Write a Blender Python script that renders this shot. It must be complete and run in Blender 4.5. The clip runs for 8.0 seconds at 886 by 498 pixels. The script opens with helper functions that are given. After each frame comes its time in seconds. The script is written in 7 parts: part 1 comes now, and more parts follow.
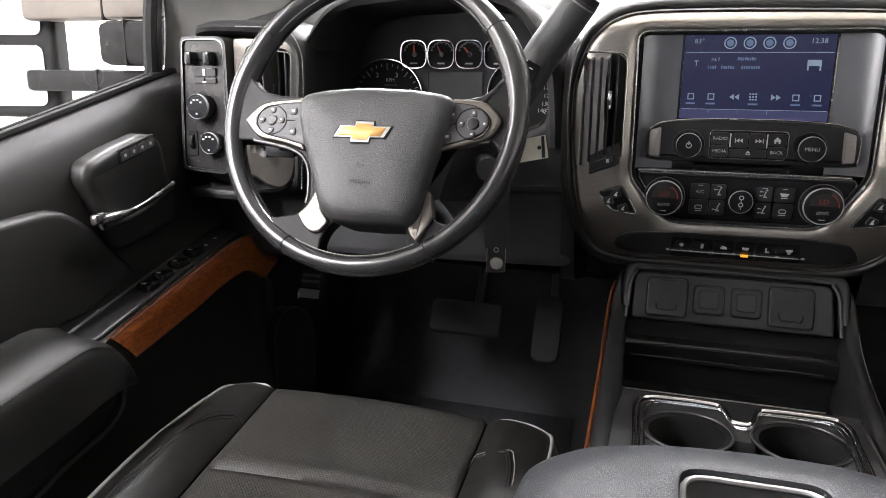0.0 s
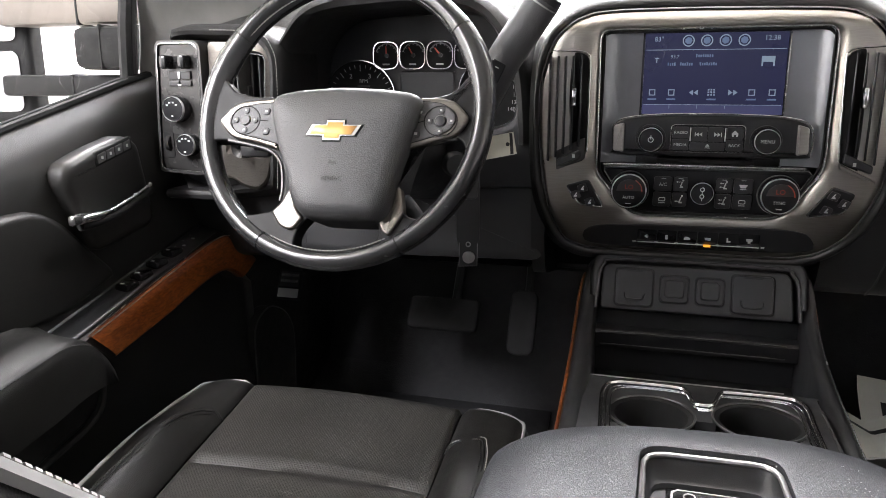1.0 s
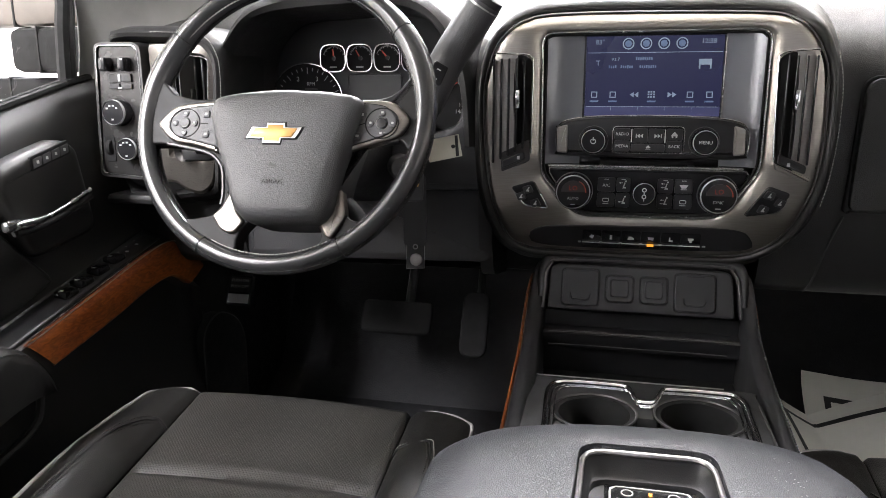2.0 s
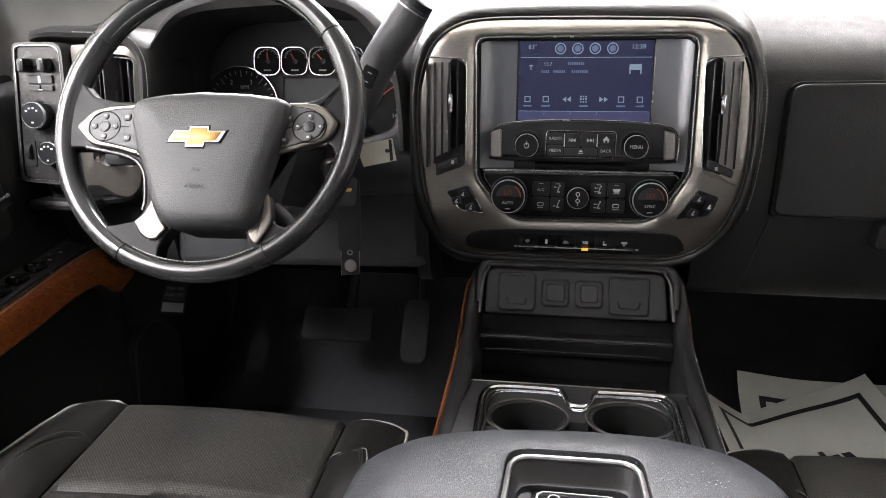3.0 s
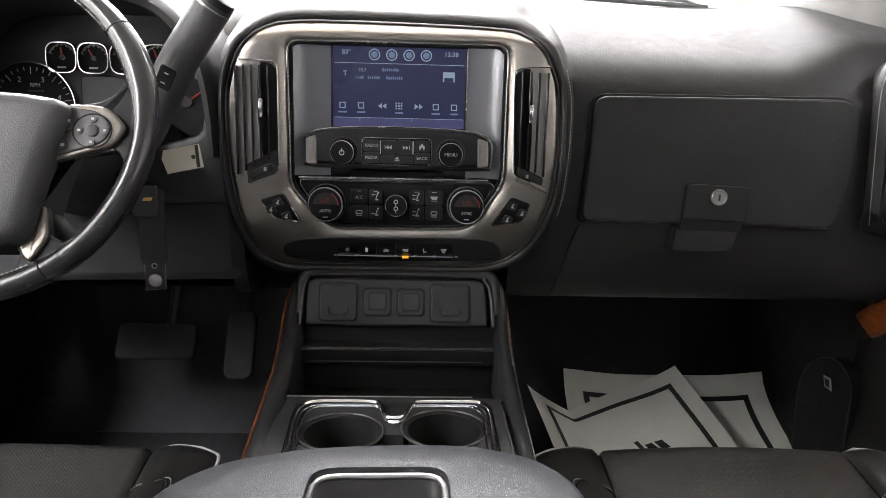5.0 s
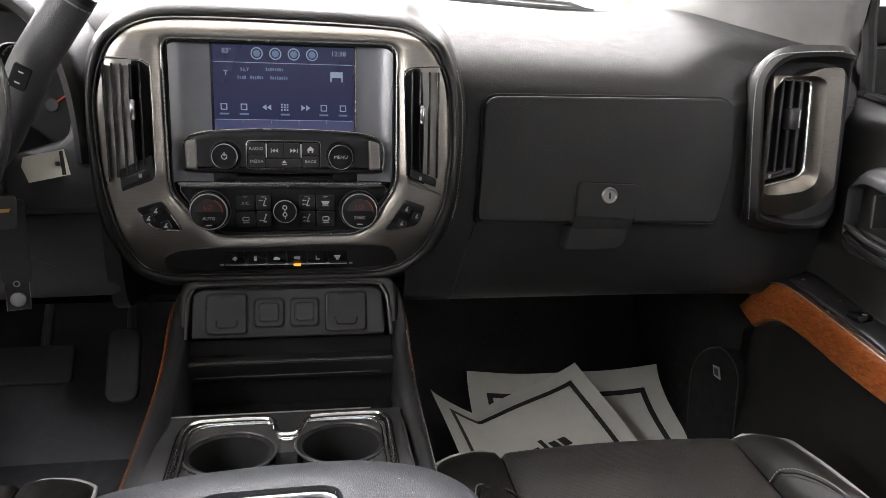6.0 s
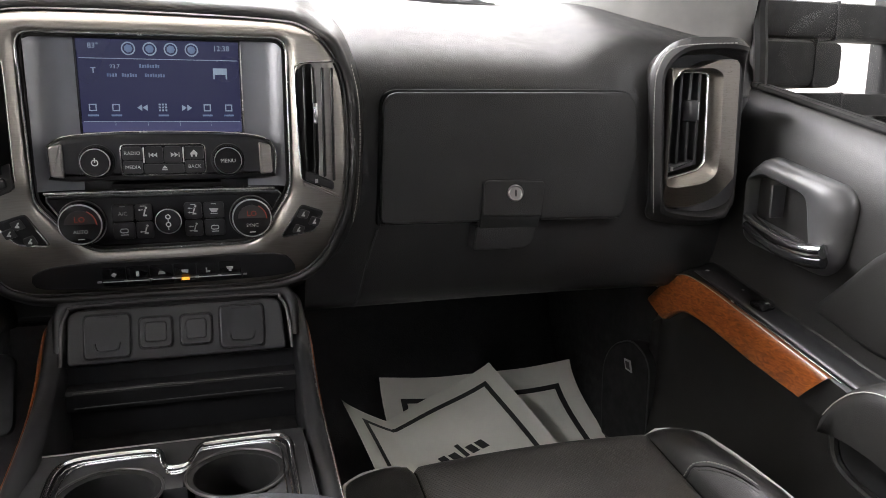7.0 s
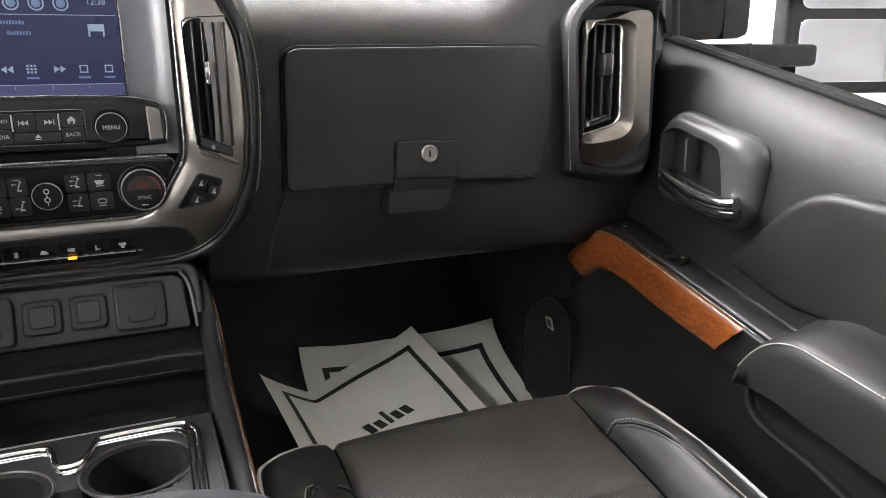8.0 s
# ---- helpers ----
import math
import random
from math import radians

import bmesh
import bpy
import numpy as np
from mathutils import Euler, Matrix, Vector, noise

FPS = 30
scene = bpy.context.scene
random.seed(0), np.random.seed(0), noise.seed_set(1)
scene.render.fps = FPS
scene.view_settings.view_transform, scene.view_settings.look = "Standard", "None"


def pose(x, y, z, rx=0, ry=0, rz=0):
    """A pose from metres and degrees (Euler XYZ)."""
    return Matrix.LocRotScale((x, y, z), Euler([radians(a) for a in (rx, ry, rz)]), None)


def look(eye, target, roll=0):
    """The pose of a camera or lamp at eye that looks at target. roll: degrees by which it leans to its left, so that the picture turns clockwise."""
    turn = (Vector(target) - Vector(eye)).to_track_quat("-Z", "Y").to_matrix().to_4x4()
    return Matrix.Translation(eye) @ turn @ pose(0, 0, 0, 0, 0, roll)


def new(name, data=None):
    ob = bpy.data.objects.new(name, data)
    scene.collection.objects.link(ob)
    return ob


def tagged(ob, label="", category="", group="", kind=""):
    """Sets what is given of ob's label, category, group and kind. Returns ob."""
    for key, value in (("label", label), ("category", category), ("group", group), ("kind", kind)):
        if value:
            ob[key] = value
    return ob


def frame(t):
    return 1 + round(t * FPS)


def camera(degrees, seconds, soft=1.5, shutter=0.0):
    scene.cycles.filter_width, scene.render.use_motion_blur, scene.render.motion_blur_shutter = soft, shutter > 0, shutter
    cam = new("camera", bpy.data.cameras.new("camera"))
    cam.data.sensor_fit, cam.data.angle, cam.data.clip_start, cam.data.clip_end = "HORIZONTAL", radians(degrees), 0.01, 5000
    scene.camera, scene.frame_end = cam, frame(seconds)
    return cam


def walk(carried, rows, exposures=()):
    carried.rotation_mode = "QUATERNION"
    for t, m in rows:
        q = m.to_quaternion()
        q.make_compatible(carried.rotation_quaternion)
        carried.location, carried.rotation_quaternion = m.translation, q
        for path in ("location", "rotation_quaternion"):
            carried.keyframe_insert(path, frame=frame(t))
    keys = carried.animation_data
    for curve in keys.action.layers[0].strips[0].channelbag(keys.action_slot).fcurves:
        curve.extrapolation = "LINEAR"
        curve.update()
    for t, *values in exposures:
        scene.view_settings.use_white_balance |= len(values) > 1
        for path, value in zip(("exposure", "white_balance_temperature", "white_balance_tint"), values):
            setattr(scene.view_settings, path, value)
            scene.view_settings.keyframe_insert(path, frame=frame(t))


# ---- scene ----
cam = camera(62.9, 8.0, soft=0.55)
PATH = [
    (0, (-0.091, -0.013, 0.752), (-0.662, 1.848, 0.293), 0.6),
    (0.5, (-0.079, -0.027, 0.75), (-0.645, 1.837, 0.297), 0.3),
    (1, (-0.069, -0.036, 0.748), (-0.597, 1.84, 0.296), -0.1),
    (1.5, (-0.058, -0.035, 0.747), (-0.538, 1.854, 0.298), -0.2),
    (3, (-0.022, -0.016, 0.743), (-0.331, 1.913, 0.317), 0.2),
    (3.5, (-0.009, -0.009, 0.742), (-0.239, 1.933, 0.32), 0.4),
    (4, (0.001, -0.003, 0.742), (-0.155, 1.947, 0.323), 0.6),
    (4.5, (0.01, 0.004, 0.743), (-0.059, 1.959, 0.325), 0.9),
    (5, (0.026, 0.009, 0.746), (0.113, 1.965, 0.336), 1.5),
    (6.5, (0.051, 0.052, 0.738), (0.508, 1.961, 0.356), 0.7),
    (7, (0.066, 0.075, 0.738), (0.642, 1.95, 0.347), 0.3),
    (7.5, (0.077, 0.091, 0.738), (0.772, 1.917, 0.313), -0.4),
    (8, (0.09, 0.11, 0.739), (0.855, 1.888, 0.233), -0.5),
]
walk(cam, [(t, look(eye, target, roll)) for t, eye, target, roll in PATH],
     exposures=((0, 0.90), (3, 1.0), (6.5, 1.0), (7, 1.02), (7.5, 1.1), (8, 1.32)))

# ---- world and booth lights ----
world = bpy.data.worlds.new("booth_air")
scene.world = world
world.use_nodes = True
world.node_tree.nodes["Background"].inputs[0].default_value = (1.0, 0.98, 0.95, 1)
world.node_tree.nodes["Background"].inputs[1].default_value = 0.1


def tube_lamp(x, y, z, sx, sy, watts, tint=(0.98, 0.96, 1.0)):
    data = bpy.data.lights.new("strip_light", "AREA")
    data.shape, data.size, data.size_y, data.energy, data.color = "RECTANGLE", sx, sy, watts, tint
    ob = new("strip_light", data)
    ob.location = (x, y, z)
    return ob


for lx, front, rear in ((-3.1, 330, 190), (-1.6, 480, 330), (0.0, 430, 300), (1.6, 70, 60)):
    tube_lamp(lx, 4.9, 2.78, 0.45, 6.0, front)
    if rear:
        tube_lamp(lx, -2.6, 2.78, 0.45, 3.6, rear)


# ---- materials ----
def material(name, base, rough=0.5, metal=0.0, grain=0.0, grain_scale=600.0, vary=0.25, vary_scale=9.0, kind="noise",
             coat=0.0, emit=None, power=0.0, spec=0.5, stretch=(1, 1, 1), worn=0.12):
    """A principled material with colour variation at two scales, uneven gloss and fine relief."""
    mat = bpy.data.materials.new(name)
    mat.use_nodes = True
    nt = mat.node_tree
    n, link = nt.nodes, nt.links.new
    bsdf = n["Principled BSDF"]
    tc, mp = n.new("ShaderNodeTexCoord"), n.new("ShaderNodeMapping")
    mp.inputs["Scale"].default_value = stretch
    link(tc.outputs["Object"], mp.inputs["Vector"])
    big = n.new("ShaderNodeTexNoise")
    big.inputs["Scale"].default_value, big.inputs["Detail"].default_value = vary_scale, 5
    link(mp.outputs[0], big.inputs["Vector"])
    ramp = n.new("ShaderNodeMapRange")
    ramp.inputs["From Min"].default_value, ramp.inputs["From Max"].default_value = 0.3, 0.7
    ramp.inputs["To Min"].default_value, ramp.inputs["To Max"].default_value = 1 - vary, 1 + vary
    link(big.outputs["Fac"], ramp.inputs["Value"])
    mul = n.new("ShaderNodeMix")
    mul.data_type, mul.blend_type = "RGBA", "MULTIPLY"
    mul.inputs["Factor"].default_value = 1.0
    mul.inputs["A"].default_value = (*base, 1)
    link(ramp.outputs[0], mul.inputs["B"])
    link(mul.outputs["Result"], bsdf.inputs["Base Color"])
    mid = n.new("ShaderNodeTexNoise")
    mid.inputs["Scale"].default_value, mid.inputs["Detail"].default_value = vary_scale * 6, 6
    link(mp.outputs[0], mid.inputs["Vector"])
    rr = n.new("ShaderNodeMapRange")
    rr.inputs["From Min"].default_value, rr.inputs["From Max"].default_value = 0.3, 0.7
    rr.inputs["To Min"].default_value, rr.inputs["To Max"].default_value = max(0.02, rough * (1 - worn)), min(1, rough * (1 + worn))
    link(mid.outputs["Fac"], rr.inputs["Value"])
    link(rr.outputs[0], bsdf.inputs["Roughness"])
    bsdf.inputs["Metallic"].default_value = metal
    bsdf.inputs["Specular IOR Level"].default_value = spec
    bsdf.inputs["Coat Weight"].default_value = coat
    bsdf.inputs["Coat Roughness"].default_value = 0.06
    if grain:
        if kind == "cells":
            fine = n.new("ShaderNodeTexVoronoi")
            fine.inputs["Scale"].default_value = grain_scale
            height = fine.outputs["Distance"]
        else:
            fine = n.new("ShaderNodeTexNoise")
            fine.inputs["Scale"].default_value, fine.inputs["Detail"].default_value = grain_scale, 3
            height = fine.outputs["Fac"]
        link(mp.outputs[0], fine.inputs["Vector"])
        bump = n.new("ShaderNodeBump")
        bump.inputs["Strength"].default_value, bump.inputs["Distance"].default_value = grain, 0.0006
        link(height, bump.inputs["Height"])
        link(bump.outputs[0], bsdf.inputs["Normal"])
    if emit:
        bsdf.inputs["Emission Color"].default_value = (*emit, 1)
        bsdf.inputs["Emission Strength"].default_value = power
    return mat


def perforated(name, base, rough):
    """Seat leather with rows of small punched holes."""
    mat = material(name, base, rough, grain=0.35, grain_scale=420, kind="cells")
    nt = mat.node_tree
    n, link = nt.nodes, nt.links.new
    bsdf = n["Principled BSDF"]
    tc = n.new("ShaderNodeTexCoord")
    mp = n.new("ShaderNodeMapping")
    mp.inputs["Rotation"].default_value = (0, 0, radians(45))
    mp.inputs["Scale"].default_value = (330, 330, 0)
    link(tc.outputs["Object"], mp.inputs["Vector"])
    vor = n.new("ShaderNodeTexVoronoi")
    vor.inputs["Scale"].default_value, vor.inputs["Randomness"].default_value = 1.0, 0.0
    link(mp.outputs[0], vor.inputs["Vector"])
    hole = n.new("ShaderNodeMapRange")
    hole.inputs["From Min"].default_value, hole.inputs["From Max"].default_value = 0.16, 0.30
    link(vor.outputs["Distance"], hole.inputs["Value"])
    mix = n.new("ShaderNodeMix")
    mix.data_type = "RGBA"
    mix.inputs["A"].default_value = (0.002, 0.002, 0.002, 1)
    old = bsdf.inputs["Base Color"].links[0].from_socket
    link(old, mix.inputs["B"])
    link(hole.outputs[0], mix.inputs["Factor"])
    link(mix.outputs["Result"], bsdf.inputs["Base Color"])
    bump = n.new("ShaderNodeBump")
    bump.inputs["Strength"].default_value, bump.inputs["Distance"].default_value = 0.55, 0.0005
    link(hole.outputs[0], bump.inputs["Height"])
    link(bsdf.inputs["Normal"].links[0].from_socket, bump.inputs["Normal"])
    link(bump.outputs[0], bsdf.inputs["Normal"])
    return mat


def wood_material():
    mat = material("burl_wood", (0.30, 0.085, 0.018), 0.32, coat=0.6, vary=0.35, vary_scale=14)
    nt = mat.node_tree
    n, link = nt.nodes, nt.links.new
    bsdf = n["Principled BSDF"]
    tc, mp = n.new("ShaderNodeTexCoord"), n.new("ShaderNodeMapping")
    mp.inputs["Scale"].default_value = (60, 20, 60)
    link(tc.outputs["Object"], mp.inputs["Vector"])
    wave = n.new("ShaderNodeTexNoise")
    wave.inputs["Scale"].default_value, wave.inputs["Detail"].default_value = 3.2, 7
    wave.inputs["Distortion"].default_value = 1.4
    link(mp.outputs[0], wave.inputs["Vector"])
    ramp = n.new("ShaderNodeValToRGB")
    ramp.color_ramp.elements[0].position, ramp.color_ramp.elements[0].color = 0.30, (0.125, 0.030, 0.007, 1)
    ramp.color_ramp.elements[1].position, ramp.color_ramp.elements[1].color = 0.62, (0.300, 0.086, 0.019, 1)
    mid = ramp.color_ramp.elements.new(0.46)
    mid.color = (0.205, 0.054, 0.012, 1)
    link(wave.outputs["Fac"], ramp.inputs[0])
    link(ramp.outputs[0], bsdf.inputs["Base Color"])
    return mat


def pane_material(name, gloss, tint=(1, 1, 1)):
    mat = bpy.data.materials.new(name)
    mat.use_nodes = True
    nt = mat.node_tree
    n, link = nt.nodes, nt.links.new
    n.remove(n["Principled BSDF"])
    clear, shine, mix = n.new("ShaderNodeBsdfTransparent"), n.new("ShaderNodeBsdfGlossy"), n.new("ShaderNodeMixShader")
    clear.inputs[0].default_value = (*tint, 1)
    shine.inputs["Roughness"].default_value = 0.02
    fres = n.new("ShaderNodeFresnel")
    fres.inputs[0].default_value = 1.45
    cut = n.new("ShaderNodeMath")
    cut.operation = "MULTIPLY"
    cut.inputs[1].default_value = gloss
    link(fres.outputs[0], cut.inputs[0])
    link(cut.outputs[0], mix.inputs[0])
    link(clear.outputs[0], mix.inputs[1])
    link(shine.outputs[0], mix.inputs[2])
    link(mix.outputs[0], n["Material Output"].inputs[0])
    return mat


VINYL = material("black_grained_vinyl", (0.022, 0.0217, 0.0213), 0.40, grain=0.5, grain_scale=1150, kind="cells", vary=0.2)
DASHFACE = material("smooth_black_dash_vinyl", (0.0175, 0.0172, 0.0170), 0.43, grain=0.45, grain_scale=760, kind="cells", vary=0.2, spec=0.4)
LOWER = material("dark_moulded_plastic", (0.026, 0.026, 0.027), 0.48, grain=0.3, grain_scale=1300, kind="cells")
DOORTRIM = material("charcoal_door_vinyl", (0.0145, 0.0140, 0.0132), 0.40, grain=0.25, grain_scale=1000, kind="cells", spec=0.38)
LEATHER = material("black_seat_leather", (0.016, 0.0155, 0.0145), 0.40, grain=0.3, grain_scale=900, kind="cells", vary=0.2)
PERF = perforated("perforated_black_leather", (0.034, 0.032, 0.029), 0.42)
RIM = material("worn_black_wheel_leather", (0.032, 0.032, 0.033), 0.25, grain=0.08, grain_scale=900, kind="cells", worn=0.10, vary=0.08, coat=0.45)
COVER = material("satin_black_spoke_plastic", (0.010, 0.010, 0.010), 0.50, grain=0.05, grain_scale=900, vary=0.1, spec=0.25)
DARKSATIN = material("dark_champagne_metal", (0.20, 0.185, 0.165), 0.30, metal=0.92, grain=0.1, grain_scale=40, vary=0.08, stretch=(6, 6, 90))
HUB = material("grained_hub_vinyl", (0.060, 0.060, 0.062), 0.40, grain=0.42, grain_scale=720, kind="cells")
SATIN = material("brushed_champagne_metal", (0.40, 0.378, 0.342), 0.32, metal=0.95, grain=0.15, grain_scale=40, vary=0.08, stretch=(6, 6, 90))
DULL = material("dark_satin_trim", (0.065, 0.063, 0.062), 0.34, metal=0.4, vary=0.1)
RECESS = material("satin_grey_recess", (0.20, 0.205, 0.22), 0.30, metal=0.55, vary=0.05, worn=0.04)
# Bright metal edges, and painted highlights along dark plastic edges.
EDGE = material("bright_edge_and_highlight", (0.50, 0.50, 0.49), 0.25, metal=0.9, vary=0.06)
PIANO = material("gloss_black_plastic", (0.016, 0.016, 0.017), 0.16, vary=0.1, worn=0.3)
BLACK = material("matt_black_plastic", (0.026, 0.026, 0.027), 0.44, grain=0.2, grain_scale=900)
MATRUBBER = material("dull_mat_rubber", (0.03, 0.03, 0.032), 0.6, grain=0.4, grain_scale=300)
RUBBER = material("black_rubber", (0.014, 0.014, 0.014), 0.8, grain=0.2, grain_scale=400, spec=0.25)
SWITCHFACE = material("dark_switch_panel", (0.045, 0.044, 0.043), 0.26, metal=0.35, vary=0.1)
RAIL = material("satin_console_trim", (0.021, 0.021, 0.022), 0.33, vary=0.1, vary_scale=4)
CUPGREY = material("grey_handle_moulding", (0.058, 0.058, 0.059), 0.36, grain=0.1, grain_scale=900, vary=0.1)
MIRRORARM = material("black_mirror_plastic", (0.006, 0.006, 0.006), 0.7, grain=0.4, grain_scale=500, spec=0.2)
# Unseen rear wall: grey chosen for the fill and mirror reflections it gives.
REARFILL = material("grey_rear_wall_fill", (0.24, 0.24, 0.245), 0.55, vary=0.2, vary_scale=2.0)
ARMGREY = material("brown_grey_mirror_plastic", (0.085, 0.072, 0.060), 0.6, grain=0.4, grain_scale=500, vary=0.2)
ARMREST = material("matt_armrest_leather", (0.015, 0.0145, 0.0135), 0.48, grain=0.2, grain_scale=800, kind="cells", spec=0.3)
KNURL = material("knurled_bright_ring", (0.50, 0.50, 0.50), 0.34, metal=0.35, vary=0.05)
KEY = material("dark_control_key", (0.014, 0.014, 0.015), 0.36, grain=0.1, grain_scale=900)
BRIGHT = material("bright_satin_chrome", (0.80, 0.80, 0.80), 0.27, metal=1.0, vary=0.04)
CHROME = material("polished_chrome", (0.72, 0.72, 0.73), 0.12, metal=1.0, vary=0.04)
STEEL = material("scuffed_steel", (0.42, 0.41, 0.40), 0.34, metal=1.0, vary=0.15, vary_scale=60)
GOLD = material("gold_emblem", (0.66, 0.38, 0.13), 0.36, metal=0.5, vary=0.06, vary_scale=8)
THREAD = material("pale_thread", (0.42, 0.41, 0.38), 0.8)
SCUFF = material("pale_scuff", (0.22, 0.22, 0.22), 0.6)
PIPING = material("light_grey_piping", (0.40, 0.40, 0.39), 0.5, grain=0.2, grain_scale=500)
PRINT = material("white_print", (0.52, 0.52, 0.51), 0.6, vary=0.05)
AMBER = material("amber_indicator", (0.8, 0.35, 0.03), 0.4, emit=(1.0, 0.40, 0.05), power=0.6)
REDLED = material("red_digits", (0.2, 0.02, 0.01), 0.4, emit=(0.9, 0.16, 0.06), power=0.05)
REDNEEDLE = material("red_needle", (0.6, 0.06, 0.03), 0.5)
SCREEN = material("lit_blue_screen", (0.006, 0.006, 0.014), 0.16, emit=(0.048, 0.052, 0.140), power=0.19, vary=0.1, spec=0.3)
SCREENINK = material("lit_screen_glyphs", (0.05, 0.06, 0.08), 0.3, emit=(0.45, 0.58, 0.75), power=0.22)
SCREENDIM = material("lit_screen_text", (0.02, 0.03, 0.05), 0.3, emit=(0.20, 0.30, 0.52), power=0.22)
SCREENBAR = material("lit_screen_band", (0.01, 0.01, 0.03), 0.15, emit=(0.09, 0.095, 0.21), power=0.27)
WOOD = wood_material()
CARPET = material("black_carpet", (0.024, 0.024, 0.026), 0.95, grain=1.0, grain_scale=300)
PAPER = material("off_white_paper", (0.66, 0.65, 0.585), 0.75, vary=0.06, grain=0.2, grain_scale=200)
PAPERINK = material("black_ink", (0.015, 0.015, 0.015), 0.6)
HEADLINER = material("pale_headliner_cloth", (0.72, 0.70, 0.66), 0.9, grain=0.4, grain_scale=500)
PILLAR = material("grey_pillar_trim", (0.19, 0.188, 0.18), 0.62, grain=0.4, grain_scale=600)
TAG = material("cream_card_tag", (0.62, 0.60, 0.50), 0.6, vary=0.06)
GLASS = pane_material("window_glass", 0.2)
SIDEGLASS = pane_material("side_window_glass", 0.05)
TINTED = pane_material("dark_privacy_glass", 0.7, (0.55, 0.56, 0.58))
LENS = pane_material("gauge_lens", 0.6)
MIRROR = material("mirror_silver", (0.55, 0.56, 0.57), 0.03, metal=1.0, vary=0.02)
# Dark grey lid vinyl, lightened and blued for the light from above.
LIDVINYL = material("toplit_armrest_vinyl", (0.046, 0.048, 0.053), 0.42, grain=0.6, grain_scale=700, kind="cells", vary=0.2)
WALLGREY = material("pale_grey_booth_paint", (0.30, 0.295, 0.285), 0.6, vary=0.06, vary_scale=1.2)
WALLWHITE = material("white_booth_paint", (0.78, 0.77, 0.74), 0.6, vary=0.06, vary_scale=1.2)
CONCRETE = material("grey_sealed_concrete", (0.36, 0.35, 0.33), 0.45, vary=0.2, vary_scale=2.0, grain=0.2, grain_scale=60)
YELLOW = material("yellow_paint", (0.75, 0.55, 0.04), 0.45, vary=0.1)
PAINT = material("silver_truck_paint", (0.55, 0.55, 0.55), 0.3, metal=0.3, coat=0.8, vary=0.04)


# ---- helpers for meshes ----
def part(name, bm, mat, parent=None, label="", soft=38, solid=0.0):
    """Links a bmesh, in world metres, as one mesh object under a thing or a part."""
    bmesh.ops.recalc_face_normals(bm, faces=bm.faces[:]) if solid == 0 else None
    me = bpy.data.meshes.new(name)
    bm.to_mesh(me)
    bm.free()
    me.materials.append(mat)
    me.shade_smooth()
    me.set_sharp_from_angle(angle=radians(soft))
    ob = new(name, me)
    if parent:
        ob.parent = parent
        ob.matrix_parent_inverse = parent.matrix_world.inverted()
    if label:
        ob["label"] = label
    if solid:
        mod = ob.modifiers.new("thick", "SOLIDIFY")
        mod.thickness, mod.offset = solid, -1
    return ob


def thing(name, at, label, category, group="", kind=""):
    ob = new(name)
    ob.empty_display_size = 0.05
    ob.location = at
    ob.matrix_world = Matrix.Translation(at)
    return tagged(ob, label, category, group, kind)


def rounded(corners, r, n=5):
    """A closed outline with rounded corners; r one radius or one for each corner."""
    out, k = [], len(corners)
    rs = r if isinstance(r, (list, tuple)) else [r] * k
    for i in range(k):
        p, a, b = Vector(corners[i]), Vector(corners[i - 1]), Vector(corners[(i + 1) % k])
        u, v = (a - p), (b - p)
        cut = min(rs[i], u.length * 0.48, v.length * 0.48)
        s, e = p + u.normalized() * cut, p + v.normalized() * cut
        for j in range(n + 1):
            t = j / n
            out.append(tuple(s * (1 - t) ** 2 + p * 2 * t * (1 - t) + e * t * t))
    return out


def resample(pts, n, closed=True):
    pts = [Vector(p) for p in pts]
    if closed:
        pts = pts + [pts[0]]
    ds = [0.0]
    for a, b in zip(pts, pts[1:]):
        ds.append(ds[-1] + (b - a).length)
    out = []
    m = n if closed else n - 1
    for i in range(n):
        d, j = ds[-1] * i / m, 0
        while j < len(ds) - 2 and ds[j + 1] < d:
            j += 1
        f = 0 if ds[j + 1] == ds[j] else (d - ds[j]) / (ds[j + 1] - ds[j])
        out.append(pts[j].lerp(pts[j + 1], min(1, max(0, f))))
    return out


def smooth(pts, n=6, closed=False):
    """Catmull-Rom through points."""
    pts = [Vector(p) for p in pts]
    k, out = len(pts), []
    for i in range(k if closed else k - 1):
        p1, p2 = pts[i], pts[(i + 1) % k]
        p0 = pts[i - 1] if (closed or i) else p1 * 2 - p2
        p3 = pts[(i + 2) % k] if (closed or i + 2 < k) else p2 * 2 - p1
        for j in range(n):
            t = j / n
            out.append(0.5 * ((2 * p1) + (p2 - p0) * t + (2 * p0 - 5 * p1 + 4 * p2 - p3) * t * t + (3 * p1 - p0 - 3 * p2 + p3) * t ** 3))
    if not closed:
        out.append(pts[-1])
    return out


def basis(origin, u, v):
    u, v = Vector(u).normalized(), Vector(v).normalized()
    w = u.cross(v).normalized()
    v = w.cross(u)
    m = Matrix((u, v, w)).transposed().to_4x4()
    m.translation = origin
    return m


FRONT = basis((0, 0, 0), (1, 0, 0), (0, 0, 1))  # faces the seats: h runs towards -y


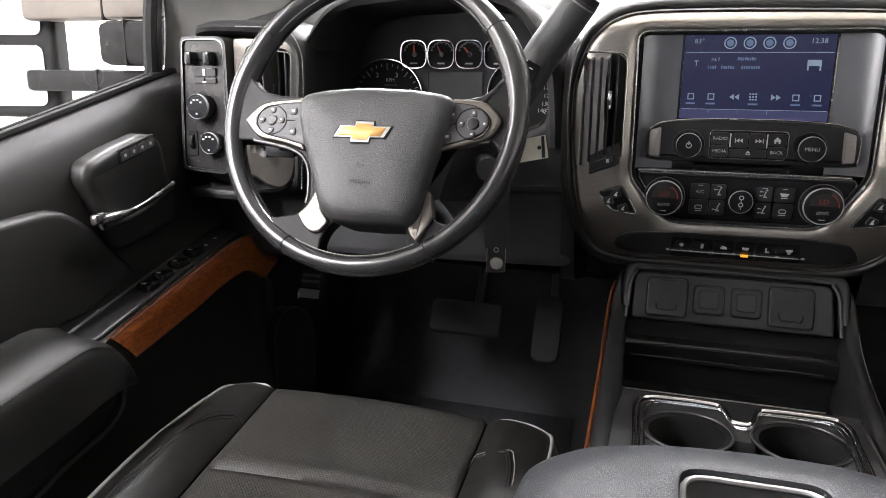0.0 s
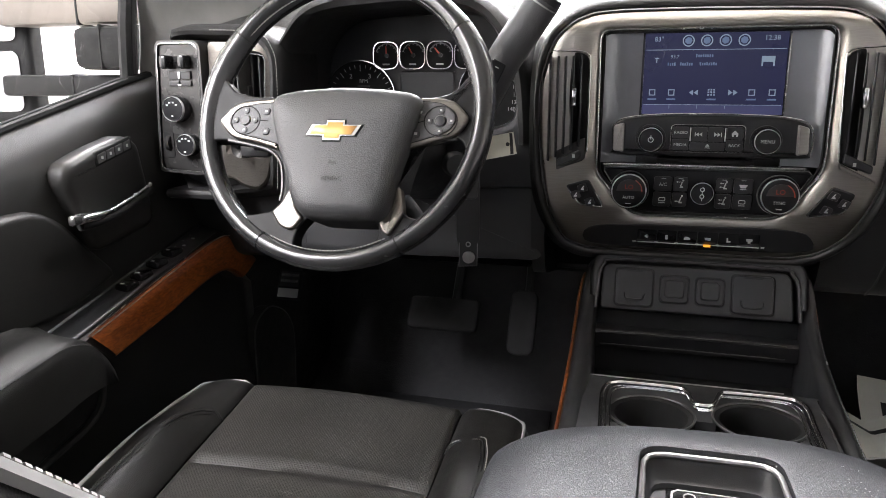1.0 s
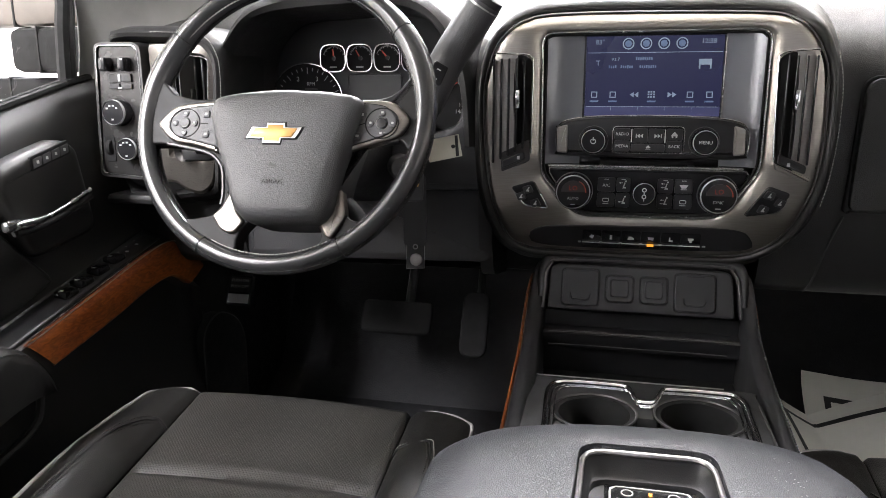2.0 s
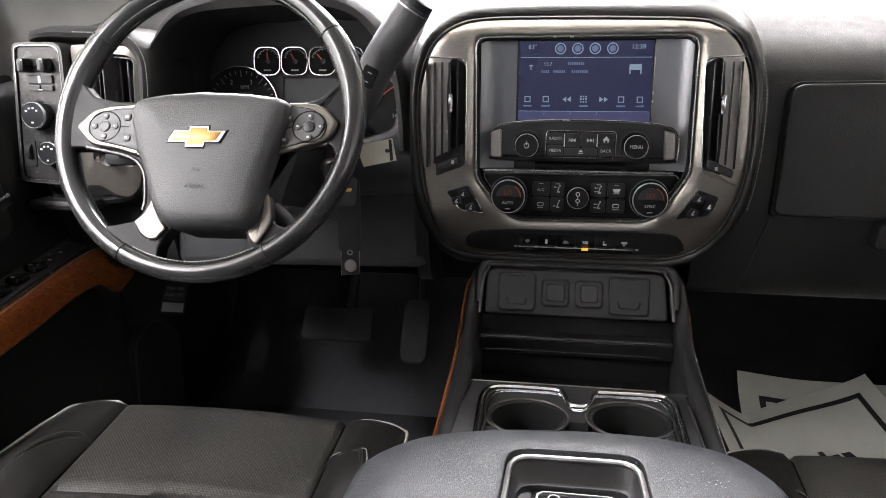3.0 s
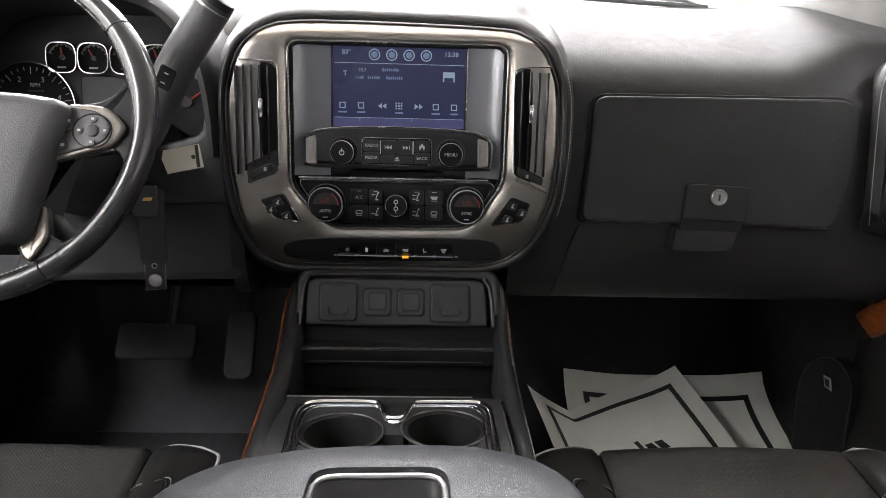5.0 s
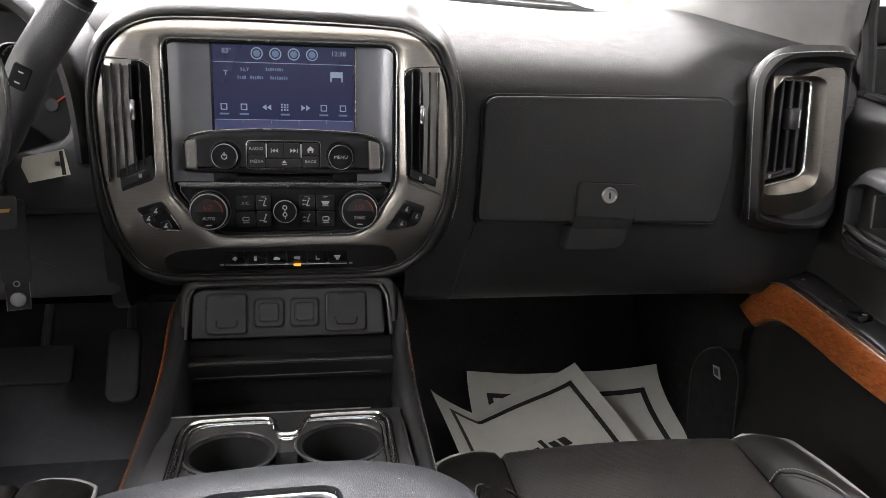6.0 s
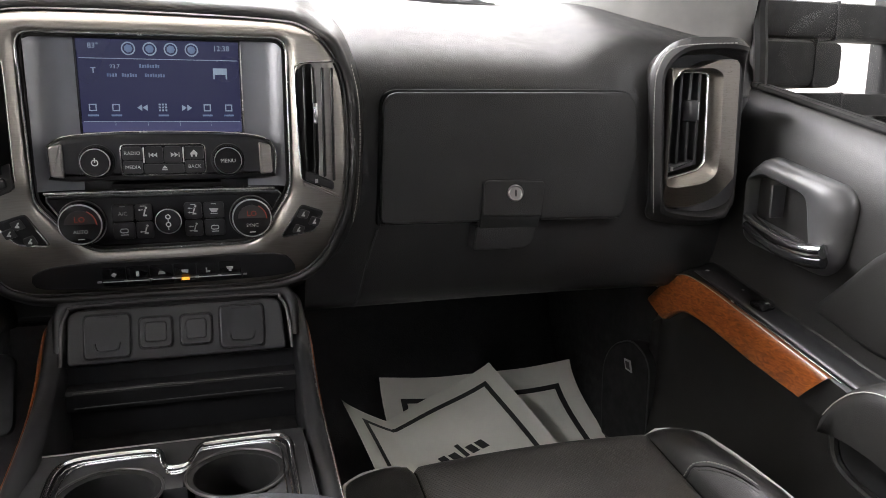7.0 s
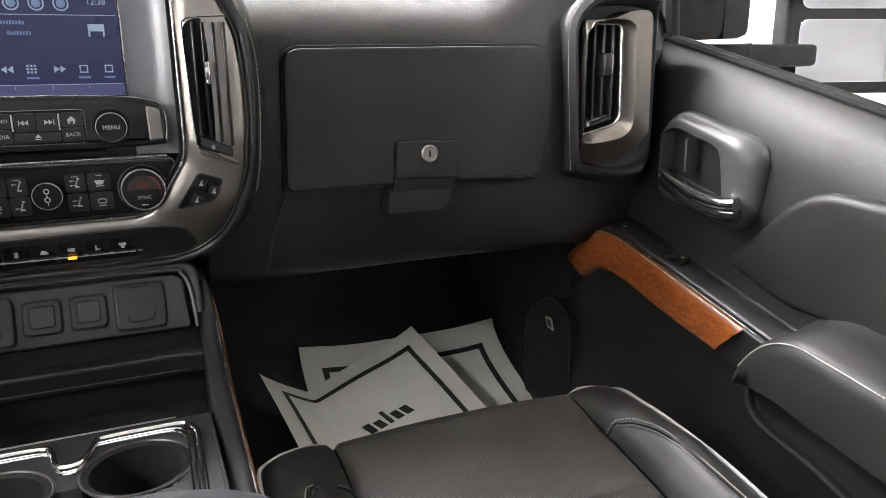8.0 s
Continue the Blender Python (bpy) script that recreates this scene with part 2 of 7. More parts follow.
def slab(outline, m, h0, h1, bev=0.002, seg=2, bm=None, dome=0.0):
    """A plate with an outline (u, v), from height h0 up to h1 on the plane m, its upper rim rounded."""
    bm = bm or bmesh.new()
    pts = [Vector((p[0], p[1])) for p in outline]
    if sum(a.x * b.y - b.x * a.y for a, b in zip(pts, pts[1:] + pts[:1])) < 0:
        pts.reverse()
    k = len(pts)
    nrm = []
    for i in range(k):
        d = (pts[(i + 1) % k] - pts[i - 1])
        d = Vector((-d.y, d.x))
        nrm.append(d.normalized() if d.length else Vector((0, 0)))
    rings = [[(p, h0) for p in pts]]
    steps = seg if bev > 0 else 0
    rings.append([(p, h1 - bev) for p in pts])
    for j in range(1, steps + 1):
        a = math.pi / 2 * j / steps
        rings.append([(pts[i] + nrm[i] * bev * (1 - math.cos(a)), h1 - bev + bev * math.sin(a)) for i in range(k)])
    if bev > 0.0007:
        rings.append([(pts[i] + nrm[i] * bev * 1.35, h1) for i in range(k)])
    vs = [[bm.verts.new(m @ Vector((p.x, p.y, h))) for p, h in ring] for ring in rings]
    for a, b in zip(vs, vs[1:]):
        for i in range(k):
            bm.faces.new((a[i], a[(i + 1) % k], b[(i + 1) % k], b[i]))
    bm.faces.new(list(reversed(vs[0])))
    if dome:
        c = sum((p for p, _ in rings[-1]), Vector((0, 0))) / k
        cv = bm.verts.new(m @ Vector((c.x, c.y, h1 + dome)))
        mids = [bm.verts.new(m @ Vector((*(p.lerp(c, 0.5)), h1 + dome * 0.8))) for p, _ in rings[-1]]
        for i in range(k):
            j = (i + 1) % k
            bm.faces.new((vs[-1][i], vs[-1][j], mids[j], mids[i]))
            bm.faces.new((mids[i], mids[j], cv))
    else:
        bm.faces.new(vs[-1])
    return bm


def frame_ring(outer, inner, m, h0, h1, hi=None, n=72, bm=None, round_=0.35, prof=None):
    """A frame between two outlines, from h0 (back) to h1 at the middle of its width; hi is the inner edge's height."""
    bm = bm or bmesh.new()
    o, i_ = resample(outer, n), resample(inner, n)
    hi = h1 if hi is None else hi
    rings = []
    prof = prof or [(0.0, h0), (0.0, h1 - (h1 - h0) * round_), (0.12, h1), (0.85, hi + (h1 - hi) * 0.4), (1.0, hi - (hi - h0) * round_ * 0.6), (1.0, h0)]
    for f, h in prof:
        rings.append([bm.verts.new(m @ Vector((*(o[k].lerp(i_[k], f)), h))) for k in range(n)])
    for a, b in zip(rings, rings[1:] + rings[:1]):
        for k in range(n):
            bm.faces.new((a[k], a[(k + 1) % n], b[(k + 1) % n], b[k]))
    return bm


def tube(path, r, n=8, closed=False, bm=None, flat=1.0):
    """A tube of radius r (a number or one per point) along a path."""
    bm = bm or bmesh.new()
    path = [Vector(p) for p in path]
    k = len(path)
    rs = r if isinstance(r, (list, tuple)) else [r] * k
    up, rings = None, []
    for i in range(k):
        a = path[i - 1] if (closed or i) else path[i]
        b = path[(i + 1) % k] if (closed or i < k - 1) else path[i]
        t = (b - a).normalized()
        if up is None:
            up = Vector((0, 0, 1)) if abs(t.z) < 0.9 else Vector((0, 1, 0))
        up = (up - t * up.dot(t)).normalized()
        side = t.cross(up)
        rings.append([bm.verts.new(path[i] + side * rs[i] * math.cos(6.2832 * j / n) + up * rs[i] * flat * math.sin(6.2832 * j / n)) for j in range(n)])
    pairs = list(zip(rings, rings[1:])) + ([(rings[-1], rings[0])] if closed else [])
    for a, b in pairs:
        for j in range(n):
            bm.faces.new((a[j], a[(j + 1) % n], b[(j + 1) % n], b[j]))
    if not closed:
        bm.faces.new(list(reversed(rings[0])))
        bm.faces.new(rings[-1])
    return bm


def stitches(path, r=0.0006, dash=0.0030, gap=0.0016):
    """A row of thread stitches along a path."""
    path = [Vector(p) for p in path]
    total = sum((b - a).length for a, b in zip(path, path[1:]))
    n = max(2, int(total / (dash + gap)))
    pts = resample(path, n * 3 + 1, closed=False)
    bm = bmesh.new()
    for i in range(n):
        tube([pts[3 * i], pts[3 * i + 2]], r, 4, bm=bm)
    return bm


def lathe(profile, m, n=32, bm=None):
    """Turns a profile of (radius, height) about the plane's h axis at its origin."""
    bm = bm or bmesh.new()
    rings = []
    for r, h in profile:
        if r < 1e-6:
            rings.append([bm.verts.new(m @ Vector((0, 0, h)))])
        else:
            rings.append([bm.verts.new(m @ Vector((r * math.cos(6.2832 * j / n), r * math.sin(6.2832 * j / n), h))) for j in range(n)])
    for a, b in zip(rings, rings[1:]):
        for j in range(n):
            k = (j + 1) % n
            if len(a) == 1 and len(b) > 1:
                bm.faces.new((a[0], b[j], b[k]))
            elif len(b) == 1 and len(a) > 1:
                bm.faces.new((a[j], a[k], b[0]))
            elif len(a) > 1:
                bm.faces.new((a[j], a[k], b[k], b[j]))
    return bm


def sheet(rows, bm=None, wrap=False):
    """A surface through rows of points."""
    bm = bm or bmesh.new()
    vs = [[bm.verts.new(p) for p in row] for row in rows]
    for a, b in zip(vs, vs[1:]):
        m = len(a)
        for j in range(m if wrap else m - 1):
            bm.faces.new((a[j], a[(j + 1) % m], b[(j + 1) % m], b[j]))
    return bm


def box(x0, x1, y0, y1, z0, z1, bev=0.004, bm=None):
    """A block with rounded edges."""
    own = bmesh.new()
    bmesh.ops.create_cube(own, size=1, matrix=Matrix.Translation(((x0 + x1) / 2, (y0 + y1) / 2, (z0 + z1) / 2)) @ Matrix.Diagonal((x1 - x0, y1 - y0, z1 - z0, 1)))
    if bev:
        bmesh.ops.bevel(own, geom=own.edges[:], offset=bev, segments=2, profile=0.5, affect="EDGES")
    if bm is None:
        return own
    base = [bm.verts.new(v.co) for v in own.verts]
    own.verts.index_update()
    for f in own.faces:
        bm.faces.new([base[v.index] for v in f.verts])
    own.free()
    return bm


def moved(bm, m):
    bmesh.ops.transform(bm, matrix=m, verts=bm.verts[:])
    return bm


def letters(body, size, m, mat, parent, label="", name="lettering", depth=0.0002):
    """Words in the built-in font, centred on the plane m."""
    cu = bpy.data.curves.new(name, "FONT")
    cu.body, cu.size, cu.align_x, cu.align_y, cu.extrude = body, size, "CENTER", "CENTER", depth
    cu.resolution_u = 2
    tmp = new(name, cu)
    me = bpy.data.meshes.new_from_object(tmp)
    bpy.data.objects.remove(tmp)
    bpy.data.curves.remove(cu)
    me.transform(m)
    me.materials.clear()
    me.materials.append(mat)
    ob = new(name, me)
    ob.parent = parent
    ob.matrix_parent_inverse = parent.matrix_world.inverted()
    if label:
        ob["label"] = label
    return ob


def rect(u0, u1, v0, v1):
    return [(u0, v0), (u1, v0), (u1, v1), (u0, v1)]


def at_front(x, y, z, tilt=0.0, yaw=0.0):
    """A plane that faces the seats, its origin at (x, y, z); tilt leans its top away."""
    return pose(x, y, z, 0, 0, yaw) @ pose(0, 0, 0, 90 - tilt, 0, 0)


def face(outline, yb, yf, bev=0.002, bm=None, dome=0.0):
    """A plate that faces the seats, with its outline in (x, z), its back at yb and its front at yf."""
    return slab(outline, FRONT, -yb, -yf, bev, bm=bm, dome=dome)


# ---- the booth round the truck ----
GROUND = -0.62
bm = sheet([[(x, y, GROUND) for x in (-30, -4.2, 4.2, 30)] for y in (-30, -5, 8.5, 30)])
tagged(part("ground", bm, CONCRETE), "grey sealed concrete floor of the photo booth", "floor", kind="structure")
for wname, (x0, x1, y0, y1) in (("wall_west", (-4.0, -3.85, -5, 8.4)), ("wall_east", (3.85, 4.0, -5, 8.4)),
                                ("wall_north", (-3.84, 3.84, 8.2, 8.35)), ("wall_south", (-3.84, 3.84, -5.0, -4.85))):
    tagged(part(wname, box(x0, x1, y0, y1, GROUND - 0.05, 2.9, 0), {"wall_east": WALLGREY, "wall_south": REARFILL}.get(wname, WALLWHITE)), "pale painted booth wall" if wname != "wall_south" else "unseen grey rear booth wall, toned to set fill and reflections", "wall", kind="structure")
tagged(part("ceiling", box(-4, 4, -5, 8.4, 2.9, 3.0, 0), WALLWHITE), "white booth ceiling with strip lights", "ceiling", kind="structure")

# ---- the cab's shell ----
FLOOR_Z = -0.05
FRAME_Y = {-1: 0.925, 1: 0.992}  # where each door frame meets the sill
rows = [[(x, y, z) for x in (-0.84, -0.30, -0.16, 0.16, 0.30, 0.84)] for y, z in
        ((-1.25, FLOOR_Z), (0.4, FLOOR_Z), (1.10, FLOOR_Z), (1.22, FLOOR_Z + 0.012), (1.34, FLOOR_Z + 0.035), (1.54, FLOOR_Z + 0.125), (1.64, FLOOR_Z + 0.30), (1.68, FLOOR_Z + 0.6), (1.69, 0.93))]
tagged(part("floor", sheet(rows), CARPET, solid=0.03), "black carpeted cab floor with a rising toe board", "floor", kind="structure")
tagged(part("roof_lining", box(-0.80, 0.80, -1.2, 0.85, 1.22, 1.26, 0.015), HEADLINER), "pale cloth roof lining", "headliner", kind="structure")
tagged(part("wall_rear", box(-0.80, 0.80, -1.32, -1.25, 0.0, 0.68, 0.02), DOORTRIM), "dark trimmed rear cab wall", "wall", kind="structure")
for s in (-1, 1):
    kick = [(s * 0.835, y, z) for y, z in ((1.08, FLOOR_Z - 0.02), (1.70, FLOOR_Z - 0.02))], [(s * 0.835, y, z) for y, z in ((1.08, 0.60), (1.70, 0.90))]
    tagged(part("side_trim", sheet(kick), RUBBER, solid=0.02 * s), "dark kick panel beside the footwell", "trim", kind="structure")
    # front pillar trim, a broad shell from the windscreen's edge to the door frame
    rows = []
    for k in range(13):
        f = k / 12
        inner = Vector((0.62, 1.47, 0.915)).lerp(Vector((0.66, 0.74, 1.24)), f) + Vector((0.07 * math.sin(math.pi * min(1, f * 1.6)), 0, 0))
        outer = Vector((0.838, FRAME_Y[s] + 0.012, 0.715)).lerp(Vector((0.71, 0.62, 1.235)), f) + Vector((0.03, 0.13, 0.0)) * math.sin(math.pi * f) ** 0.8
        row = []
        for j in range(11):
            q = j / 10
            p = inner.lerp(outer, q) + Vector((-0.050, -0.050, 0.045)) * math.sin(math.pi * q ** 0.80) ** 1.2 * (1 - 0.4 * f)
            row.append((s * p.x, p.y, p.z))
        rows.append(row)
    tagged(part("pillar", sheet(rows), PILLAR, soft=80, solid=0.01 * s), "grey windscreen pillar trim", "pillar", kind="structure")
    tagged(part("pillar_rear", box(s * 0.84 - 0.03, s * 0.84 + 0.03, -0.30, -0.08, 0.1, 1.25, 0.015), HEADLINER), "grey centre door pillar trim", "pillar", kind="structure")
    tagged(part("side_panel", box(s * 0.84 - 0.025, s * 0.84 + 0.025, -1.25, -0.31, 0.0, 0.70, 0.015), DOORTRIM), "dark rear door panel", "door panel", kind="structure")
tagged(part("window_rear", box(-0.80, 0.80, -1.30, -1.29, 0.68, 1.24, 0.001), TINTED), "dark tinted rear window", "window", kind="structure").visible_shadow = True
for s in (-1, 1):
    tagged(part("window_side", box(s * 0.82 - 0.003, s * 0.82 + 0.003, -1.25, -0.30, 0.70, 1.24, 0.001), TINTED), "dark tinted rear side window", "window", kind="structure")
# windscreen, roof skin and the front of the truck
rows = []
for v in range(7):
    f = v / 6
    rows.append([(x * (1.0 - 0.16 * f), 1.68 - 0.30 * (abs(x) / 0.86) ** 2.2 * (1 - 0.3 * f) - 0.86 * f, 0.935 + 0.30 * f - 0.02 * (abs(x) / 0.86) ** 2) for x in np.linspace(-0.88, 0.88, 15)])
ws = tagged(part("windscreen", sheet(rows), GLASS), "clear curved windscreen glass", "windscreen", kind="structure")
ws.visible_shadow = False
rows = [[(x, y + 0.02 - 0.27 * (abs(x) / 0.86) ** 2.2, z - 0.015 * (abs(x) / 0.86) ** 2) for x in np.linspace(-0.9, 0.9, 17)]
        for y, z in ((1.655, 0.925), (1.70, 0.915), (1.85, 0.90), (2.4, 0.87), (2.8, 0.78), (2.9, 0.5), (2.9, -0.1))]
tagged(part("bonnet", sheet(rows), PAINT, solid=0.02), "pale painted truck bonnet below the windscreen", "bonnet", kind="structure")

edge = [(x, 1.672 - 0.30 * (abs(x) / 0.86) ** 2.2, 0.940 - 0.02 * (abs(x) / 0.86) ** 2) for x in np.linspace(-0.80, 0.80, 33)]
up = [(s_, [(s_ * (0.80 - 0.02 * k), 1.43 - 0.10 * k, 0.925 + 0.035 * k) for k in range(1, 8)]) for s_ in (-1, 1)]
tagged(part("windscreen_seal", tube(smooth(list(reversed(up[0][1])) + edge + up[1][1], 2), 0.009, 8), RUBBER), "black rubber windscreen seal", "seal", kind="structure")
for wx, wa in ((-0.15, 1), (0.55, 1)):
    wp = thing("windscreen_wiper", (wx, 1.72, 0.95), "black wiper blade resting on the windscreen", "wiper", group="windscreen wipers")
    part("blade", tube(smooth([(wx - 0.42, 1.64, 0.975), (wx - 0.1, 1.69, 0.968), (wx + 0.12, 1.66, 0.955)], 6), 0.006, 6), RUBBER, wp)
    part("arm", tube([(wx - 0.15, 1.70, 0.985), (wx + 0.08, 1.71, 0.975), (wx + 0.2, 1.74, 0.945)], 0.009, 8, flat=0.6), BLACK, wp)

# ---- dashboard ----
dash = thing("dashboard", (0, 1.25, 0.40), "black grained vinyl dashboard with stitched seams", "dashboard")


def dash_profile(x):
    """The dash's cross-section (y, z) at x, from its lower edge to the windscreen."""
    back = 0.0
    if -0.615 < x < -0.232:
        back = 0.15
    elif -0.20 < x < 0.165:
        back = 0.06
    side = max(0.0, (abs(x) - 0.45) / 0.4) ** 2
    pull = 0.25 * (abs(x) / 0.86) ** 2.2
    pts = [(1.30, 0.45), (1.12, 0.448), (1.055 + back, 0.46), (1.030 + back, 0.50), (1.016 + back, 0.57), (1.010 + back, 0.66), (1.010 + back, 0.745),
           (1.016 + back, 0.775), (1.04 + back * 0.8, 0.805), (1.085 + back * 0.6, 0.832), (1.16 + back * 0.3, 0.865), (1.28 - pull * 0.3, 0.898), (1.45 - pull * 0.8, 0.925), (1.66 - pull, 0.945)]
    q = min(1.0, max(0.0, (abs(x) - 0.54) / 0.12))
    swell = 0.036 * q * q * (3 - 2 * q)
    rise = lambda y: swell * min(1, max(0, (y - 0.98) / 0.05)) * min(1, max(0, (1.42 - y) / 0.30))
    return [(x, y - 0.03 * side * min(1, max(0, (0.84 - z) / 0.06)), z - 0.02 * (abs(x) / 0.8) ** 2 * min(1, max(0, (z - 0.74) / 0.04)) + rise(y) * (z > 0.78)) for y, z in pts]


xs = [-0.84, -0.75, -0.68, -0.64, -0.617, -0.613, -0.55, -0.45, -0.35, -0.27, -0.234, -0.230, -0.21, -0.199, -0.1, 0.0, 0.1, 0.164, 0.167, 0.19, 0.212] + [0.23 + 0.61 * i / 30 for i in range(31)]
part("body", sheet([smooth(dash_profile(x), 3) for x in xs]), DASHFACE, dash, solid=-0.006, soft=60)

letters("AIRBAG", 0.0095, at_front(0.592, 1.0255, 0.785, 39), RAIL, dash, name="embossed_word")
# glove box: upper door, lower cover, latch and lock
gap = rounded([(0.260, 0.579), (0.626, 0.574), (0.6455, 0.660), (0.641, 0.7605), (0.266, 0.757)], [0.006, 0.012, 0.03, 0.034, 0.024])
part("door_gap", face(gap, 1.02, 1.0045, 0.002), RUBBER, dash)
door = part("glove_box_door", face(rounded([(0.2635, 0.583), (0.622, 0.578), (0.6415, 0.660), (0.637, 0.7570), (0.2695, 0.7535)], [0.012, 0.016, 0.03, 0.032, 0.022]), 1.02, 0.9965, 0.003), DASHFACE, dash, "smooth black glove box door")
part("latch_gap", face(rounded([(0.4015, 0.584), (0.4920, 0.580), (0.4970, 0.6365), (0.4045, 0.6395)], [0.003, 0.003, 0.009, 0.009]), 1.0, 0.9930, 0.0005), RUBBER, door)
plate = part("latch_plate", face(rounded([(0.4030, 0.590), (0.4900, 0.586), (0.4955, 0.6350), (0.4060, 0.6380)], [0.003, 0.003, 0.008, 0.008]), 1.0, 0.9905, 0.0014), DASHFACE, door)
# Flat black plate paints the shade of the recess below the latch.
part("latch_recess", face(rounded([(0.400, 0.572), (0.487, 0.571), (0.489, 0.588), (0.402, 0.592)], [0.001, 0.001, 0.002, 0.002]), 1.03, 0.9925, 0.0005), RUBBER, door)
part("pull_gap", face(rounded([(0.3905, 0.5405), (0.4680, 0.5405), (0.4810, 0.549), (0.4850, 0.5755), (0.3945, 0.5755)], [0.006, 0.006, 0.008, 0.002, 0.002]), 1.03, 0.9955, 0.0005), RUBBER, door)
part("pull", face(rounded([(0.3920, 0.5420), (0.4670, 0.5420), (0.4795, 0.550), (0.4830, 0.5730), (0.3960, 0.5735)], [0.006, 0.006, 0.008, 0.003, 0.003]), 1.03, 0.9925, 0.0014), DASHFACE, door, "black latch pull below the lock")
part("lock_cylinder", lathe([(0.0115, 0.0), (0.0115, 0.003), (0.0100, 0.0042), (0.0085, 0.0030), (0.0, 0.0030)], at_front(0.450, 0.9905, 0.620), 24), STEEL, plate, "round steel key lock")
part("key_slot", slab(rect(-0.0013, 0.0013, -0.0045, 0.0045), at_front(0.450, 0.9905, 0.620), 0.002, 0.0036, 0), BLACK, plate)
for w0, w1 in (((0.264, 0.5815), (0.390, 0.5795)), ((0.492, 0.5800), (0.618, 0.5765))):
    part("lower_lip", tube([(w0[0], 1.0005, w0[1]), (w1[0], 1.0005, w1[1])], 0.0016, 6), DASHFACE, door)
part("seam", tube(smooth([(0.262, 1.010, 0.574), (0.250, 1.022, 0.53), (0.240, 1.036, 0.48), (0.236, 1.06, 0.455)], 5), 0.0014, 6), BLACK, dash)
part("seam", tube(smooth([(0.700, 1.02, 0.545), (0.668, 1.005, 0.60), (0.655, 1.004, 0.70)], 5), 0.0015, 6), BLACK, dash)

# ---- vent pods at both ends ----
def slats(x0, x1, z0, z1, y, count, parent, lean=0.0):
    """Upright vent slats between two heights."""
    for i in range(count):
        x = x0 + (x1 - x0) * (i + 0.5) / count
        bm = box(-0.0016, 0.0016, -0.013, 0.013, z0, z1, 0.001)
        part("slat", moved(bm, pose(x, y, 0, 0, 0, lean)), PIANO, parent)


def pod(s, yaw):
    """A padded vent pod; yaw: how far back it leans towards the middle of the dash."""
    def P(x, z):
        return (s * x, z)

    w, wo = (0.044, 0.044) if s < 0 else (0.0, -0.005)  # the driver's pod is wider
    ring_o = rounded([P(0.652 - wo, 0.572), P(0.735, 0.560), P(0.785, 0.580), P(0.785, 0.815), P(0.745, 0.832), P(0.670 - wo, 0.831), P(0.641 - wo, 0.795)], [0.03, 0.02, 0.02, 0.02, 0.03, 0.04, 0.04])
    ring_i = rounded([P(0.672 - w, 0.594), P(0.735, 0.584), P(0.774, 0.600), P(0.774, 0.800), P(0.740, 0.811), P(0.684 - w, 0.807), P(0.664 - w, 0.782)], [0.02, 0.02, 0.02, 0.02, 0.02, 0.03, 0.02])
    lean = Matrix(((1, 0, 0, 0), (-s * yaw, 1, 0, 0.75 * yaw), (0, 0, 1, 0), (0, 0, 0, 1)))
    side = [(-0.10, -1.045), (-0.08, -1.0), (-0.05, -0.966), (0.0, -0.945)] if s < 0 else [(0.70, -1.0), (0.60, -0.955), (0.18, -0.944), (0.03, -0.936), (0.04, -0.931)]
    p = part("vent_pod", moved(frame_ring(ring_o, ring_i, FRONT, -1.03, -0.912, prof=side + [(0.25, -0.926), (0.5, -0.9215), (0.75, -0.924), (0.95, -0.935), (1.02, -0.96), (1.0, -1.02)]), lean), DASHFACE, dash)
    for v in p.data.vertices:
        v.co.z = min(v.co.z, 0.835)
        if s * v.co.x > 0.787:
            v.co.x = s * 0.787
        v.co.y += 2.0 * max(0.0, s * v.co.x - 0.756) + 1.2 * max(0.0, 0.600 - v.co.z)
    stitch = [lean @ Vector((s * (x - w), 0.9208, z)) for x, z in ((0.655, 0.588), (0.6515, 0.66), (0.6475, 0.76), (0.6525, 0.795), (0.668, 0.8155), (0.70, 0.8205), (0.742, 0.8215))]
    part("stitching", stitches(smooth(stitch, 6), 0.0005, 0.0034, 0.0016), THREAD, p)
    part("backing", moved(face(ring_i, 1.0, 0.965, 0), lean), BLACK, p)
    return p, lean


pr, LR = pod(1, 0.5)
bez_o = rounded([(0.6672, 0.606), (0.682, 0.592), (0.716, 0.5925), (0.743, 0.606), (0.751, 0.632), (0.748, 0.800), (0.724, 0.801), (0.707, 0.7895), (0.6672, 0.790)], [0.004, 0.01, 0.01, 0.012, 0.015, 0.006, 0.006, 0.01, 0.004])
bez_i = rounded([(0.668, 0.633), (0.712, 0.649), (0.7195, 0.660), (0.7165, 0.783), (0.668, 0.785)], [0.003, 0.006, 0.006, 0.006, 0.003])
bezel = part("vent_bezel", moved(frame_ring(resample(bez_o, 96), resample(bez_i, 96), FRONT, -0.965, -0.920, n=96, prof=[(0.0, -0.972), (0.0, -0.926), (0.06, -0.921), (0.70, -0.9175), (0.78, -0.921), (1.0, -0.936), (1.0, -0.972)]), LR), DARKSATIN, pr, "champagne metal vent bezel", soft=25)
for v in bezel.data.vertices:
    drop = 0.616 + 0.30 * (v.co.x - 0.668) - v.co.z
    if drop > 0:
        v.co.y += 0.8 * drop
part("bezel_edge", moved(tube([(x, 0.9335, z) for x, z in resample(bez_i, 90) if x > 0.6690 or z > 0.7835], 0.0017, 6), LR), EDGE, pr)
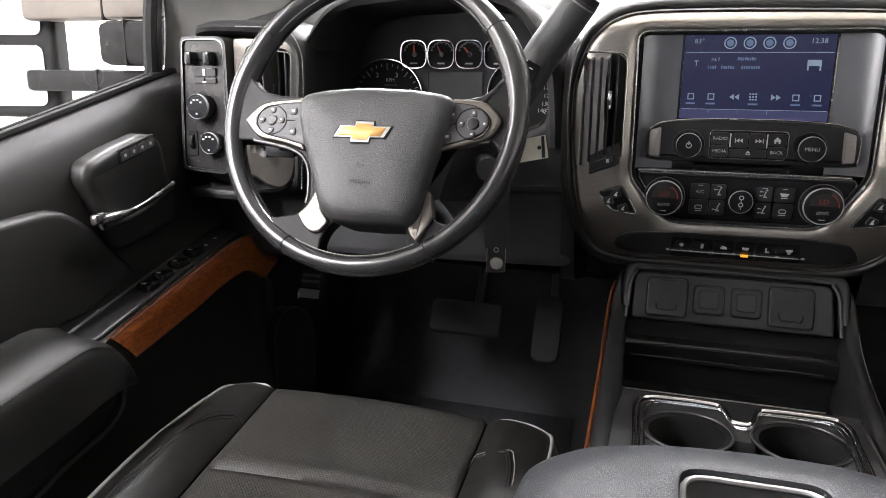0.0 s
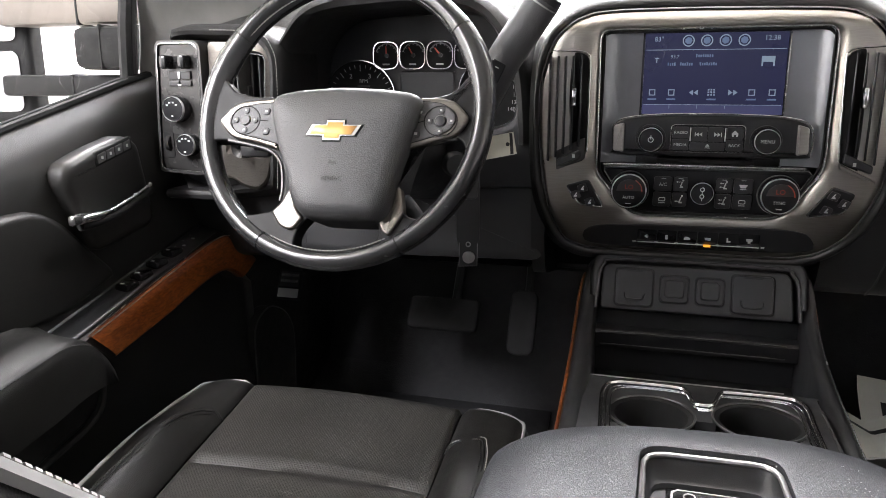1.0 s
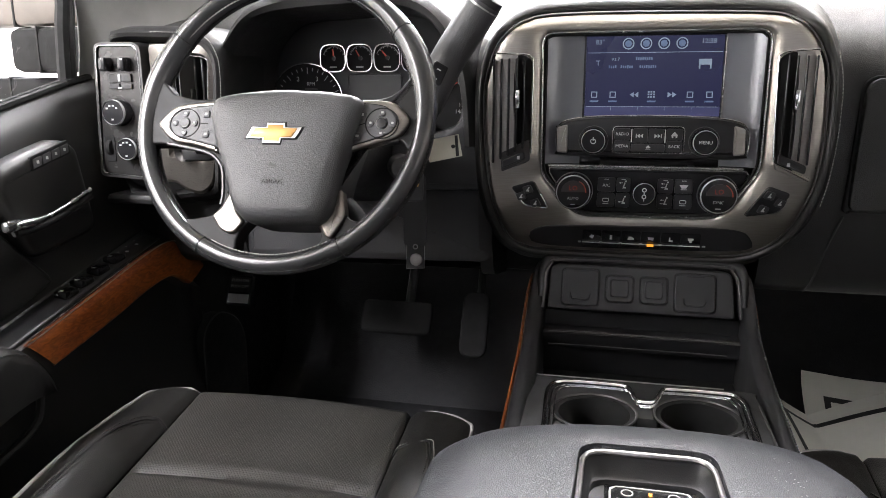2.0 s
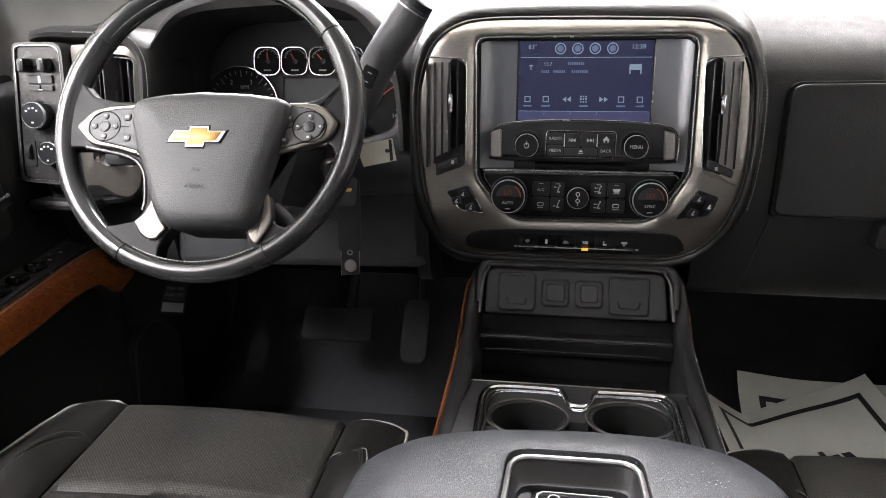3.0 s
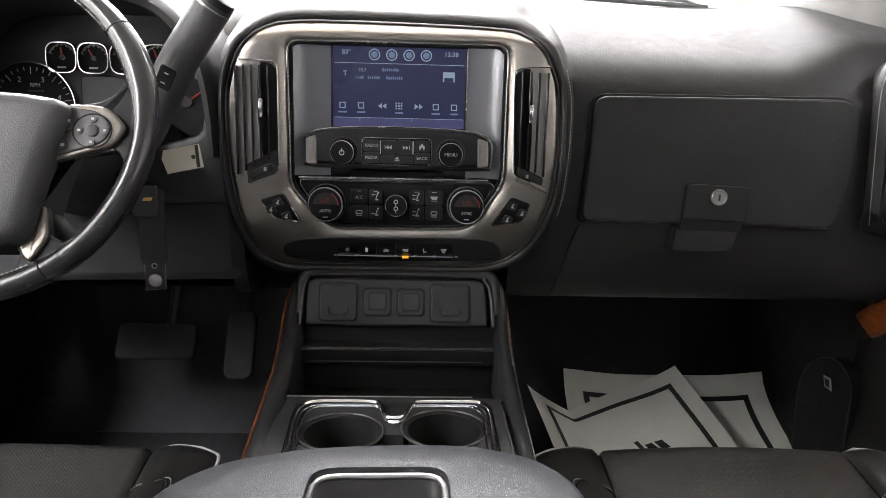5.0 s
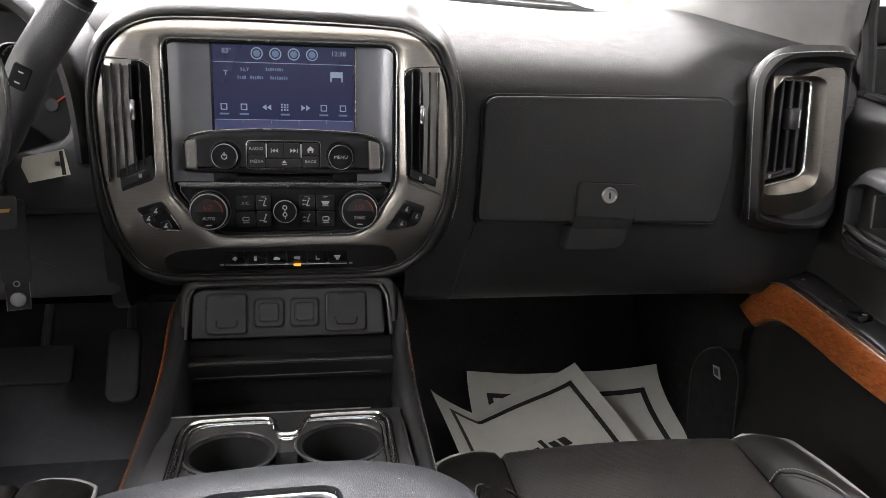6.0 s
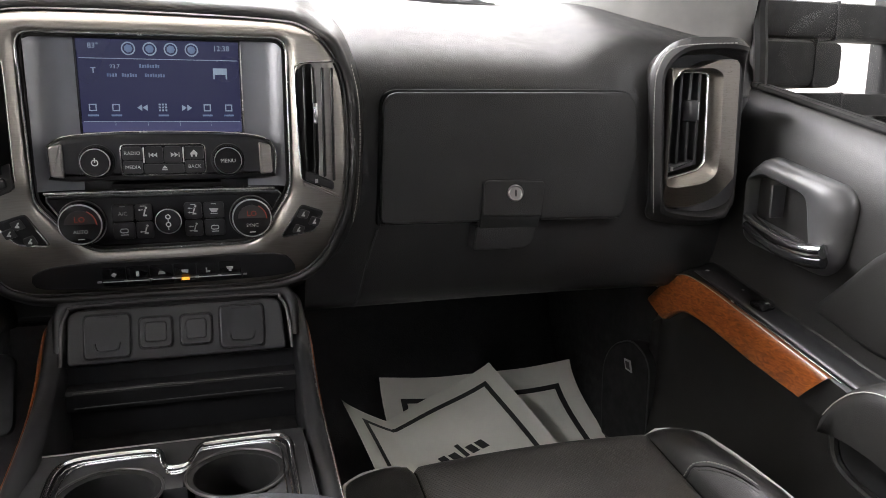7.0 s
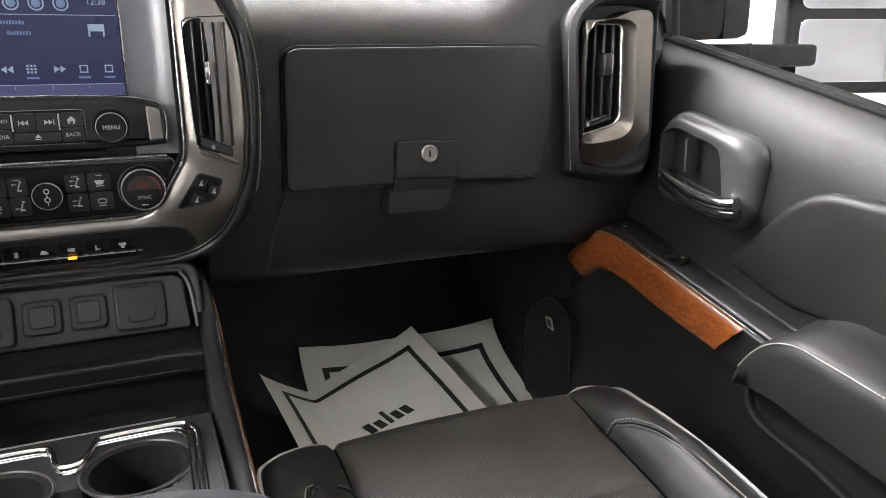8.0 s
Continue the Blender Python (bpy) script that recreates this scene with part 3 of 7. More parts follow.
for i, x in enumerate((0.677, 0.687, 0.698, 0.709)):
    part("slat", moved(box(x - 0.0018, x + 0.0018, 0.936, 0.958, 0.656, 0.785, 0.0012), LR), RAIL, pr)
tab = part("vent_thumb_tab", moved(box(0.691, 0.702, 0.921, 0.940, 0.716, 0.746, 0.003), LR), RAIL, pr)
part("tab_edge", moved(box(0.7015, 0.7032, 0.922, 0.938, 0.719, 0.743, 0.0006), LR), STEEL, tab)
part("vent_wheel", moved(face(rounded([(0.671, 0.642), (0.706, 0.655), (0.707, 0.664), (0.671, 0.652)], 0.003), 0.96, 0.934, 0.002), LR), BLACK, pr)
part("wheel_mark", moved(box(0.679, 0.682, 0.9325, 0.935, 0.647, 0.653, 0.0005), LR), PRINT, pr)

pl, LL = pod(-1, 0.25)
bez_o = rounded([(-0.707, 0.602), (-0.683, 0.604), (-0.669, 0.590), (-0.645, 0.582), (-0.629, 0.598), (-0.620, 0.640), (-0.610, 0.786), (-0.622, 0.804), (-0.707, 0.806)], [0.004, 0.008, 0.012, 0.012, 0.012, 0.02, 0.014, 0.014, 0.004])
bez_i = rounded([(-0.681, 0.652), (-0.656, 0.656), (-0.633, 0.647), (-0.626, 0.786), (-0.681, 0.792)], [0.003, 0.004, 0.005, 0.008, 0.003])
bezel = part("vent_bezel", moved(frame_ring(resample(bez_o, 96), resample(bez_i, 96), FRONT, -0.965, -0.926, n=96, prof=[(0.0, -0.972), (0.0, -0.932), (0.08, -0.928), (0.75, -0.926), (1.0, -0.938), (1.0, -0.972)]), LL), DARKSATIN, pl, "champagne metal vent bezel", soft=25)
part("bezel_edge", moved(tube([(x, 0.9345, z) for x, z in resample(bez_i, 80)], 0.0013, 6, closed=True), LL), EDGE, bezel)
for x in (-0.671, -0.660, -0.649, -0.638):
    part("slat", moved(box(x - 0.0018, x + 0.0018, 0.940, 0.960, 0.655, 0.790, 0.0012), LL), RAIL, pl)
part("vent_thumb_tab", moved(box(-0.660, -0.649, 0.928, 0.944, 0.716, 0.742, 0.003), LL), RAIL, pl)
panel_o = rounded([(-0.795, 0.612), (-0.718, 0.608), (-0.708, 0.620), (-0.708, 0.800), (-0.718, 0.808), (-0.785, 0.808)], 0.010)
panel_i = rounded([(-0.790, 0.617), (-0.720, 0.613), (-0.713, 0.623), (-0.713, 0.796), (-0.720, 0.803), (-0.781, 0.803)], 0.008)
part("panel_rim", frame_ring(panel_o, panel_i, FRONT, -0.965, -0.924), DULL, pl)
# Bright hairline painted in as the dark rim's inner highlight.
part("rim_line", tube([(x, 0.9238, z) for x, z in resample(panel_i, 80)], 0.0008, 5, closed=True), EDGE, pl)
sw = part("switch_panel", face(panel_i, 0.965, 0.927, 0.002), SWITCHFACE, pl, "dark satin switch panel")
for kx in (-0.763, -0.732):
    part("switch_knob", box(kx - 0.006, kx + 0.006, 0.908, 0.93, 0.766, 0.786, 0.004), PIANO, sw)
part("switch_link", box(-0.757, -0.738, 0.924, 0.93, 0.774, 0.777, 0.001), PIANO, sw)
for r in (rect(-0.765, -0.747, 0.751, 0.763), rect(-0.745, -0.727, 0.751, 0.763), rect(-0.765, -0.747, 0.741, 0.749), rect(-0.745, -0.727, 0.741, 0.749)):
    part("button", face(rounded(r, 0.002, 2), 0.93, 0.9235, 0.001), BLACK, sw)
part("marker", box(-0.748, -0.744, 0.9225, 0.924, 0.752, 0.762, 0), PRINT, sw)
part("marker", box(-0.749, -0.743, 0.9225, 0.924, 0.742, 0.744, 0), PRINT, sw)


def dial(x, y, z, r, depth, parent, ring=CHROME, cap=BLACK, label="", ticks=0, name="knob", tilt=0.0):
    """A round knob with a knurled side, a bright ring and a flat cap."""
    m = at_front(x, y, z, tilt)
    k = part(name, lathe([(r, 0.0), (r, depth * 0.55), (r * 0.93, depth * 0.75), (r * 0.90, depth * 0.75)], m, 40), cap, parent, label)
    part("ring", lathe([(r * 0.945, depth * 0.7), (r * 0.935, depth * 0.87), (r * 0.905, depth * 0.91), (r * 0.875, depth * 0.8)], m, 40), ring, k)
    part("cap", lathe([(r * 0.885, depth * 0.5), (r * 0.885, depth * 0.84), (r * 0.84, depth * 0.88), (0.0, depth * 0.88)], m, 32), cap, k)
    bmt = bmesh.new()
    for i in range(ticks):
        a = 6.2832 * i / ticks
        slab(rect(-0.0006, 0.0006, -depth * 0.2, depth * 0.2), m @ pose(r * math.cos(a), r * math.sin(a), depth * 0.3, 0, 0, math.degrees(a) + 90) @ pose(0, 0, 0, 90, 0, 0), -0.0006, 0.0006, 0, bm=bmt)
    part("knurling", bmt, cap, k) if ticks else bmt.free()
    return k


d1 = dial(-0.751, 0.927, 0.708, 0.0195, 0.022, sw, KNURL, PIANO, ticks=28, name="drive_mode_dial")
d2 = dial(-0.737, 0.927, 0.655, 0.017, 0.018, sw, KNURL, PIANO, ticks=24, name="light_dial")
for k, px, pz, py in ((d1, -0.751, 0.708, 0.9065), (d2, -0.737, 0.655, 0.9105)):
    for a in (40, 75, 110, 145, 270):
        part("marker", box(px + 0.010 * math.cos(radians(a)) - 0.0016, px + 0.010 * math.cos(radians(a)) + 0.0016, py - 0.0006, py, pz + 0.010 * math.sin(radians(a)) - 0.0012, pz + 0.010 * math.sin(radians(a)) + 0.0012, 0), PRINT, k)
part("dimmer_slot", face(rounded(rect(-0.783, -0.766, 0.634, 0.674), 0.005), 0.93, 0.9255, 0.001), RUBBER, sw)
part("dimmer_wheel", lathe([(0.0, -0.0035), (0.011, -0.0035), (0.012, 0), (0.011, 0.0035), (0.0, 0.0035)], pose(-0.7745, 0.929, 0.656, 0, 90, 0), 20), RUBBER, sw)
vent_l = part("vent_bezel", frame_ring(rounded([(-0.671, 0.640), (-0.652, 0.632), (-0.650, 0.79), (-0.668, 0.806)], 0.008), rounded([(-0.668, 0.650), (-0.657, 0.644), (-0.655, 0.782), (-0.666, 0.792)], 0.005), FRONT, -0.965, -0.930, -0.94), DULL, pl)
slats(-0.669, -0.655, 0.650, 0.788, 0.952, 2, pl)
part("pod_shelf", box(-0.79, -0.69, 0.924, 0.99, 0.570, 0.586, 0.007), DASHFACE, dash)

# ---- centre stack ----
stack = thing("centre_stack", (0.004, 1.05, 0.50), "centre stack with champagne metal bezel, screen and controls", "centre stack")
CX = 0.005


def loop(points, n=110):
    """A closed smooth outline through (x, z) points."""
    return [(p.x, p.y) for p in resample([(q.x, q.y) for q in smooth([(x, z, 0) for x, z in points], 6, closed=True)], n)]


def aligned(a, b, n=110):
    """Two closed outlines resampled by angle about one middle, so that they pair up."""
    res = []
    c = Vector((CX, 0.68))
    for ol in (a, b):
        pts = [Vector(p) - c for p in resample(ol, 720)]
        ang = [math.atan2(p.y, p.x) for p in pts]
        pick = []
        for i in range(n):
            want = -math.pi + 6.28318 * i / n
            j = min(range(len(pts)), key=lambda q: abs((ang[q] - want + math.pi) % 6.28318 - math.pi))
            pick.append(pts[j] + c)
        res.append(pick)
    return res


lip_in = loop([(-0.213, 0.737), (-0.211, 0.662), (-0.199, 0.590), (-0.176, 0.542), (-0.152, 0.528), (-0.119, 0.524), (0.0, 0.5235), (0.100, 0.524), (0.132, 0.5275), (0.156, 0.536), (0.182, 0.558), (0.202, 0.596), (0.211, 0.628),
               (0.2155, 0.684), (0.212, 0.755), (0.202, 0.789), (0.188, 0.811), (0.168, 0.825), (0.134, 0.8325), (0.0, 0.836), (-0.118, 0.8355), (-0.160, 0.828), (-0.186, 0.811), (-0.202, 0.785)], 160)
rim_out = loop([(-0.224, 0.737), (-0.223, 0.660), (-0.214, 0.590), (-0.188, 0.534), (-0.155, 0.515), (-0.119, 0.511), (0.0, 0.5105), (0.100, 0.511), (0.138, 0.515), (0.170, 0.528), (0.198, 0.556), (0.217, 0.594), (0.226, 0.628),
                (0.2305, 0.684), (0.229, 0.745), (0.220, 0.788), (0.204, 0.820), (0.177, 0.843), (0.136, 0.8555), (0.0, 0.8595), (-0.122, 0.8565), (-0.169, 0.844), (-0.197, 0.822), (-0.216, 0.790)], 160)
so_, si_ = aligned(rim_out, lip_in, 160)


def skin(rings, n):
    bm_ = bmesh.new()
    vs = [[bm_.verts.new(p) for p in ring] for ring in rings]
    for p, q in zip(vs, vs[1:]):
        for k in range(n):
            bm_.faces.new((p[k], p[(k + 1) % n], q[(k + 1) % n], q[k]))
    return bm_


prof = ((-1.1, 1.06), (-0.85, 1.003), (-0.5, 0.985), (-0.15, 0.977), (0.0, 0.972), (0.12, 0.9615), (0.32, 0.9555), (0.52, 0.9545), (0.72, 0.9565), (0.9, 0.9605), (1.0, 0.966), (1.0, 0.99))
part("surround", skin([[(o.lerp(i, f).x, y, o.lerp(i, f).y) for o, i in zip(so_, si_)] for f, y in prof], 160), LEATHER, stack, "padded black surround", soft=60)
part("inner_line", tube([(x, 0.9590, z) for x, z in lip_in], 0.0013, 6, closed=True), DULL, stack)
recess = [tuple(p) for p in resample(rounded([(-0.137, 0.813), (0.147, 0.814), (0.147, 0.636), (0.104, 0.572), (-0.086, 0.570), (-0.135, 0.626)], [0.014, 0.016, 0.016, 0.022, 0.022, 0.012]), 160)]
# metal panel between the surround and the recess, bowed round the vents
ao, ai = aligned(lip_in, recess, 160)
rings = []
for f, y in ((0.0, 0.990), (0.0, 0.9630), (0.06, 0.9610), (0.25, 0.9600), (0.50, 0.9615), (0.75, 0.9650), (0.92, 0.9695), (0.98, 0.9735), (1.0, 0.979), (1.0, 1.0)):
    rings.append([(a.lerp(b, f).x, y, a.lerp(b, f).y) for a, b in zip(ao, ai)])
part("metal_panel", skin(rings, 160), SATIN, stack, "brushed champagne metal panel", soft=60)
# Bright tube paints the highlight along the gloss recess edge.
part("recess_edge", tube([(x, 0.9725, z) for x, z in recess], 0.0019, 8, closed=True), EDGE, stack, "bright line for the highlight round the recess edge")
part("recess_gap", tube([(CX + (x - CX) * 0.976, 0.9755, 0.69 + (z - 0.69) * 0.976) for x, z in recess], 0.0020, 8, closed=True), RUBBER, stack)
part("recess_back", face(recess, 1.02, 0.992, 0), PIANO, stack, "gloss black recess")

scr = part("screen", face(rect(-0.080, 0.093, 0.705, 0.808), 0.99, 0.9865, 0), SCREEN, stack, "lit dark blue radio screen")
part("screen_surround", face(rounded(rect(-0.128, 0.136, 0.698, 0.811), 0.006), 0.995, 0.9885, 0.001), RECESS, stack)
for s, xa in ((-1, -0.084), (1, 0.097)):
    xe = -0.130 if s < 0 else 0.1415
    cols = ((xa, 0.9878), (xa + s * 0.010, 0.9872), (xa + (xe - xa) * 0.55, 0.9845), (xa + (xe - xa) * 0.80, 0.9805), (xe - s * 0.002, 0.9755), (xe, 0.9735))
    part("bay_side", sheet([[(x, y, z) for z in np.linspace(0.640, 0.811, 5)] for x, y in cols]), RECESS, stack, "curved satin grey bay side", soft=70)
part("screen_frame", frame_ring(rect(-0.083, 0.096, 0.702, 0.811), rect(-0.0802, 0.0932, 0.7048, 0.8082), FRONT, -0.99, -0.9855, n=80), PIANO, scr)
part("screen_line", box(0.0945, 0.0960, 0.9850, 0.9865, 0.702, 0.809, 0.0004), EDGE, scr)
SX, SZ, SY, SW, SH = -0.080, 0.808, 0.986, 0.173, 0.103


def on_screen(u0, u1, v0, v1, mat=SCREENINK, y=SY):
    """A mark on the screen, by fractions of its width and height from its upper corner."""
    return face(rect(SX + u0 * SW, SX + u1 * SW, SZ - v1 * SH, SZ - v0 * SH), SY + 0.001, y - 0.0003, 0)


part("band", on_screen(0.0, 1.0, 0.885, 1.0), SCREENBAR, scr)
part("line", on_screen(0.01, 0.99, 0.20, 0.207), SCREENINK, scr)
part("line", on_screen(0.01, 0.99, 0.88, 0.886), SCREENINK, scr)
for u in (0.2, 0.4, 0.6, 0.8):
    part("line", on_screen(u - 0.002, u + 0.002, 0.89, 0.93), SCREENINK, scr)


def glyph_plane(u, v):
    return at_front(SX + u * SW, SY - 0.0004, SZ - v * SH)


letters("83°", 0.0085, glyph_plane(0.10, 0.075), SCREENINK, scr, name="temperature")
letters("12:38", 0.0085, glyph_plane(0.89, 0.075), SCREENINK, scr, name="clock_digits")
letters("93.7", 0.0062, glyph_plane(0.22, 0.29), SCREENINK, scr, name="station")
for u in (0.31, 0.44, 0.57, 0.70):
    part("icon_ring", lathe([(0.0074, 0), (0.0074, 0.0004), (0.0060, 0.0004), (0.0060, 0)], glyph_plane(u, 0.095), 28), SCREENINK, scr)
    part("icon", lathe([(0.0046, 0), (0.0040, 0.0004), (0, 0.0004)], glyph_plane(u, 0.095), 7), SCREENDIM, scr)
for u0, u1, v in ((0.17, 0.25, 0.385), (0.26, 0.37, 0.385), (0.40, 0.53, 0.385), (0.37, 0.50, 0.285)):
    for q in range(int((u1 - u0) / 0.016)):
        part("text_bar", on_screen(u0 + 0.016 * q, u0 + 0.016 * q + 0.010, v - 0.020 - 0.006 * (q % 3 == 0), v + 0.012), SCREENDIM, scr)
part("icon", on_screen(0.075, 0.105, 0.30, 0.31), SCREENINK, scr)
part("icon", on_screen(0.087, 0.093, 0.30, 0.36), SCREENINK, scr)
part("icon", on_screen(0.83, 0.92, 0.29, 0.36), SCREENINK, scr)
part("icon", on_screen(0.83, 0.84, 0.36, 0.41), SCREENINK, scr)
part("icon", on_screen(0.91, 0.92, 0.36, 0.41), SCREENINK, scr)
for i, u in enumerate((0.07, 0.21, 0.36, 0.50, 0.64, 0.78, 0.92)):
    if i in (2, 4):
        for du in (-0.022, 0.012):
            a = SX + (u + du) * SW
            z0 = SZ - 0.73 * SH
            tri = [(a, z0), (a + 0.0052, z0 + 0.0036), (a + 0.0052, z0 - 0.0036)] if i == 2 else [(a + 0.0052, z0), (a, z0 + 0.0036), (a, z0 - 0.0036)]
            part("icon", face(tri, SY + 0.001, SY - 0.0003, 0), SCREENINK, scr)
    elif i == 3:
        for a in range(3):
            for b in range(3):
                part("icon", on_screen(u - 0.028 + a * 0.02, u - 0.016 + a * 0.02, 0.685 + b * 0.032, 0.705 + b * 0.032), SCREENINK, scr)
    else:
        part("icon", frame_ring(rect(-0.004, 0.004, -0.004, 0.004), rect(-0.0028, 0.0028, -0.0028, 0.0028), glyph_plane(u, 0.73), 0, 0.0004, n=16), SCREENINK, scr)
    if i not in (2, 4):
        part("text_bar", on_screen(u - 0.032, u + 0.032, 0.805, 0.825), SCREENDIM, scr)

# radio strip
strip = part("radio_strip", face(loop([(-0.1155, 0.690), (-0.100, 0.699), (-0.060, 0.704), (0.006, 0.7055), (0.080, 0.7035), (0.115, 0.698), (0.128, 0.689), (0.130, 0.672), (0.1285, 0.657), (0.120, 0.6505), (0.006, 0.650), (-0.108, 0.6515), (-0.1155, 0.658), (-0.117, 0.675)], 90), 1.0, 0.970, 0.006), KEY, stack, "bulging black radio control strip")
for xs4 in ((-0.1145, -0.1145, -0.1005, -0.100), (0.126, 0.1245, 0.1105, 0.1115)):
    part("metal_end", face(rounded([(xs4[0], 0.657), (xs4[1], 0.690), (xs4[2], 0.694), (xs4[3], 0.655)], 0.003), 0.99, 0.9680, 0.002), SATIN, strip)
part("strip_edge", tube(smooth([(-0.116, 0.972, 0.690), (-0.100, 0.9695, 0.700), (-0.060, 0.9690, 0.7048), (0.006, 0.9690, 0.7062), (0.080, 0.9690, 0.7042), (0.115, 0.9695, 0.699), (0.128, 0.972, 0.689), (0.1305, 0.972, 0.672), (0.129, 0.972, 0.657)], 6), 0.0010, 6), EDGE, strip)
for kx, word in ((-0.066, ""), (0.075, "MENU")):
    k = dial(kx, 0.970, 0.673, 0.0165, 0.020, strip, KNURL, PIANO, ticks=36, name="radio_knob")
    part("seat_ring", lathe([(0.0195, 0.0), (0.0190, 0.0016), (0.0168, 0.0012), (0.0166, 0.0)], at_front(kx, 0.9702, 0.673), 40), RAIL, strip)
    if word:
        letters(word, 0.0062, at_front(kx, 0.952, 0.673), PRINT, k)
    else:
        part("marker", lathe([(0.0036, 0), (0.0036, 0.0003), (0.0027, 0.0003), (0.0027, 0)], at_front(kx, 0.952, 0.673), 16), PRINT, k)
        part("marker", box(kx - 0.0005, kx + 0.0005, 0.9512, 0.952, 0.6735, 0.6785, 0), PRINT, k)
keys = part("key_block", face(rounded(rect(-0.0405, 0.0495, 0.6575, 0.6915), 0.006), 0.98, 0.9675, 0.002), PIANO, strip)
part("block_line", tube([(x, 0.9672, z) for x, z in rounded(rect(-0.0410, 0.0500, 0.6570, 0.6920), 0.006)], 0.0006, 5, closed=True), EDGE, keys)
for u0, u1, v0, v1, word in ((-0.0390, -0.0185, 0.6745, 0.6895, "RADIO"), (-0.0390, -0.0185, 0.6590, 0.6735, "MEDIA"), (0.0275, 0.0480, 0.6745, 0.6895, ""), (0.0275, 0.0480, 0.6590, 0.6735, "BACK"),
                             (-0.0150, 0.0040, 0.6705, 0.6895, ""), (0.0050, 0.0240, 0.6705, 0.6895, ""), (-0.0170, 0.0260, 0.6590, 0.6695, "")):
    b = part("button", face(rounded(rect(u0, u1, v0, v1), 0.002, 2), 0.97, 0.9668, 0.0008), KEY, keys)
    if word:
        letters(word, 0.0056, at_front((u0 + u1) / 2, 0.966, (v0 + v1) / 2), PRINT, b)
for lx in (-0.0168, 0.0258):
    part("marker", box(lx - 0.0007, lx + 0.0007, 0.9655, 0.967, 0.6715, 0.6885, 0), PRINT, keys)
for mx, flip in ((-0.0060, -1), (0.0165, 1)):
    for dx in (-0.0022, 0.0018):
        part("marker", face([(mx + dx + 0.0019 * flip, 0.680), (mx + dx - 0.0019 * flip, 0.6826), (mx + dx - 0.0019 * flip, 0.6774)], 0.967, 0.9658, 0), PRINT, keys)
    part("marker", box(mx + 0.0048 * flip - 0.0004, mx + 0.0048 * flip + 0.0004, 0.9655, 0.967, 0.6774, 0.6826, 0), PRINT, keys)
part("marker", face([(0.002, 0.6645), (0.008, 0.6645), (0.005, 0.6680)], 0.967, 0.9658, 0), PRINT, keys)
part("marker", box(0.002, 0.008, 0.9655, 0.967, 0.6625, 0.6633, 0), PRINT, keys)
part("marker", face([(0.0335, 0.6815), (0.0375, 0.6855), (0.0415, 0.6815), (0.0405, 0.6775), (0.0390, 0.6775), (0.0390, 0.6800), (0.0360, 0.6800), (0.0360, 0.6775), (0.0345, 0.6775)], 0.967, 0.9658, 0), PRINT, keys)
part("disc_slot", face(rounded(rect(-0.056, 0.066, 0.6400, 0.6455), 0.0015, 2), 1.0, 0.9880, 0.0005), RUBBER, stack)
part("recess_step", box(-0.126, 0.128, 0.976, 1.0, 0.6355, 0.6390, 0.0015), EDGE, stack)

# climate panel
clim_o = rounded([(-0.128, 0.6345), (0.138, 0.6345), (0.104, 0.574), (-0.086, 0.572)], [0.008, 0.008, 0.022, 0.022])
clim = part("climate_panel", face(clim_o, 1.0, 0.980, 0.003), PIANO, stack, "gloss black climate panel")
part("panel_edge", tube([(x, 0.9792, z) for x, z in resample(clim_o, 80)], 0.0011, 6, closed=True), EDGE, clim)
for kx, word in ((-0.0895, "AUTO"), (0.0985, "SYNC")):
    k = dial(kx, 0.980, 0.603, 0.0245, 0.018, clim, KNURL, PIANO, ticks=60, name="temperature_knob")
    part("seat_ring", lathe([(0.0262, 0.0), (0.0258, 0.0018), (0.0246, 0.0014), (0.0244, 0.0)], at_front(kx, 0.9802, 0.603), 48), STEEL, clim)
    part("display", slab([(0.0165 * math.cos(q), 0.0165 * math.sin(q)) for q in np.linspace(0.05, 3.09, 18)], at_front(kx, 0.9641, 0.6025), -0.001, 0.0004, 0), BLACK, k, "dark half round display")
    part("display_arc", tube([(kx + 0.0172 * math.cos(q), 0.9636, 0.6025 + 0.0172 * math.sin(q)) for q in np.linspace(0.0, 1.1, 10)], 0.0007, 5), REDLED, k)
    letters("LO", 0.0090, at_front(kx, 0.9632, 0.6085), REDLED, k, name="digits")
    letters(word, 0.0056, at_front(kx, 0.9638, 0.5945), PRINT, k)
    part("marker", box(kx - 0.0035, kx + 0.0035, 0.9632, 0.9643, 0.5858, 0.5868, 0), PRINT, k)
fan = dial(0.004, 0.980, 0.603, 0.0155, 0.018, clim, KNURL, PIANO, ticks=40, name="fan_knob")
for mz in (0.6085, 0.5995):
    part("marker", lathe([(0.0030, 0), (0.0030, 0.0004), (0.0019, 0.0004), (0.0019, 0)], at_front(0.004, 0.9638, mz), 14), PRINT, fan)
    part("marker", box(0.0036, 0.0044, 0.9632, 0.9640, mz - 0.006, mz - 0.0032, 0), PRINT, fan)
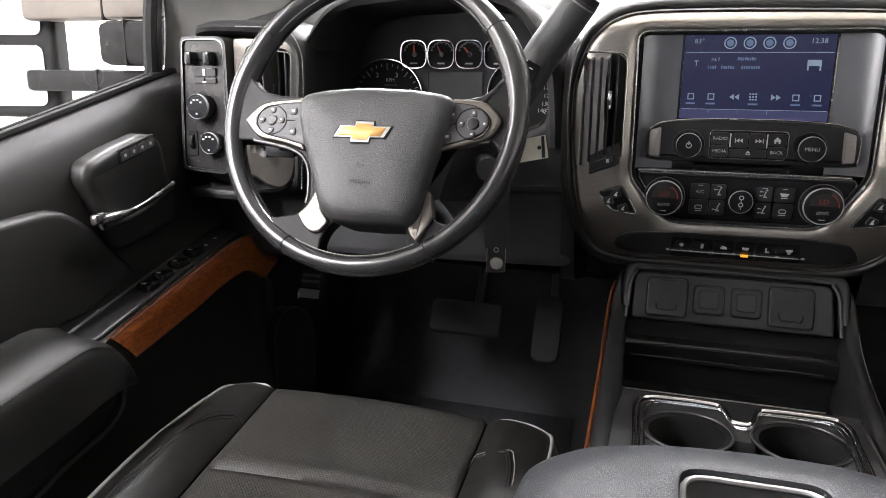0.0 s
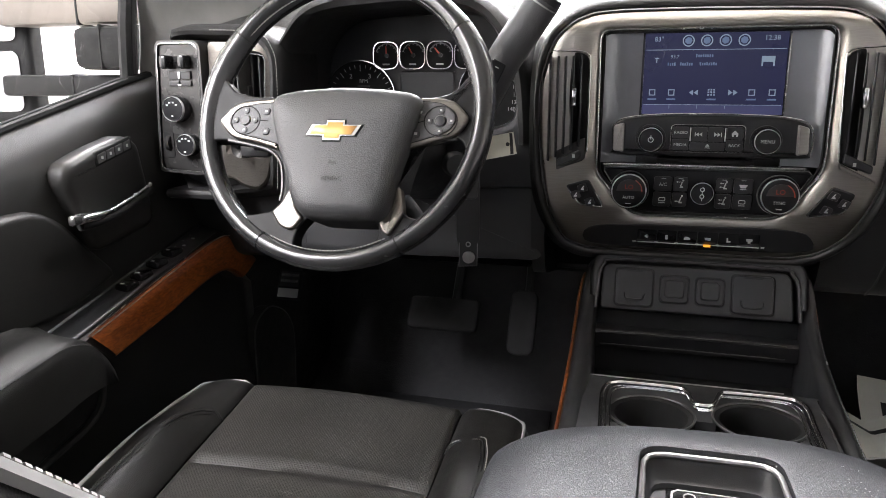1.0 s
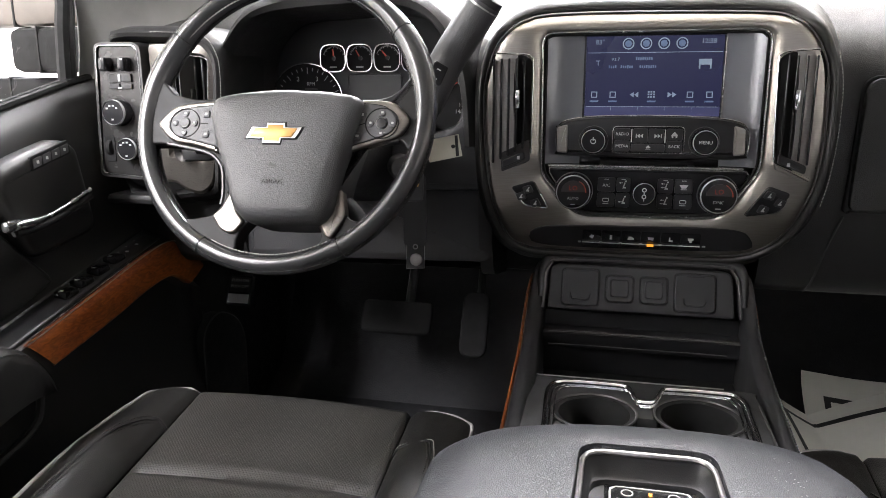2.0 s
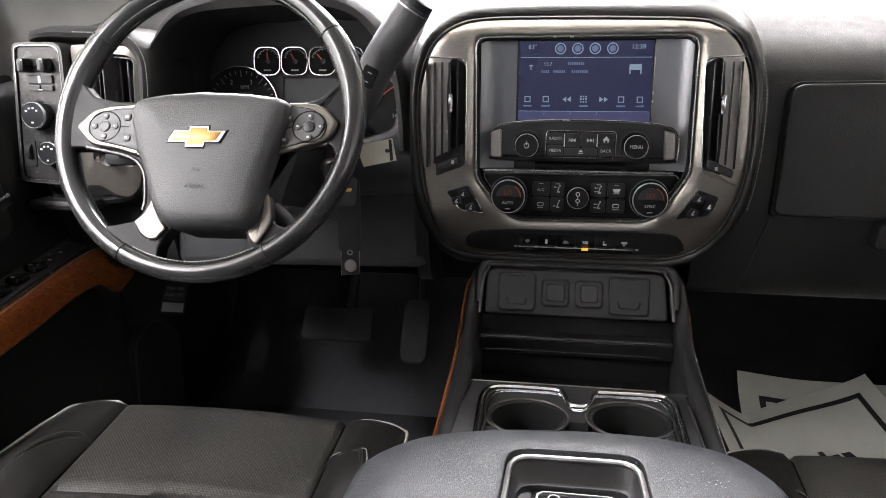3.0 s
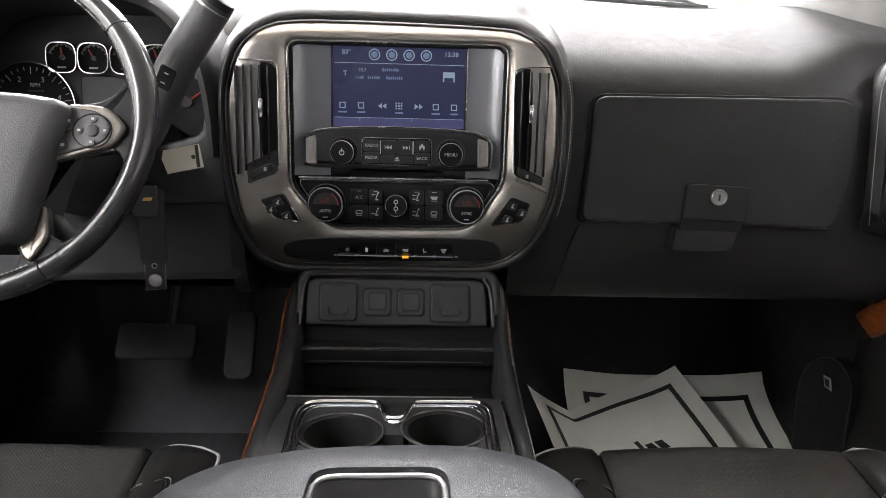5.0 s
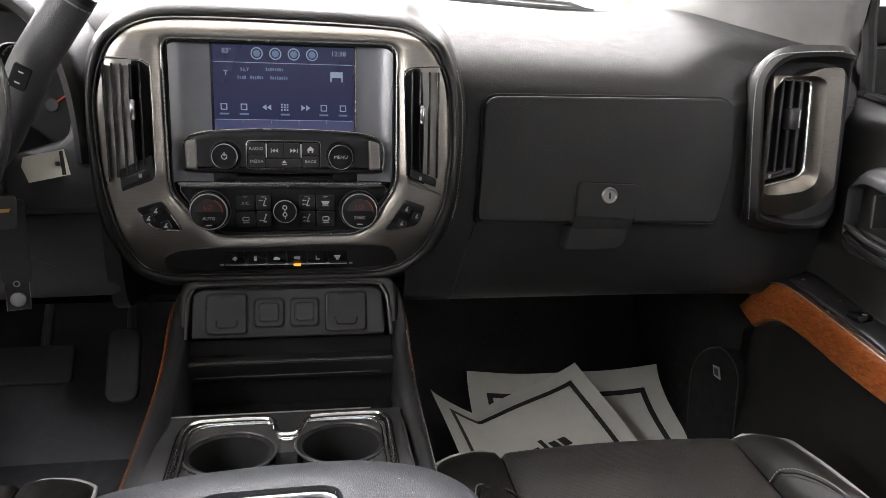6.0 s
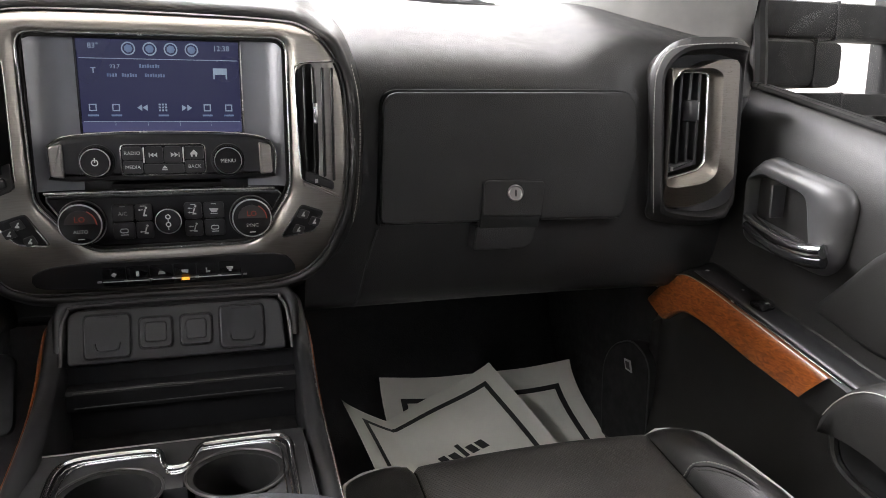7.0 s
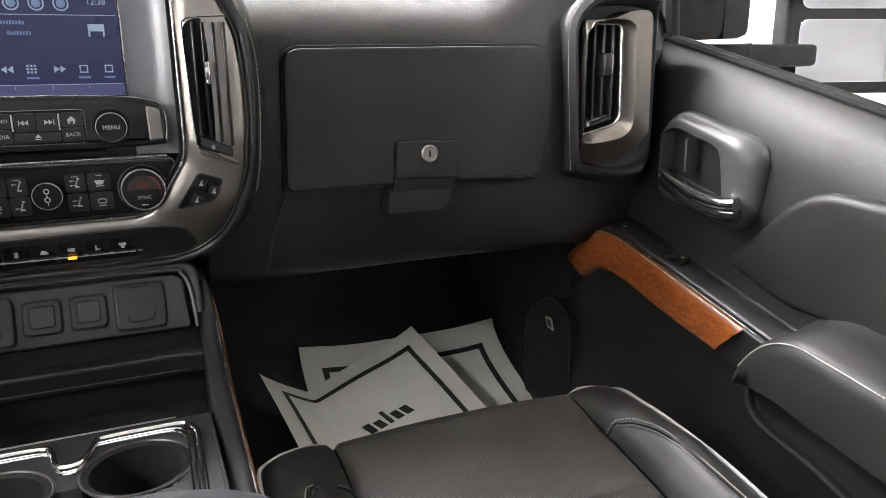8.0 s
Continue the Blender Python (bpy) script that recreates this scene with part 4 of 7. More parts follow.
for col, (u0, u1) in enumerate(((-0.0575, -0.0340), (-0.0325, -0.0140), (0.0215, 0.0415), (0.0435, 0.0670))):
    u = (u0 + u1) / 2
    for row, (v0, v1) in enumerate(((0.6030, 0.6225), (0.5820, 0.6015))):
        v = (v0 + v1) / 2
        b = part("button", face(rounded(rect(u0, u1, v0, v1), 0.003, 2), 0.985, 0.9785, 0.0008), KEY, clim)
        if (col, row) == (0, 0):
            letters("A/C", 0.0062, at_front(u, 0.9783, v - 0.001), PRINT, b)
        elif col in (1, 2):
            part("marker", face([(u - 0.001, v - 0.0045), (u + 0.0035, v - 0.0045), (u + 0.0035, v - 0.003), (u + 0.001, v - 0.0025), (u + 0.0028, v + 0.0035), (u + 0.0012, v + 0.0035)], 0.979, 0.9780, 0), PRINT, b)
            part("marker", lathe([(0.0013, 0), (0.0013, 0.0004), (0, 0.0004)], at_front(u + 0.003, 0.9785, v + 0.0052), 10), PRINT, b)
            for dz in {(1, 0): (0.003,), (1, 1): (-0.002,), (2, 0): (0.003, -0.002), (2, 1): (-0.003, 0.002)}[col, row]:
                part("marker", face([(u - 0.006, v + dz), (u - 0.0035, v + dz + 0.0012), (u - 0.0035, v + dz + 0.0004), (u - 0.0005, v + dz + 0.0004), (u - 0.0005, v + dz - 0.0004), (u - 0.0035, v + dz - 0.0004), (u - 0.0035, v + dz - 0.0012)], 0.979, 0.9780, 0), PRINT, b)
        elif (col, row) == (3, 0):
            part("marker", face([(u - 0.0055, v + 0.002), (u + 0.0055, v + 0.002), (u + 0.003, v - 0.0025), (u - 0.003, v - 0.0025)], 0.979, 0.9780, 0), PRINT, b)
            part("marker", box(u - 0.004, u + 0.004, 0.9778, 0.979, v - 0.0045, v - 0.0038, 0), PRINT, b)
        else:
            part("marker", frame_ring(rounded(rect(u - 0.0045, u + 0.0045, v - 0.0028, v + 0.0028), 0.002, 2), rounded(rect(u - 0.0036, u + 0.0036, v - 0.0018, v + 0.0018), 0.001, 2), FRONT, -0.979, -0.9780, n=20), PRINT, b)
            part("marker", box(u - 0.004, u + 0.004, 0.9778, 0.979, v - 0.0052, v - 0.0044, 0), PRINT, b)
        if row == 0:
            part("indicator", box(u - 0.003, u + 0.003, 0.9778, 0.979, v1 - 0.0026, v1 - 0.0019, 0), PRINT, b)

# seat heater keys, vents, switch bar
heat = {-1: [(-0.1745, 0.6085), (-0.1435, 0.6175), (-0.121, 0.580), (-0.154, 0.5835)], 1: [(0.1845, 0.6095), (0.1575, 0.6185), (0.130, 0.5785), (0.172, 0.5855)]}
vents = {-1: [(-0.2100, 0.765), (-0.2010, 0.786), (-0.160, 0.7845), (-0.1495, 0.778), (-0.1490, 0.655), (-0.152, 0.643), (-0.195, 0.6265), (-0.2060, 0.635)], 1: [(0.2115, 0.765), (0.2030, 0.7865), (0.166, 0.7845), (0.1555, 0.777), (0.1580, 0.683), (0.1600, 0.648), (0.203, 0.6265), (0.2105, 0.640)]}
for s in (-1, 1):
    pod_b = part("heater_keys", face(rounded(heat[s], 0.005), 0.99, 0.9585, 0.002), PIANO, stack, "gloss black seat heating keys")
    part("key_rim", tube([(x, 0.9590, z) for x, z in resample(rounded(heat[s], 0.005), 30)][12:], 0.0009, 5), EDGE, pod_b)
    hc = Vector((sum(p[0] for p in heat[s]) / 4, sum(p[1] for p in heat[s]) / 4))
    for u, v in ((-0.002, 0.0085), (-0.011 * -s, -0.0010), (s * -0.0085, -0.0100)):
        u += hc.x
        v += hc.y
        part("button", face(rounded([(u + s * 0.008, v + 0.003), (u - s * 0.003, v + 0.0070), (u - s * 0.008, v - 0.003), (u + s * 0.004, v - 0.0065)], 0.002, 2), 0.97, 0.9570, 0.0008), KEY, pod_b)
        part("marker", face([(u - 0.0028, v - 0.0022), (u + 0.0015, v - 0.0028), (u + 0.0018, v - 0.001), (u + 0.0004, v + 0.0001), (u + 0.0022, v + 0.0030), (u + 0.0008, v + 0.0034), (u - 0.0018, v - 0.0006)], 0.9575, 0.9562, 0), PRINT, pod_b)
    vo = rounded(vents[s], [0.006, 0.004, 0.006, 0.008, 0.01, 0.004, 0.006, 0.006])
    vent = part("vent", face(vo, 0.99, 0.9612, 0.001), RUBBER, stack, "black air vent with upright slats")
    rim_pts = [(-0.197, 0.7870), (-0.160, 0.7855), (-0.1510, 0.7815), (-0.1480, 0.772), (-0.1480, 0.700), (-0.1480, 0.655)] if s < 0 else [(0.200, 0.7875), (0.166, 0.7855), (0.157, 0.7815), (0.1543, 0.772), (0.1567, 0.700), (0.1590, 0.650)]
    part("vent_edge", tube([(p.x, 0.9597, p.y) for p in smooth([(x, z, 0) for x, z in rim_pts], 5)], 0.0012, 6), EDGE, vent)
    for i, x in enumerate((0.160, 0.170, 0.180, 0.190, 0.200) if s < 0 else (0.166, 0.176, 0.187, 0.198)):
        part("slat", moved(box(-0.0013, 0.0013, -0.008, 0.006, 0.662 - i * 0.005, 0.780, 0.0009), pose(s * x, 0.957, 0, 0, 0, -14 * s)), PIANO, vent)
    tx = -0.1655 if s < 0 else 0.1750
    part("vent_thumb_tab", box(tx - 0.0028, tx + 0.0028, 0.936, 0.956, 0.7155, 0.7395, 0.0018), CHROME, vent)
    if s < 0:
        part("vent_sill", face(rounded([(-0.1895, 0.655), (-0.1510, 0.674), (-0.1495, 0.645), (-0.188, 0.629)], 0.003), 0.97, 0.9585, 0.001), DULL, vent)
        part("vent_wheel", face(rounded([(-0.186, 0.634), (-0.155, 0.6475), (-0.157, 0.6580), (-0.187, 0.645)], 0.003, 2), 0.97, 0.955, 0.002), BLACK, vent)
        part("marker", box(-0.1665, -0.1630, 0.9542, 0.9555, 0.6470, 0.6515, 0), PRINT, vent)
    else:
        part("vent_wheel", face(rounded([(0.163, 0.648), (0.197, 0.6345), (0.198, 0.645), (0.164, 0.660)], 0.003, 2), 0.97, 0.956, 0.002), BLACK, vent)
        part("vent_sill", face(rounded([(0.1605, 0.6475), (0.162, 0.6395), (0.2035, 0.6240), (0.2045, 0.6290)], 0.001, 2), 0.97, 0.9575, 0.001), SATIN, vent)
        part("marker", box(0.1745, 0.1780, 0.9550, 0.9565, 0.6445, 0.6490, 0), PRINT, vent)
# Dark oval behind the keys stands for the metal shading off downwards.
bar = part("lower_panel", face(loop([(-0.124, 0.556), (0.0, 0.5595), (0.116, 0.560), (0.142, 0.549), (0.132, 0.5325), (0.0, 0.5285), (-0.118, 0.5290), (-0.146, 0.5385)], 80), 1.0, 0.9588, 0.002), KEY, stack)
glyphs = ([(-4, 0), (0, 3), (4, 1), (1, -3)], [(-2, 3), (2, 3), (2, -3), (-2, -3)], [(-5, -2), (-3, 2), (1, 2), (5, 0), (5, -2)], [(-5, 2), (5, 2), (4, -2), (-4, -1)], [(-3, 3), (-1, 3), (-1, -1), (3, -1), (3, -3), (-3, -3)], [(-5, 3), (5, 3), (4, 0), (2, 0), (2, -3), (-2, -3), (-2, 0), (-4, 0)])
for i, x in enumerate((-0.0605, -0.0350, -0.0090, 0.0170, 0.0428, 0.0680)):
    key = part("switch_key", face(rounded(rect(x - 0.0125, x + 0.0125, 0.5310, 0.5530), 0.002, 2), 0.98, 0.9583, 0.0004), PIANO, bar)
    part("key_line", box(x - 0.0125, x + 0.0125, 0.9560, 0.9586, 0.5357, 0.5365, 0), PRINT, bar)
    if i == 3:
        part("indicator", box(x - 0.0045, x + 0.0040, 0.9550, 0.9586, 0.5338, 0.5366, 0), AMBER, bar)
    part("marker", face([(x + 0.0008 * u, 0.5440 + 0.0009 * v) for u, v in glyphs[i]], 0.9586, 0.9560, 0), PRINT, bar)
for x in (-0.0765, -0.0480, -0.0220, 0.0040, 0.0300, 0.0555, 0.0850):
    part("key_end", box(x - 0.0022, x + 0.0022, 0.9570, 0.9586, 0.5352, 0.5374, 0.0004), KNURL, bar)
part("stitching", stitches([(p[0], 0.9605, p[1]) for p in smooth([(0.2200, 0.594), (0.2265, 0.628), (0.2310, 0.684), (0.2300, 0.745), (0.2215, 0.786)], 6)], 0.0006, 0.0032, 0.0016), THREAD, stack)


def lean_back(ob):
    """Leans the top of the stack upwards and its foot under, as the moulding is bent."""
    if ob.type == "MESH":
        for v in ob.data.vertices:
            d = 0.24 * max(0.0, 0.650 - v.co.z) + 0.40 * max(0.0, 0.585 - v.co.z) + 1.2 * max(0.0, v.co.z - 0.816)
            k = 1 + d / 0.99
            v.co = (v.co.x * k, v.co.y + d, 0.75 + (v.co.z - 0.75) * k)
    for child in ob.children:
        lean_back(child)


lean_back(stack)
# ---- instrument cluster ----
cluster = thing("instrument_cluster", (-0.43, 1.15, 0.66), "black instrument cluster with chrome ringed gauges", "gauges")
arch_o = [(-0.642, 0.66), (-0.640, 0.745), (-0.628, 0.785), (-0.608, 0.812), (-0.588, 0.838), (-0.560, 0.861), (-0.500, 0.884), (-0.420, 0.889), (-0.340, 0.880), (-0.285, 0.855), (-0.250, 0.812), (-0.234, 0.76), (-0.228, 0.66)]
arch_i = [(-0.606, 0.66), (-0.605, 0.750), (-0.596, 0.797), (-0.578, 0.822), (-0.552, 0.841), (-0.515, 0.849), (-0.447, 0.851), (-0.385, 0.852), (-0.333, 0.8485), (-0.294, 0.830), (-0.268, 0.790), (-0.255, 0.740), (-0.250, 0.66)]
so, si = smooth([(x, z, 0) for x, z in arch_o], 6), smooth([(x, z, 0) for x, z in arch_i], 6)
rows = []
for f, yo in ((0, 1.25), (0, 1.05), (0, 1.01), (0.15, 0.995), (0.5, 0.988), (0.85, 0.994), (1.0, 1.01), (1.0, 1.06), (1.0, 1.16)):
    rows.append([(a.lerp(b, f).x, yo + (0.03 if a.y > 0.84 else 0.03 * max(0, (a.y - 0.70) / 0.14)) * -0.6 + 0.0, a.lerp(b, f).y) for a, b in zip(so, si)])
part("hood", sheet(rows), VINYL, cluster, "padded black gauge hood", solid=0.0)
back = [(p.x, p.y) for p in si]
part("gauge_face", face(back, 1.19, 1.150, 0), LOWER, cluster)


def gauge(x, z, r, parent, y=1.145, nums=(), a0=220, a1=-40, needle=None, ring=CHROME, size=0.008, square=1.0, wide=0.05, reach=0.64):
    """A gauge with a bright ring; square below 1 draws the ring towards a rounded square."""
    m = at_front(x, y, z)

    def at(q, f):
        c, d = math.cos(q), math.sin(q)
        return (r * f * math.copysign(abs(c) ** square, c), r * f * math.copysign(abs(d) ** square, d))

    qs = np.linspace(0, 6.28319, 49)[:-1]
    g = part("gauge", slab([at(q, 0.97) for q in qs], m, -0.004, -0.002, 0), RUBBER, parent)
    part("ring", frame_ring([at(q, 1.0) for q in qs], [at(q, 1.0 - wide) for q in qs], m, -0.002, 0.0042, n=64), ring, g)
    bmt = bmesh.new()
    for i in range(25):
        a = radians(a0 + (a1 - a0) * i / 24)
        slab(rect(-0.0004, 0.0004, r * (0.80 if i % 4 else 0.72), r * 0.88), m @ pose(0, 0, 0, 0, 0, math.degrees(a) - 90), -0.003, -0.0012, 0, bm=bmt)
    part("ticks", bmt, PRINT, g)
    for i, w in enumerate(nums):
        a = radians(a0 + (a1 - a0) * i / max(1, len(nums) - 1))
        letters(w, size, m @ pose(r * reach * math.cos(a), r * reach * math.sin(a), -0.001), PRINT, g, name="digits")
    if needle is not None:
        part("needle", slab([(-0.0014, -r * 0.1), (0.0014, -r * 0.1), (0.0007, r * 0.66), (-0.0007, r * 0.66)], m @ pose(0, 0, 0, 0, 0, needle - 90), -0.001, 0.0004, 0), REDNEEDLE, g)
        part("boss", lathe([(r * 0.16, -0.003), (r * 0.15, 0.001), (0, 0.001)], m, 16), RAIL, g)
    return g


gauge(-0.5475, 0.7175, 0.0655, cluster, nums=("0", "1", "2", "3", "4", "5"), a0=210, a1=-30, needle=210, size=0.011, wide=0.035)
letters("RPM", 0.008, at_front(-0.5400, 1.142, 0.748), PRINT, cluster)
part("text_bar", box(-0.551, -0.529, 1.1415, 1.143, 0.7385, 0.7410, 0), DULL, cluster)
gauge(-0.3186, 0.7290, 0.0560, cluster, nums=("80", "90", "100", "110", "120", "130", "140"), a0=64, a1=-38, needle=35, size=0.0092, wide=0.035, reach=0.74)
for i, gx in enumerate((-0.4990, -0.4525, -0.4055, -0.3585)):
    gauge(gx, 0.7895, 0.0228, cluster, nums=("", "", ""), a0=160, a1=20, needle=(95, 120, 130, 110)[i], square=0.62, wide=0.085)
    part("text_bar", box(gx - 0.006, gx + 0.006, 1.1415, 1.143, 0.7740, 0.7765, 0), PRINT, cluster)
msg = part("message_screen", face(rounded(rect(-0.473, -0.383, 0.700, 0.7625), 0.004), 1.155, 1.146, 0.001), BLACK, cluster)
part("screen_rim", tube([(x, 1.1455, z) for x, z in rounded(rect(-0.4745, -0.3815, 0.6985, 0.764), 0.004)], 0.0009, 5, closed=True), RAIL, msg)
column = thing("steering_column", (-0.41, 0.95, 0.60), "black steering column cover with ignition", "steering column")
rows = []
for y, rx, rz, zc in ((0.80, 0.055, 0.05, 0.675), (0.86, 0.062, 0.058, 0.672), (0.95, 0.075, 0.066, 0.655), (1.05, 0.085, 0.075, 0.640), (1.16, 0.09, 0.08, 0.63)):
    rows.append([(-0.41 + rx * math.copysign(abs(math.cos(a)) ** 0.7, math.cos(a)), y, zc + rz * math.copysign(abs(math.sin(a)) ** 0.7, math.sin(a))) for a in np.linspace(0, 2 * math.pi, 25)[:-1]])
part("cover", sheet(rows, wrap=True), LOWER, column)
part("ignition_barrel", lathe([(0.017, 0), (0.017, 0.02), (0.014, 0.024), (0, 0.024)], pose(-0.318, 0.905, 0.640, 90, 0, 25), 24), BLACK, column)
part("knee_panel", face(rounded([(-0.62, 0.47), (-0.21, 0.48), (-0.205, 0.66), (-0.62, 0.66)], 0.02), 1.15, 1.03, 0.012), LOWER, dash, "black knee panel below the gauges")
part("lower_trim", face(rounded([(-0.370, 0.592), (-0.214, 0.596), (-0.206, 0.735), (-0.246, 0.750), (-0.258, 0.690), (-0.370, 0.655)], 0.012), 1.15, 1.0, 0.008), LOWER, dash, "dark panel beside the steering column")
# shift lever
lever = thing("shift_lever", (-0.33, 0.95, 0.66), "black column shift lever with a grained grip", "gear lever")
lp = smooth([(-0.335, 0.950, 0.650), (-0.300, 0.920, 0.685), (-0.272, 0.893, 0.728), (-0.249, 0.876, 0.770), (-0.222, 0.868, 0.808), (-0.198, 0.864, 0.842)], 4)
part("grip", tube(lp, [0.012 + 0.0098 * min(1, i / 11) for i in range(len(lp))], 14), HUB, lever)
end = lp[-1]
dirn = (lp[-1] - lp[-2]).normalized()
capm = basis(end, dirn.cross(Vector((0, 0, 1))), dirn.cross(dirn.cross(Vector((0, 0, 1)))) * -1)
part("end_cap", tube([end - dirn * 0.004, end + dirn * 0.008, end + dirn * 0.010], [0.0215, 0.0210, 0.018], 16), RAIL, lever)
part("end_ring", tube([end - dirn * 0.006, end - dirn * 0.004], [0.0220, 0.0220], 16), STEEL, lever)
tp = lp[11]
bm = slab(rounded(rect(-0.009, 0.009, -0.013, 0.013), 0.003), basis(tp + Vector((0.001, -0.0212, 0)), (0.78, 0.1, -0.4), (0.45, -0.25, 0.85)), -0.004, 0.003, 0.001)
rocker = part("rocker_switch", bm, PIANO, lever)
for dv in (-0.006, 0.006):
    part("marker", slab(rect(-0.0025, 0.0025, dv - 0.0006, dv + 0.0006), basis(tp + Vector((0.001, -0.0212, 0)), (0.78, 0.1, -0.4), (0.45, -0.25, 0.85)), 0.003, 0.0034, 0), PRINT, rocker)

# keys hanging from the ignition, with a card tag
key = thing("ignition_key", (-0.318, 0.895, 0.640), "ignition key with a dark leather strap fob and steel stud", "key")
part("key_head", slab(rounded([(-0.014, -0.03), (0.014, -0.03), (0.016, 0.008), (-0.016, 0.008)], 0.006), at_front(-0.297, 0.890, 0.625, 4, 20), -0.004, 0.004, 0.002), BLACK, key)
part("emblem", slab([(-0.006, -0.002), (0.004, -0.002), (0.006, 0.002), (-0.004, 0.002)], at_front(-0.293, 0.889, 0.617, 4, 20), 0.004, 0.0046, 0), GOLD, key)
strap = part("strap", slab(rounded([(-0.0165, -0.055), (-0.010, -0.058), (0.012, -0.058), (0.0165, -0.053), (0.0165, 0.042), (-0.0165, 0.042)], 0.003), at_front(-0.306, 0.935, 0.581, -3, 6), -0.0015, 0.0015, 0.001), BLACK, key)
part("strap_end", slab(rounded([(-0.013, -0.092), (0.013, -0.090), (0.013, -0.056), (-0.012, -0.056)], 0.003), at_front(-0.306, 0.935, 0.581, -3, 6), -0.0015, 0.0015, 0.001), BLACK, key)
part("strap_edge", tube([at_front(-0.306, 0.935, 0.581, -3, 6) @ Vector((u, v, 0.0012)) for u, v in ((-0.012, -0.057), (-0.013, -0.0915), (0.013, -0.0895), (0.0135, -0.057))], 0.0006, 5), STEEL, key)
part("stud", lathe([(0.009, 0), (0.0085, 0.003), (0.006, 0.0042), (0, 0.0042)], at_front(-0.304, 0.933, 0.505, -3, 6), 24), STEEL, key)
part("eyelet", lathe([(0.0038, 0), (0.0038, 0.0016), (0.0025, 0.0016), (0.0025, 0)], at_front(-0.305, 0.934, 0.5235, -3, 6), 16), STEEL, key)
part("ring", tube([(-0.302 + 0.011 * math.cos(a), 0.912, 0.612 + 0.011 * math.sin(a)) for a in np.linspace(0, 6.28, 25)[:-1]], 0.001, 6, closed=True), STEEL, key)
tagm = at_front(-0.267, 0.950, 0.660)
tag = thing("card_tag", (-0.265, 0.935, 0.64), "cream card tag with a punched hole, hanging by the column", "tag")
part("card", slab([(-0.0245, 0.0108), (0.0203, 0.0205), (0.0256, -0.0094), (-0.0202, -0.0192), (-0.0272, -0.0005)], tagm, -0.0006, 0.0006, 0), TAG, tag)
part("hole", lathe([(0.0028, 0), (0.0028, 0.0003), (0, 0.0003)], tagm @ pose(0.0130, 0.0035, 0.0006), 16), BLACK, tag)
part("edge_line", slab([(0.0170, -0.0100), (0.0215, -0.0092), (0.0190, 0.0190), (0.0150, 0.0184)], tagm, 0.0006, 0.0009, 0), PAPERINK, tag)

# ---- steering wheel ----
WC = Vector((-0.4219, 0.771, 0.7077))
WM = at_front(WC.x, WC.y, WC.z, 21.6)
wheel = thing("steering_wheel", WC, "worn black leather steering wheel with satin metal spokes", "steering wheel")
R = 0.1738


def on_wheel(u, v, h=0.0):
    return WM @ Vector((u, v, h))


def rim_width(a):
    """Half the rim's width at the angle a: fuller where the grips swell beside the spokes."""
    swell = sum(math.exp(-(((a - c + math.pi) % (2 * math.pi) - math.pi) / 0.30) ** 2) for c in (0.42, 2.72))
    return 0.0122 + 0.0030 * swell


def arc(a0, a1, r, n=24, h=0.0):
    return [on_wheel(r * math.cos(radians(a0 + (a1 - a0) * i / (n - 1))), r * math.sin(radians(a0 + (a1 - a0) * i / (n - 1))), h) for i in range(n)]


bm = bmesh.new()
rings = []
for i in range(128):
    a = 6.28318 * i / 128
    c = Vector((math.cos(a), math.sin(a), 0))
    w = rim_width(a)
    rings.append([bm.verts.new(WM @ (c * (R + w * math.cos(6.28318 * j / 16)) + Vector((0, 0, 0.0160 * math.sin(6.28318 * j / 16))))) for j in range(16)])
for i in range(128):
    for j in range(16):
        bm.faces.new((rings[i][j], rings[i][(j + 1) % 16], rings[(i + 1) % 128][(j + 1) % 16], rings[(i + 1) % 128][j]))
rim = part("rim", bm, RIM, wheel, "worn glossy black leather rim")
for a in (37, 145, 243, 301):
    w = rim_width(radians(a)) + 0.0001
    ring = [on_wheel((R + w * math.cos(q)) * math.cos(radians(a)), (R + w * math.cos(q)) * math.sin(radians(a)), 0.0161 * math.sin(q)) for q in np.linspace(0, 6.28, 19)[:-1]]
    part("seam", tube(ring, 0.0009, 5, closed=True), RUBBER, rim)
for a0, a1 in ((39, 143), (147, 168), (246, 298)):
    part("stitching", stitches(arc(a0, a1, R - 0.0108, 40, 0.0085), 0.0007), THREAD, rim)
hub_pts = [(-0.0765, 0.010), (-0.070, 0.0165), (-0.046, 0.022), (0.006, 0.0262), (0.066, 0.0240), (0.100, 0.0190), (0.1075, 0.012), (0.1046, -0.003), (0.0970, -0.035), (0.0884, -0.066), (0.0836, -0.097), (0.080, -0.117), (0.070, -0.128),
           (0.020, -0.1300), (-0.018, -0.1295), (-0.031, -0.119), (-0.0394, -0.104), (-0.0506, -0.0726), (-0.0656, -0.0404), (-0.0755, -0.0074)]
hub_o = [tuple(p) for p in resample(rounded(hub_pts, 0.012), 100)]
bm = bmesh.new()
rings = []
c = Vector((0.015, -0.045))
for f, h in ((0.99, -0.035), (1.0, 0.010), (0.997, 0.020), (0.98, 0.0275), (0.945, 0.0335), (0.89, 0.0372), (0.80, 0.0390), (0.5, 0.0405), (0.2, 0.0410)):
    rings.append([bm.verts.new(on_wheel(*(c.lerp(Vector(p), f)), h)) for p in hub_o])
for a, b in zip(rings, rings[1:]):
    for k in range(100):
        bm.faces.new((a[k], a[(k + 1) % 100], b[(k + 1) % 100], b[k]))
bm.faces.new(rings[-1])
hub = part("hub", bm, HUB, wheel, "grained black airbag cover", soft=60)
